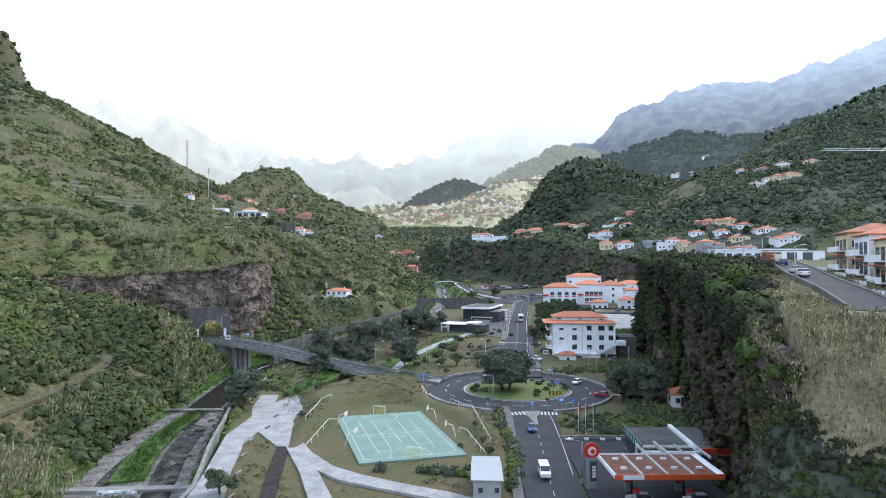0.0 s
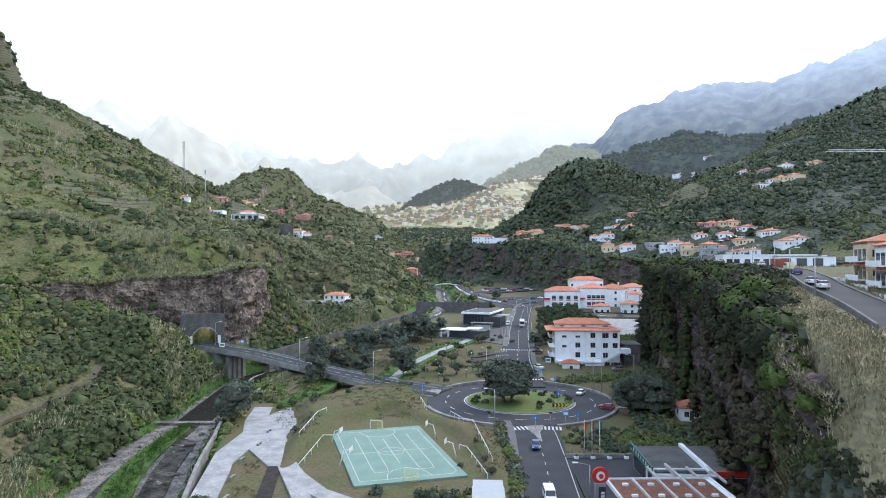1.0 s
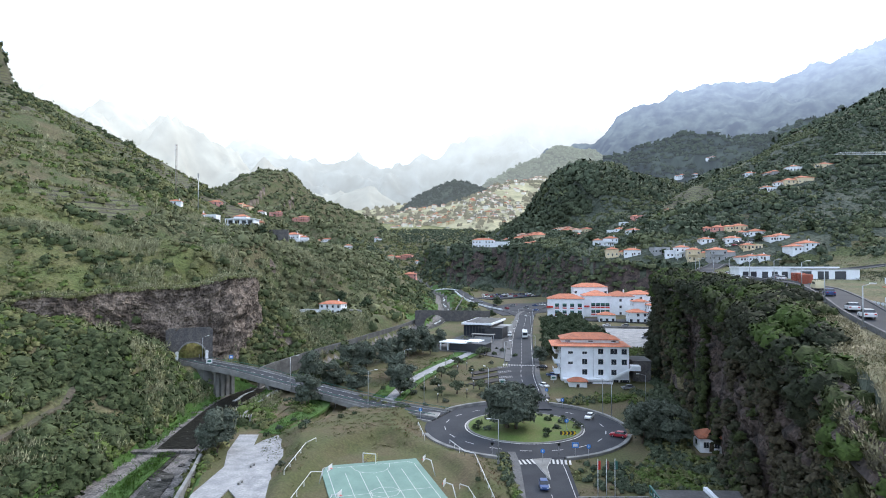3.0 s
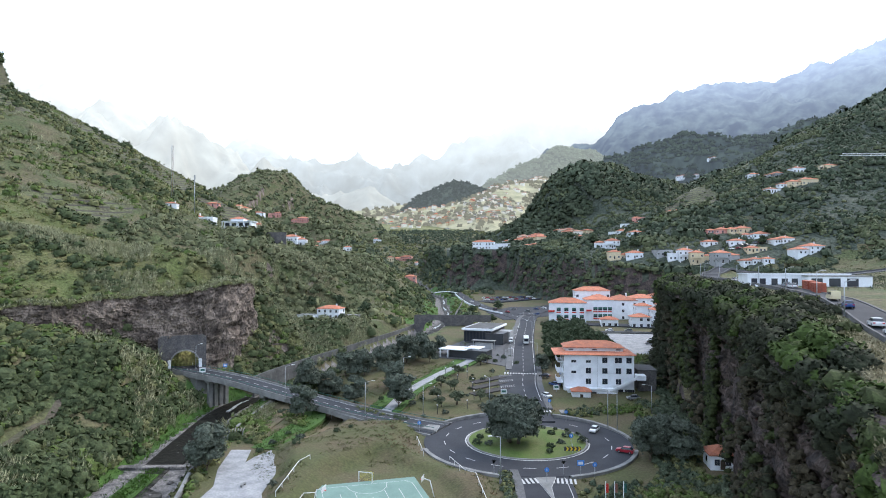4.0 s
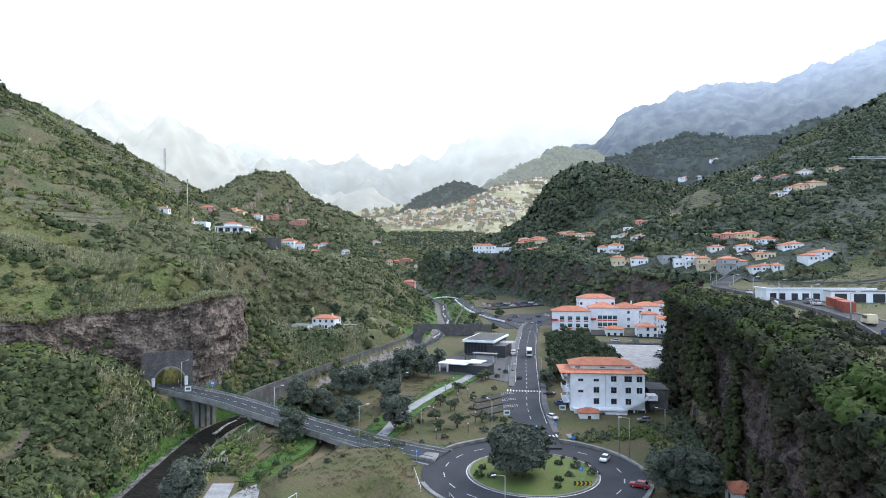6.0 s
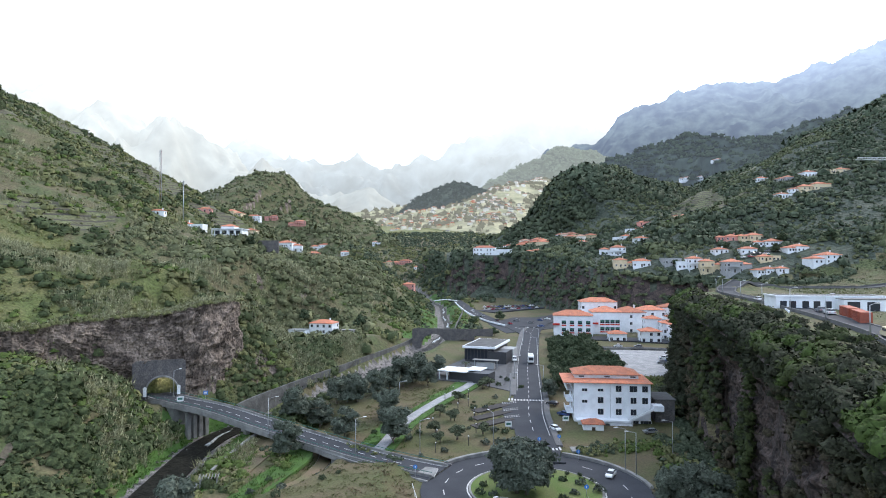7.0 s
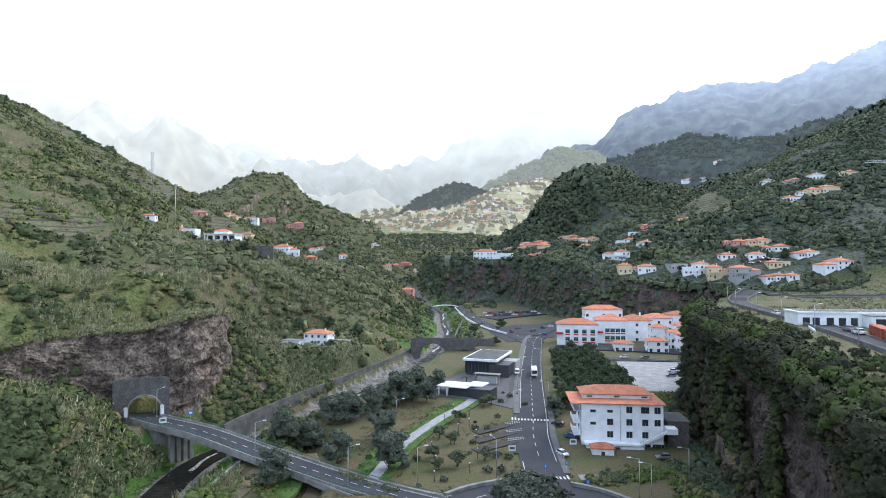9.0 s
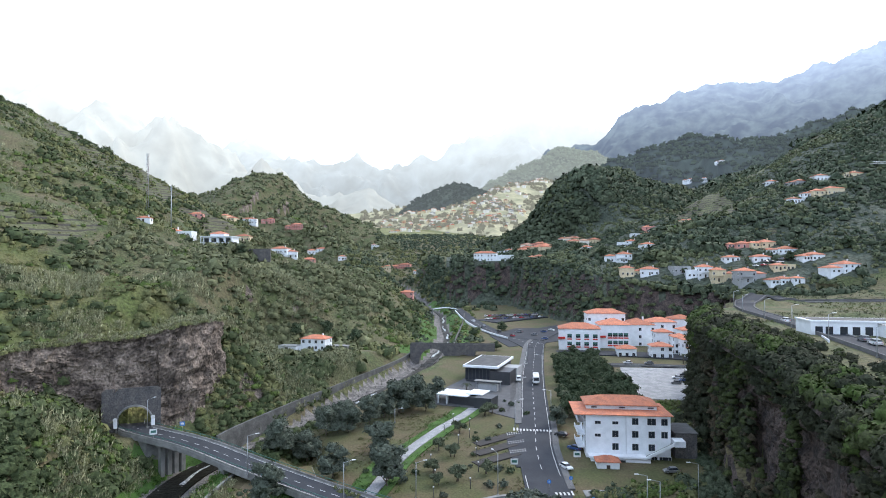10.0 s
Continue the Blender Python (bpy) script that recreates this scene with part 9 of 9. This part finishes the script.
def put_car(nm, x, y, z, rot):
    pt, van, ob = protos[nm]
    lab = "%s %s parked or driving on the asphalt" % (nm.replace("_van", ""), "van" if van else "hatchback car")
    if ob is None:
        protos[nm][2] = car(pose(x, y, z, 0, 0, rot), pt, lab, van=van)
    else:
        copy_thing(ob, pose(x, y, z, 0, 0, rot))


def on_lane(y, off):
    """Place and heading on the hill lane."""
    i = min(range(len(HILLROAD) - 1), key=lambda k: abs(HILLROAD[k].y - y))
    q = HILLROAD[i + 1] - HILLROAD[i]
    side = Vector((q.y, -q.x, 0)).normalized()
    p = HILLROAD[i] + side * off
    return p.x, p.y, p.z + 0.32, math.degrees(math.atan2(q.y, q.x)) - 90


for nm, y, off in (("cream", 157, -0.9), ("blue", 144, -1.2), ("white", 122, -1.4), ("white", 114, -1.0), ("white", 201, 2.6), ("grey", 207, 2.8), ("white", 250, -1.5)):
    put_car(nm, *on_lane(y, off))
put_car("red", 44.5, 172.3, Z_RING + 0.02, 60)
put_car("blue", 20.0, 137.8, 0.4, 175)
put_car("white_van", 18.0, 109.2, 0.3, 178)
put_car("white", 41.6, 190.6, Z_RING + 0.02, 150)
put_car("white_van", 33.0, 317, 8.3, 172)
put_car("white", 34.5, 225, 2.3, 205)
for k, (nm, x, y, rot) in enumerate((("grey", 100, 352, 84), ("white", 90, 353, 84), ("blue", 118, 347, 76), ("white", 102, 322, 80), ("black", 107, 327, 80), ("grey", 98, 313, 80), ("blue", 103, 317, 80), ("black", 37.8, 249, 60), ("blue", 39.5, 238, 40), ("grey", 62, 222, 90), ("white", 49.5, 99.5, 10),
                                     ("grey", 31, 96.8, 88), ("white", 40, 96.6, 92))):
    put_car(nm, x, y, (hits_floor(y) if y > 150 else 0.05) + 0.26, rot)
names = ("white", "grey", "black", "red", "blue", "white", "grey")
for k in range(30):
    x, y = 34 + 2.9 * (k % 15) + rg.uniform(-0.4, 0.4), 520 + 15 * (k // 15) + 0.7 * (k % 15) - 8
    put_car(names[(k * 5) % 7], x, y, hits_floor(y) + 0.3, -34 + rg.uniform(-6, 6))
for k, (x, y, rot) in enumerate(((58, 440, 60), (66, 452, 50), (72, 458, 230), (44, 436, 20), (50, 452, 60), (37, 452, 15), (23, 500, 10), (29, 476, 190), (62, 425, 80), (80, 470, 60))):
    put_car(names[(k * 3 + 1) % 7], x, y, hits_floor(y) + 0.34, rot)
for k in range(9):
    x, y = 205 + 3.2 * k, 452 + rg.uniform(-5, 5)
    put_car(names[(k * 3) % 7], x, y, ground_at(x, y) + 0.1, rg.uniform(0, 360))


def bus(m):
    t = thing("bus", m, "white single-deck bus driving up the valley road", "bus")
    part("body", side_shape([(-5.4, 0.35), (5.4, 0.35), (5.45, 2.4), (5.2, 3.0), (-5.3, 3.05), (-5.45, 1.0)], 1.25, 0.06), P_white, t)
    part("windscreen", boxed(-1.05, 1.05, -5.48, -5.3, 1.3, 2.6), M_glass, t)
    part("side_windows", boxed(-1.27, 1.27, -4.9, 4.6, 1.5, 2.4), M_glass, t, "dark window band")
    part("roof_unit", boxed(-0.7, 0.7, 0.5, 2.8, 3.05, 3.3, bevel=0.05), P_white, t)
    for s in (-0.9, 0.9):
        part("headlight", boxed(s - 0.2, s + 0.2, -5.5, -5.38, 0.65, 0.9), M_frame, t)
    wheels(t, 11, 1.25, 0.5)


bus(pose(40.2, 316, 8.2, 0, 0, -7))
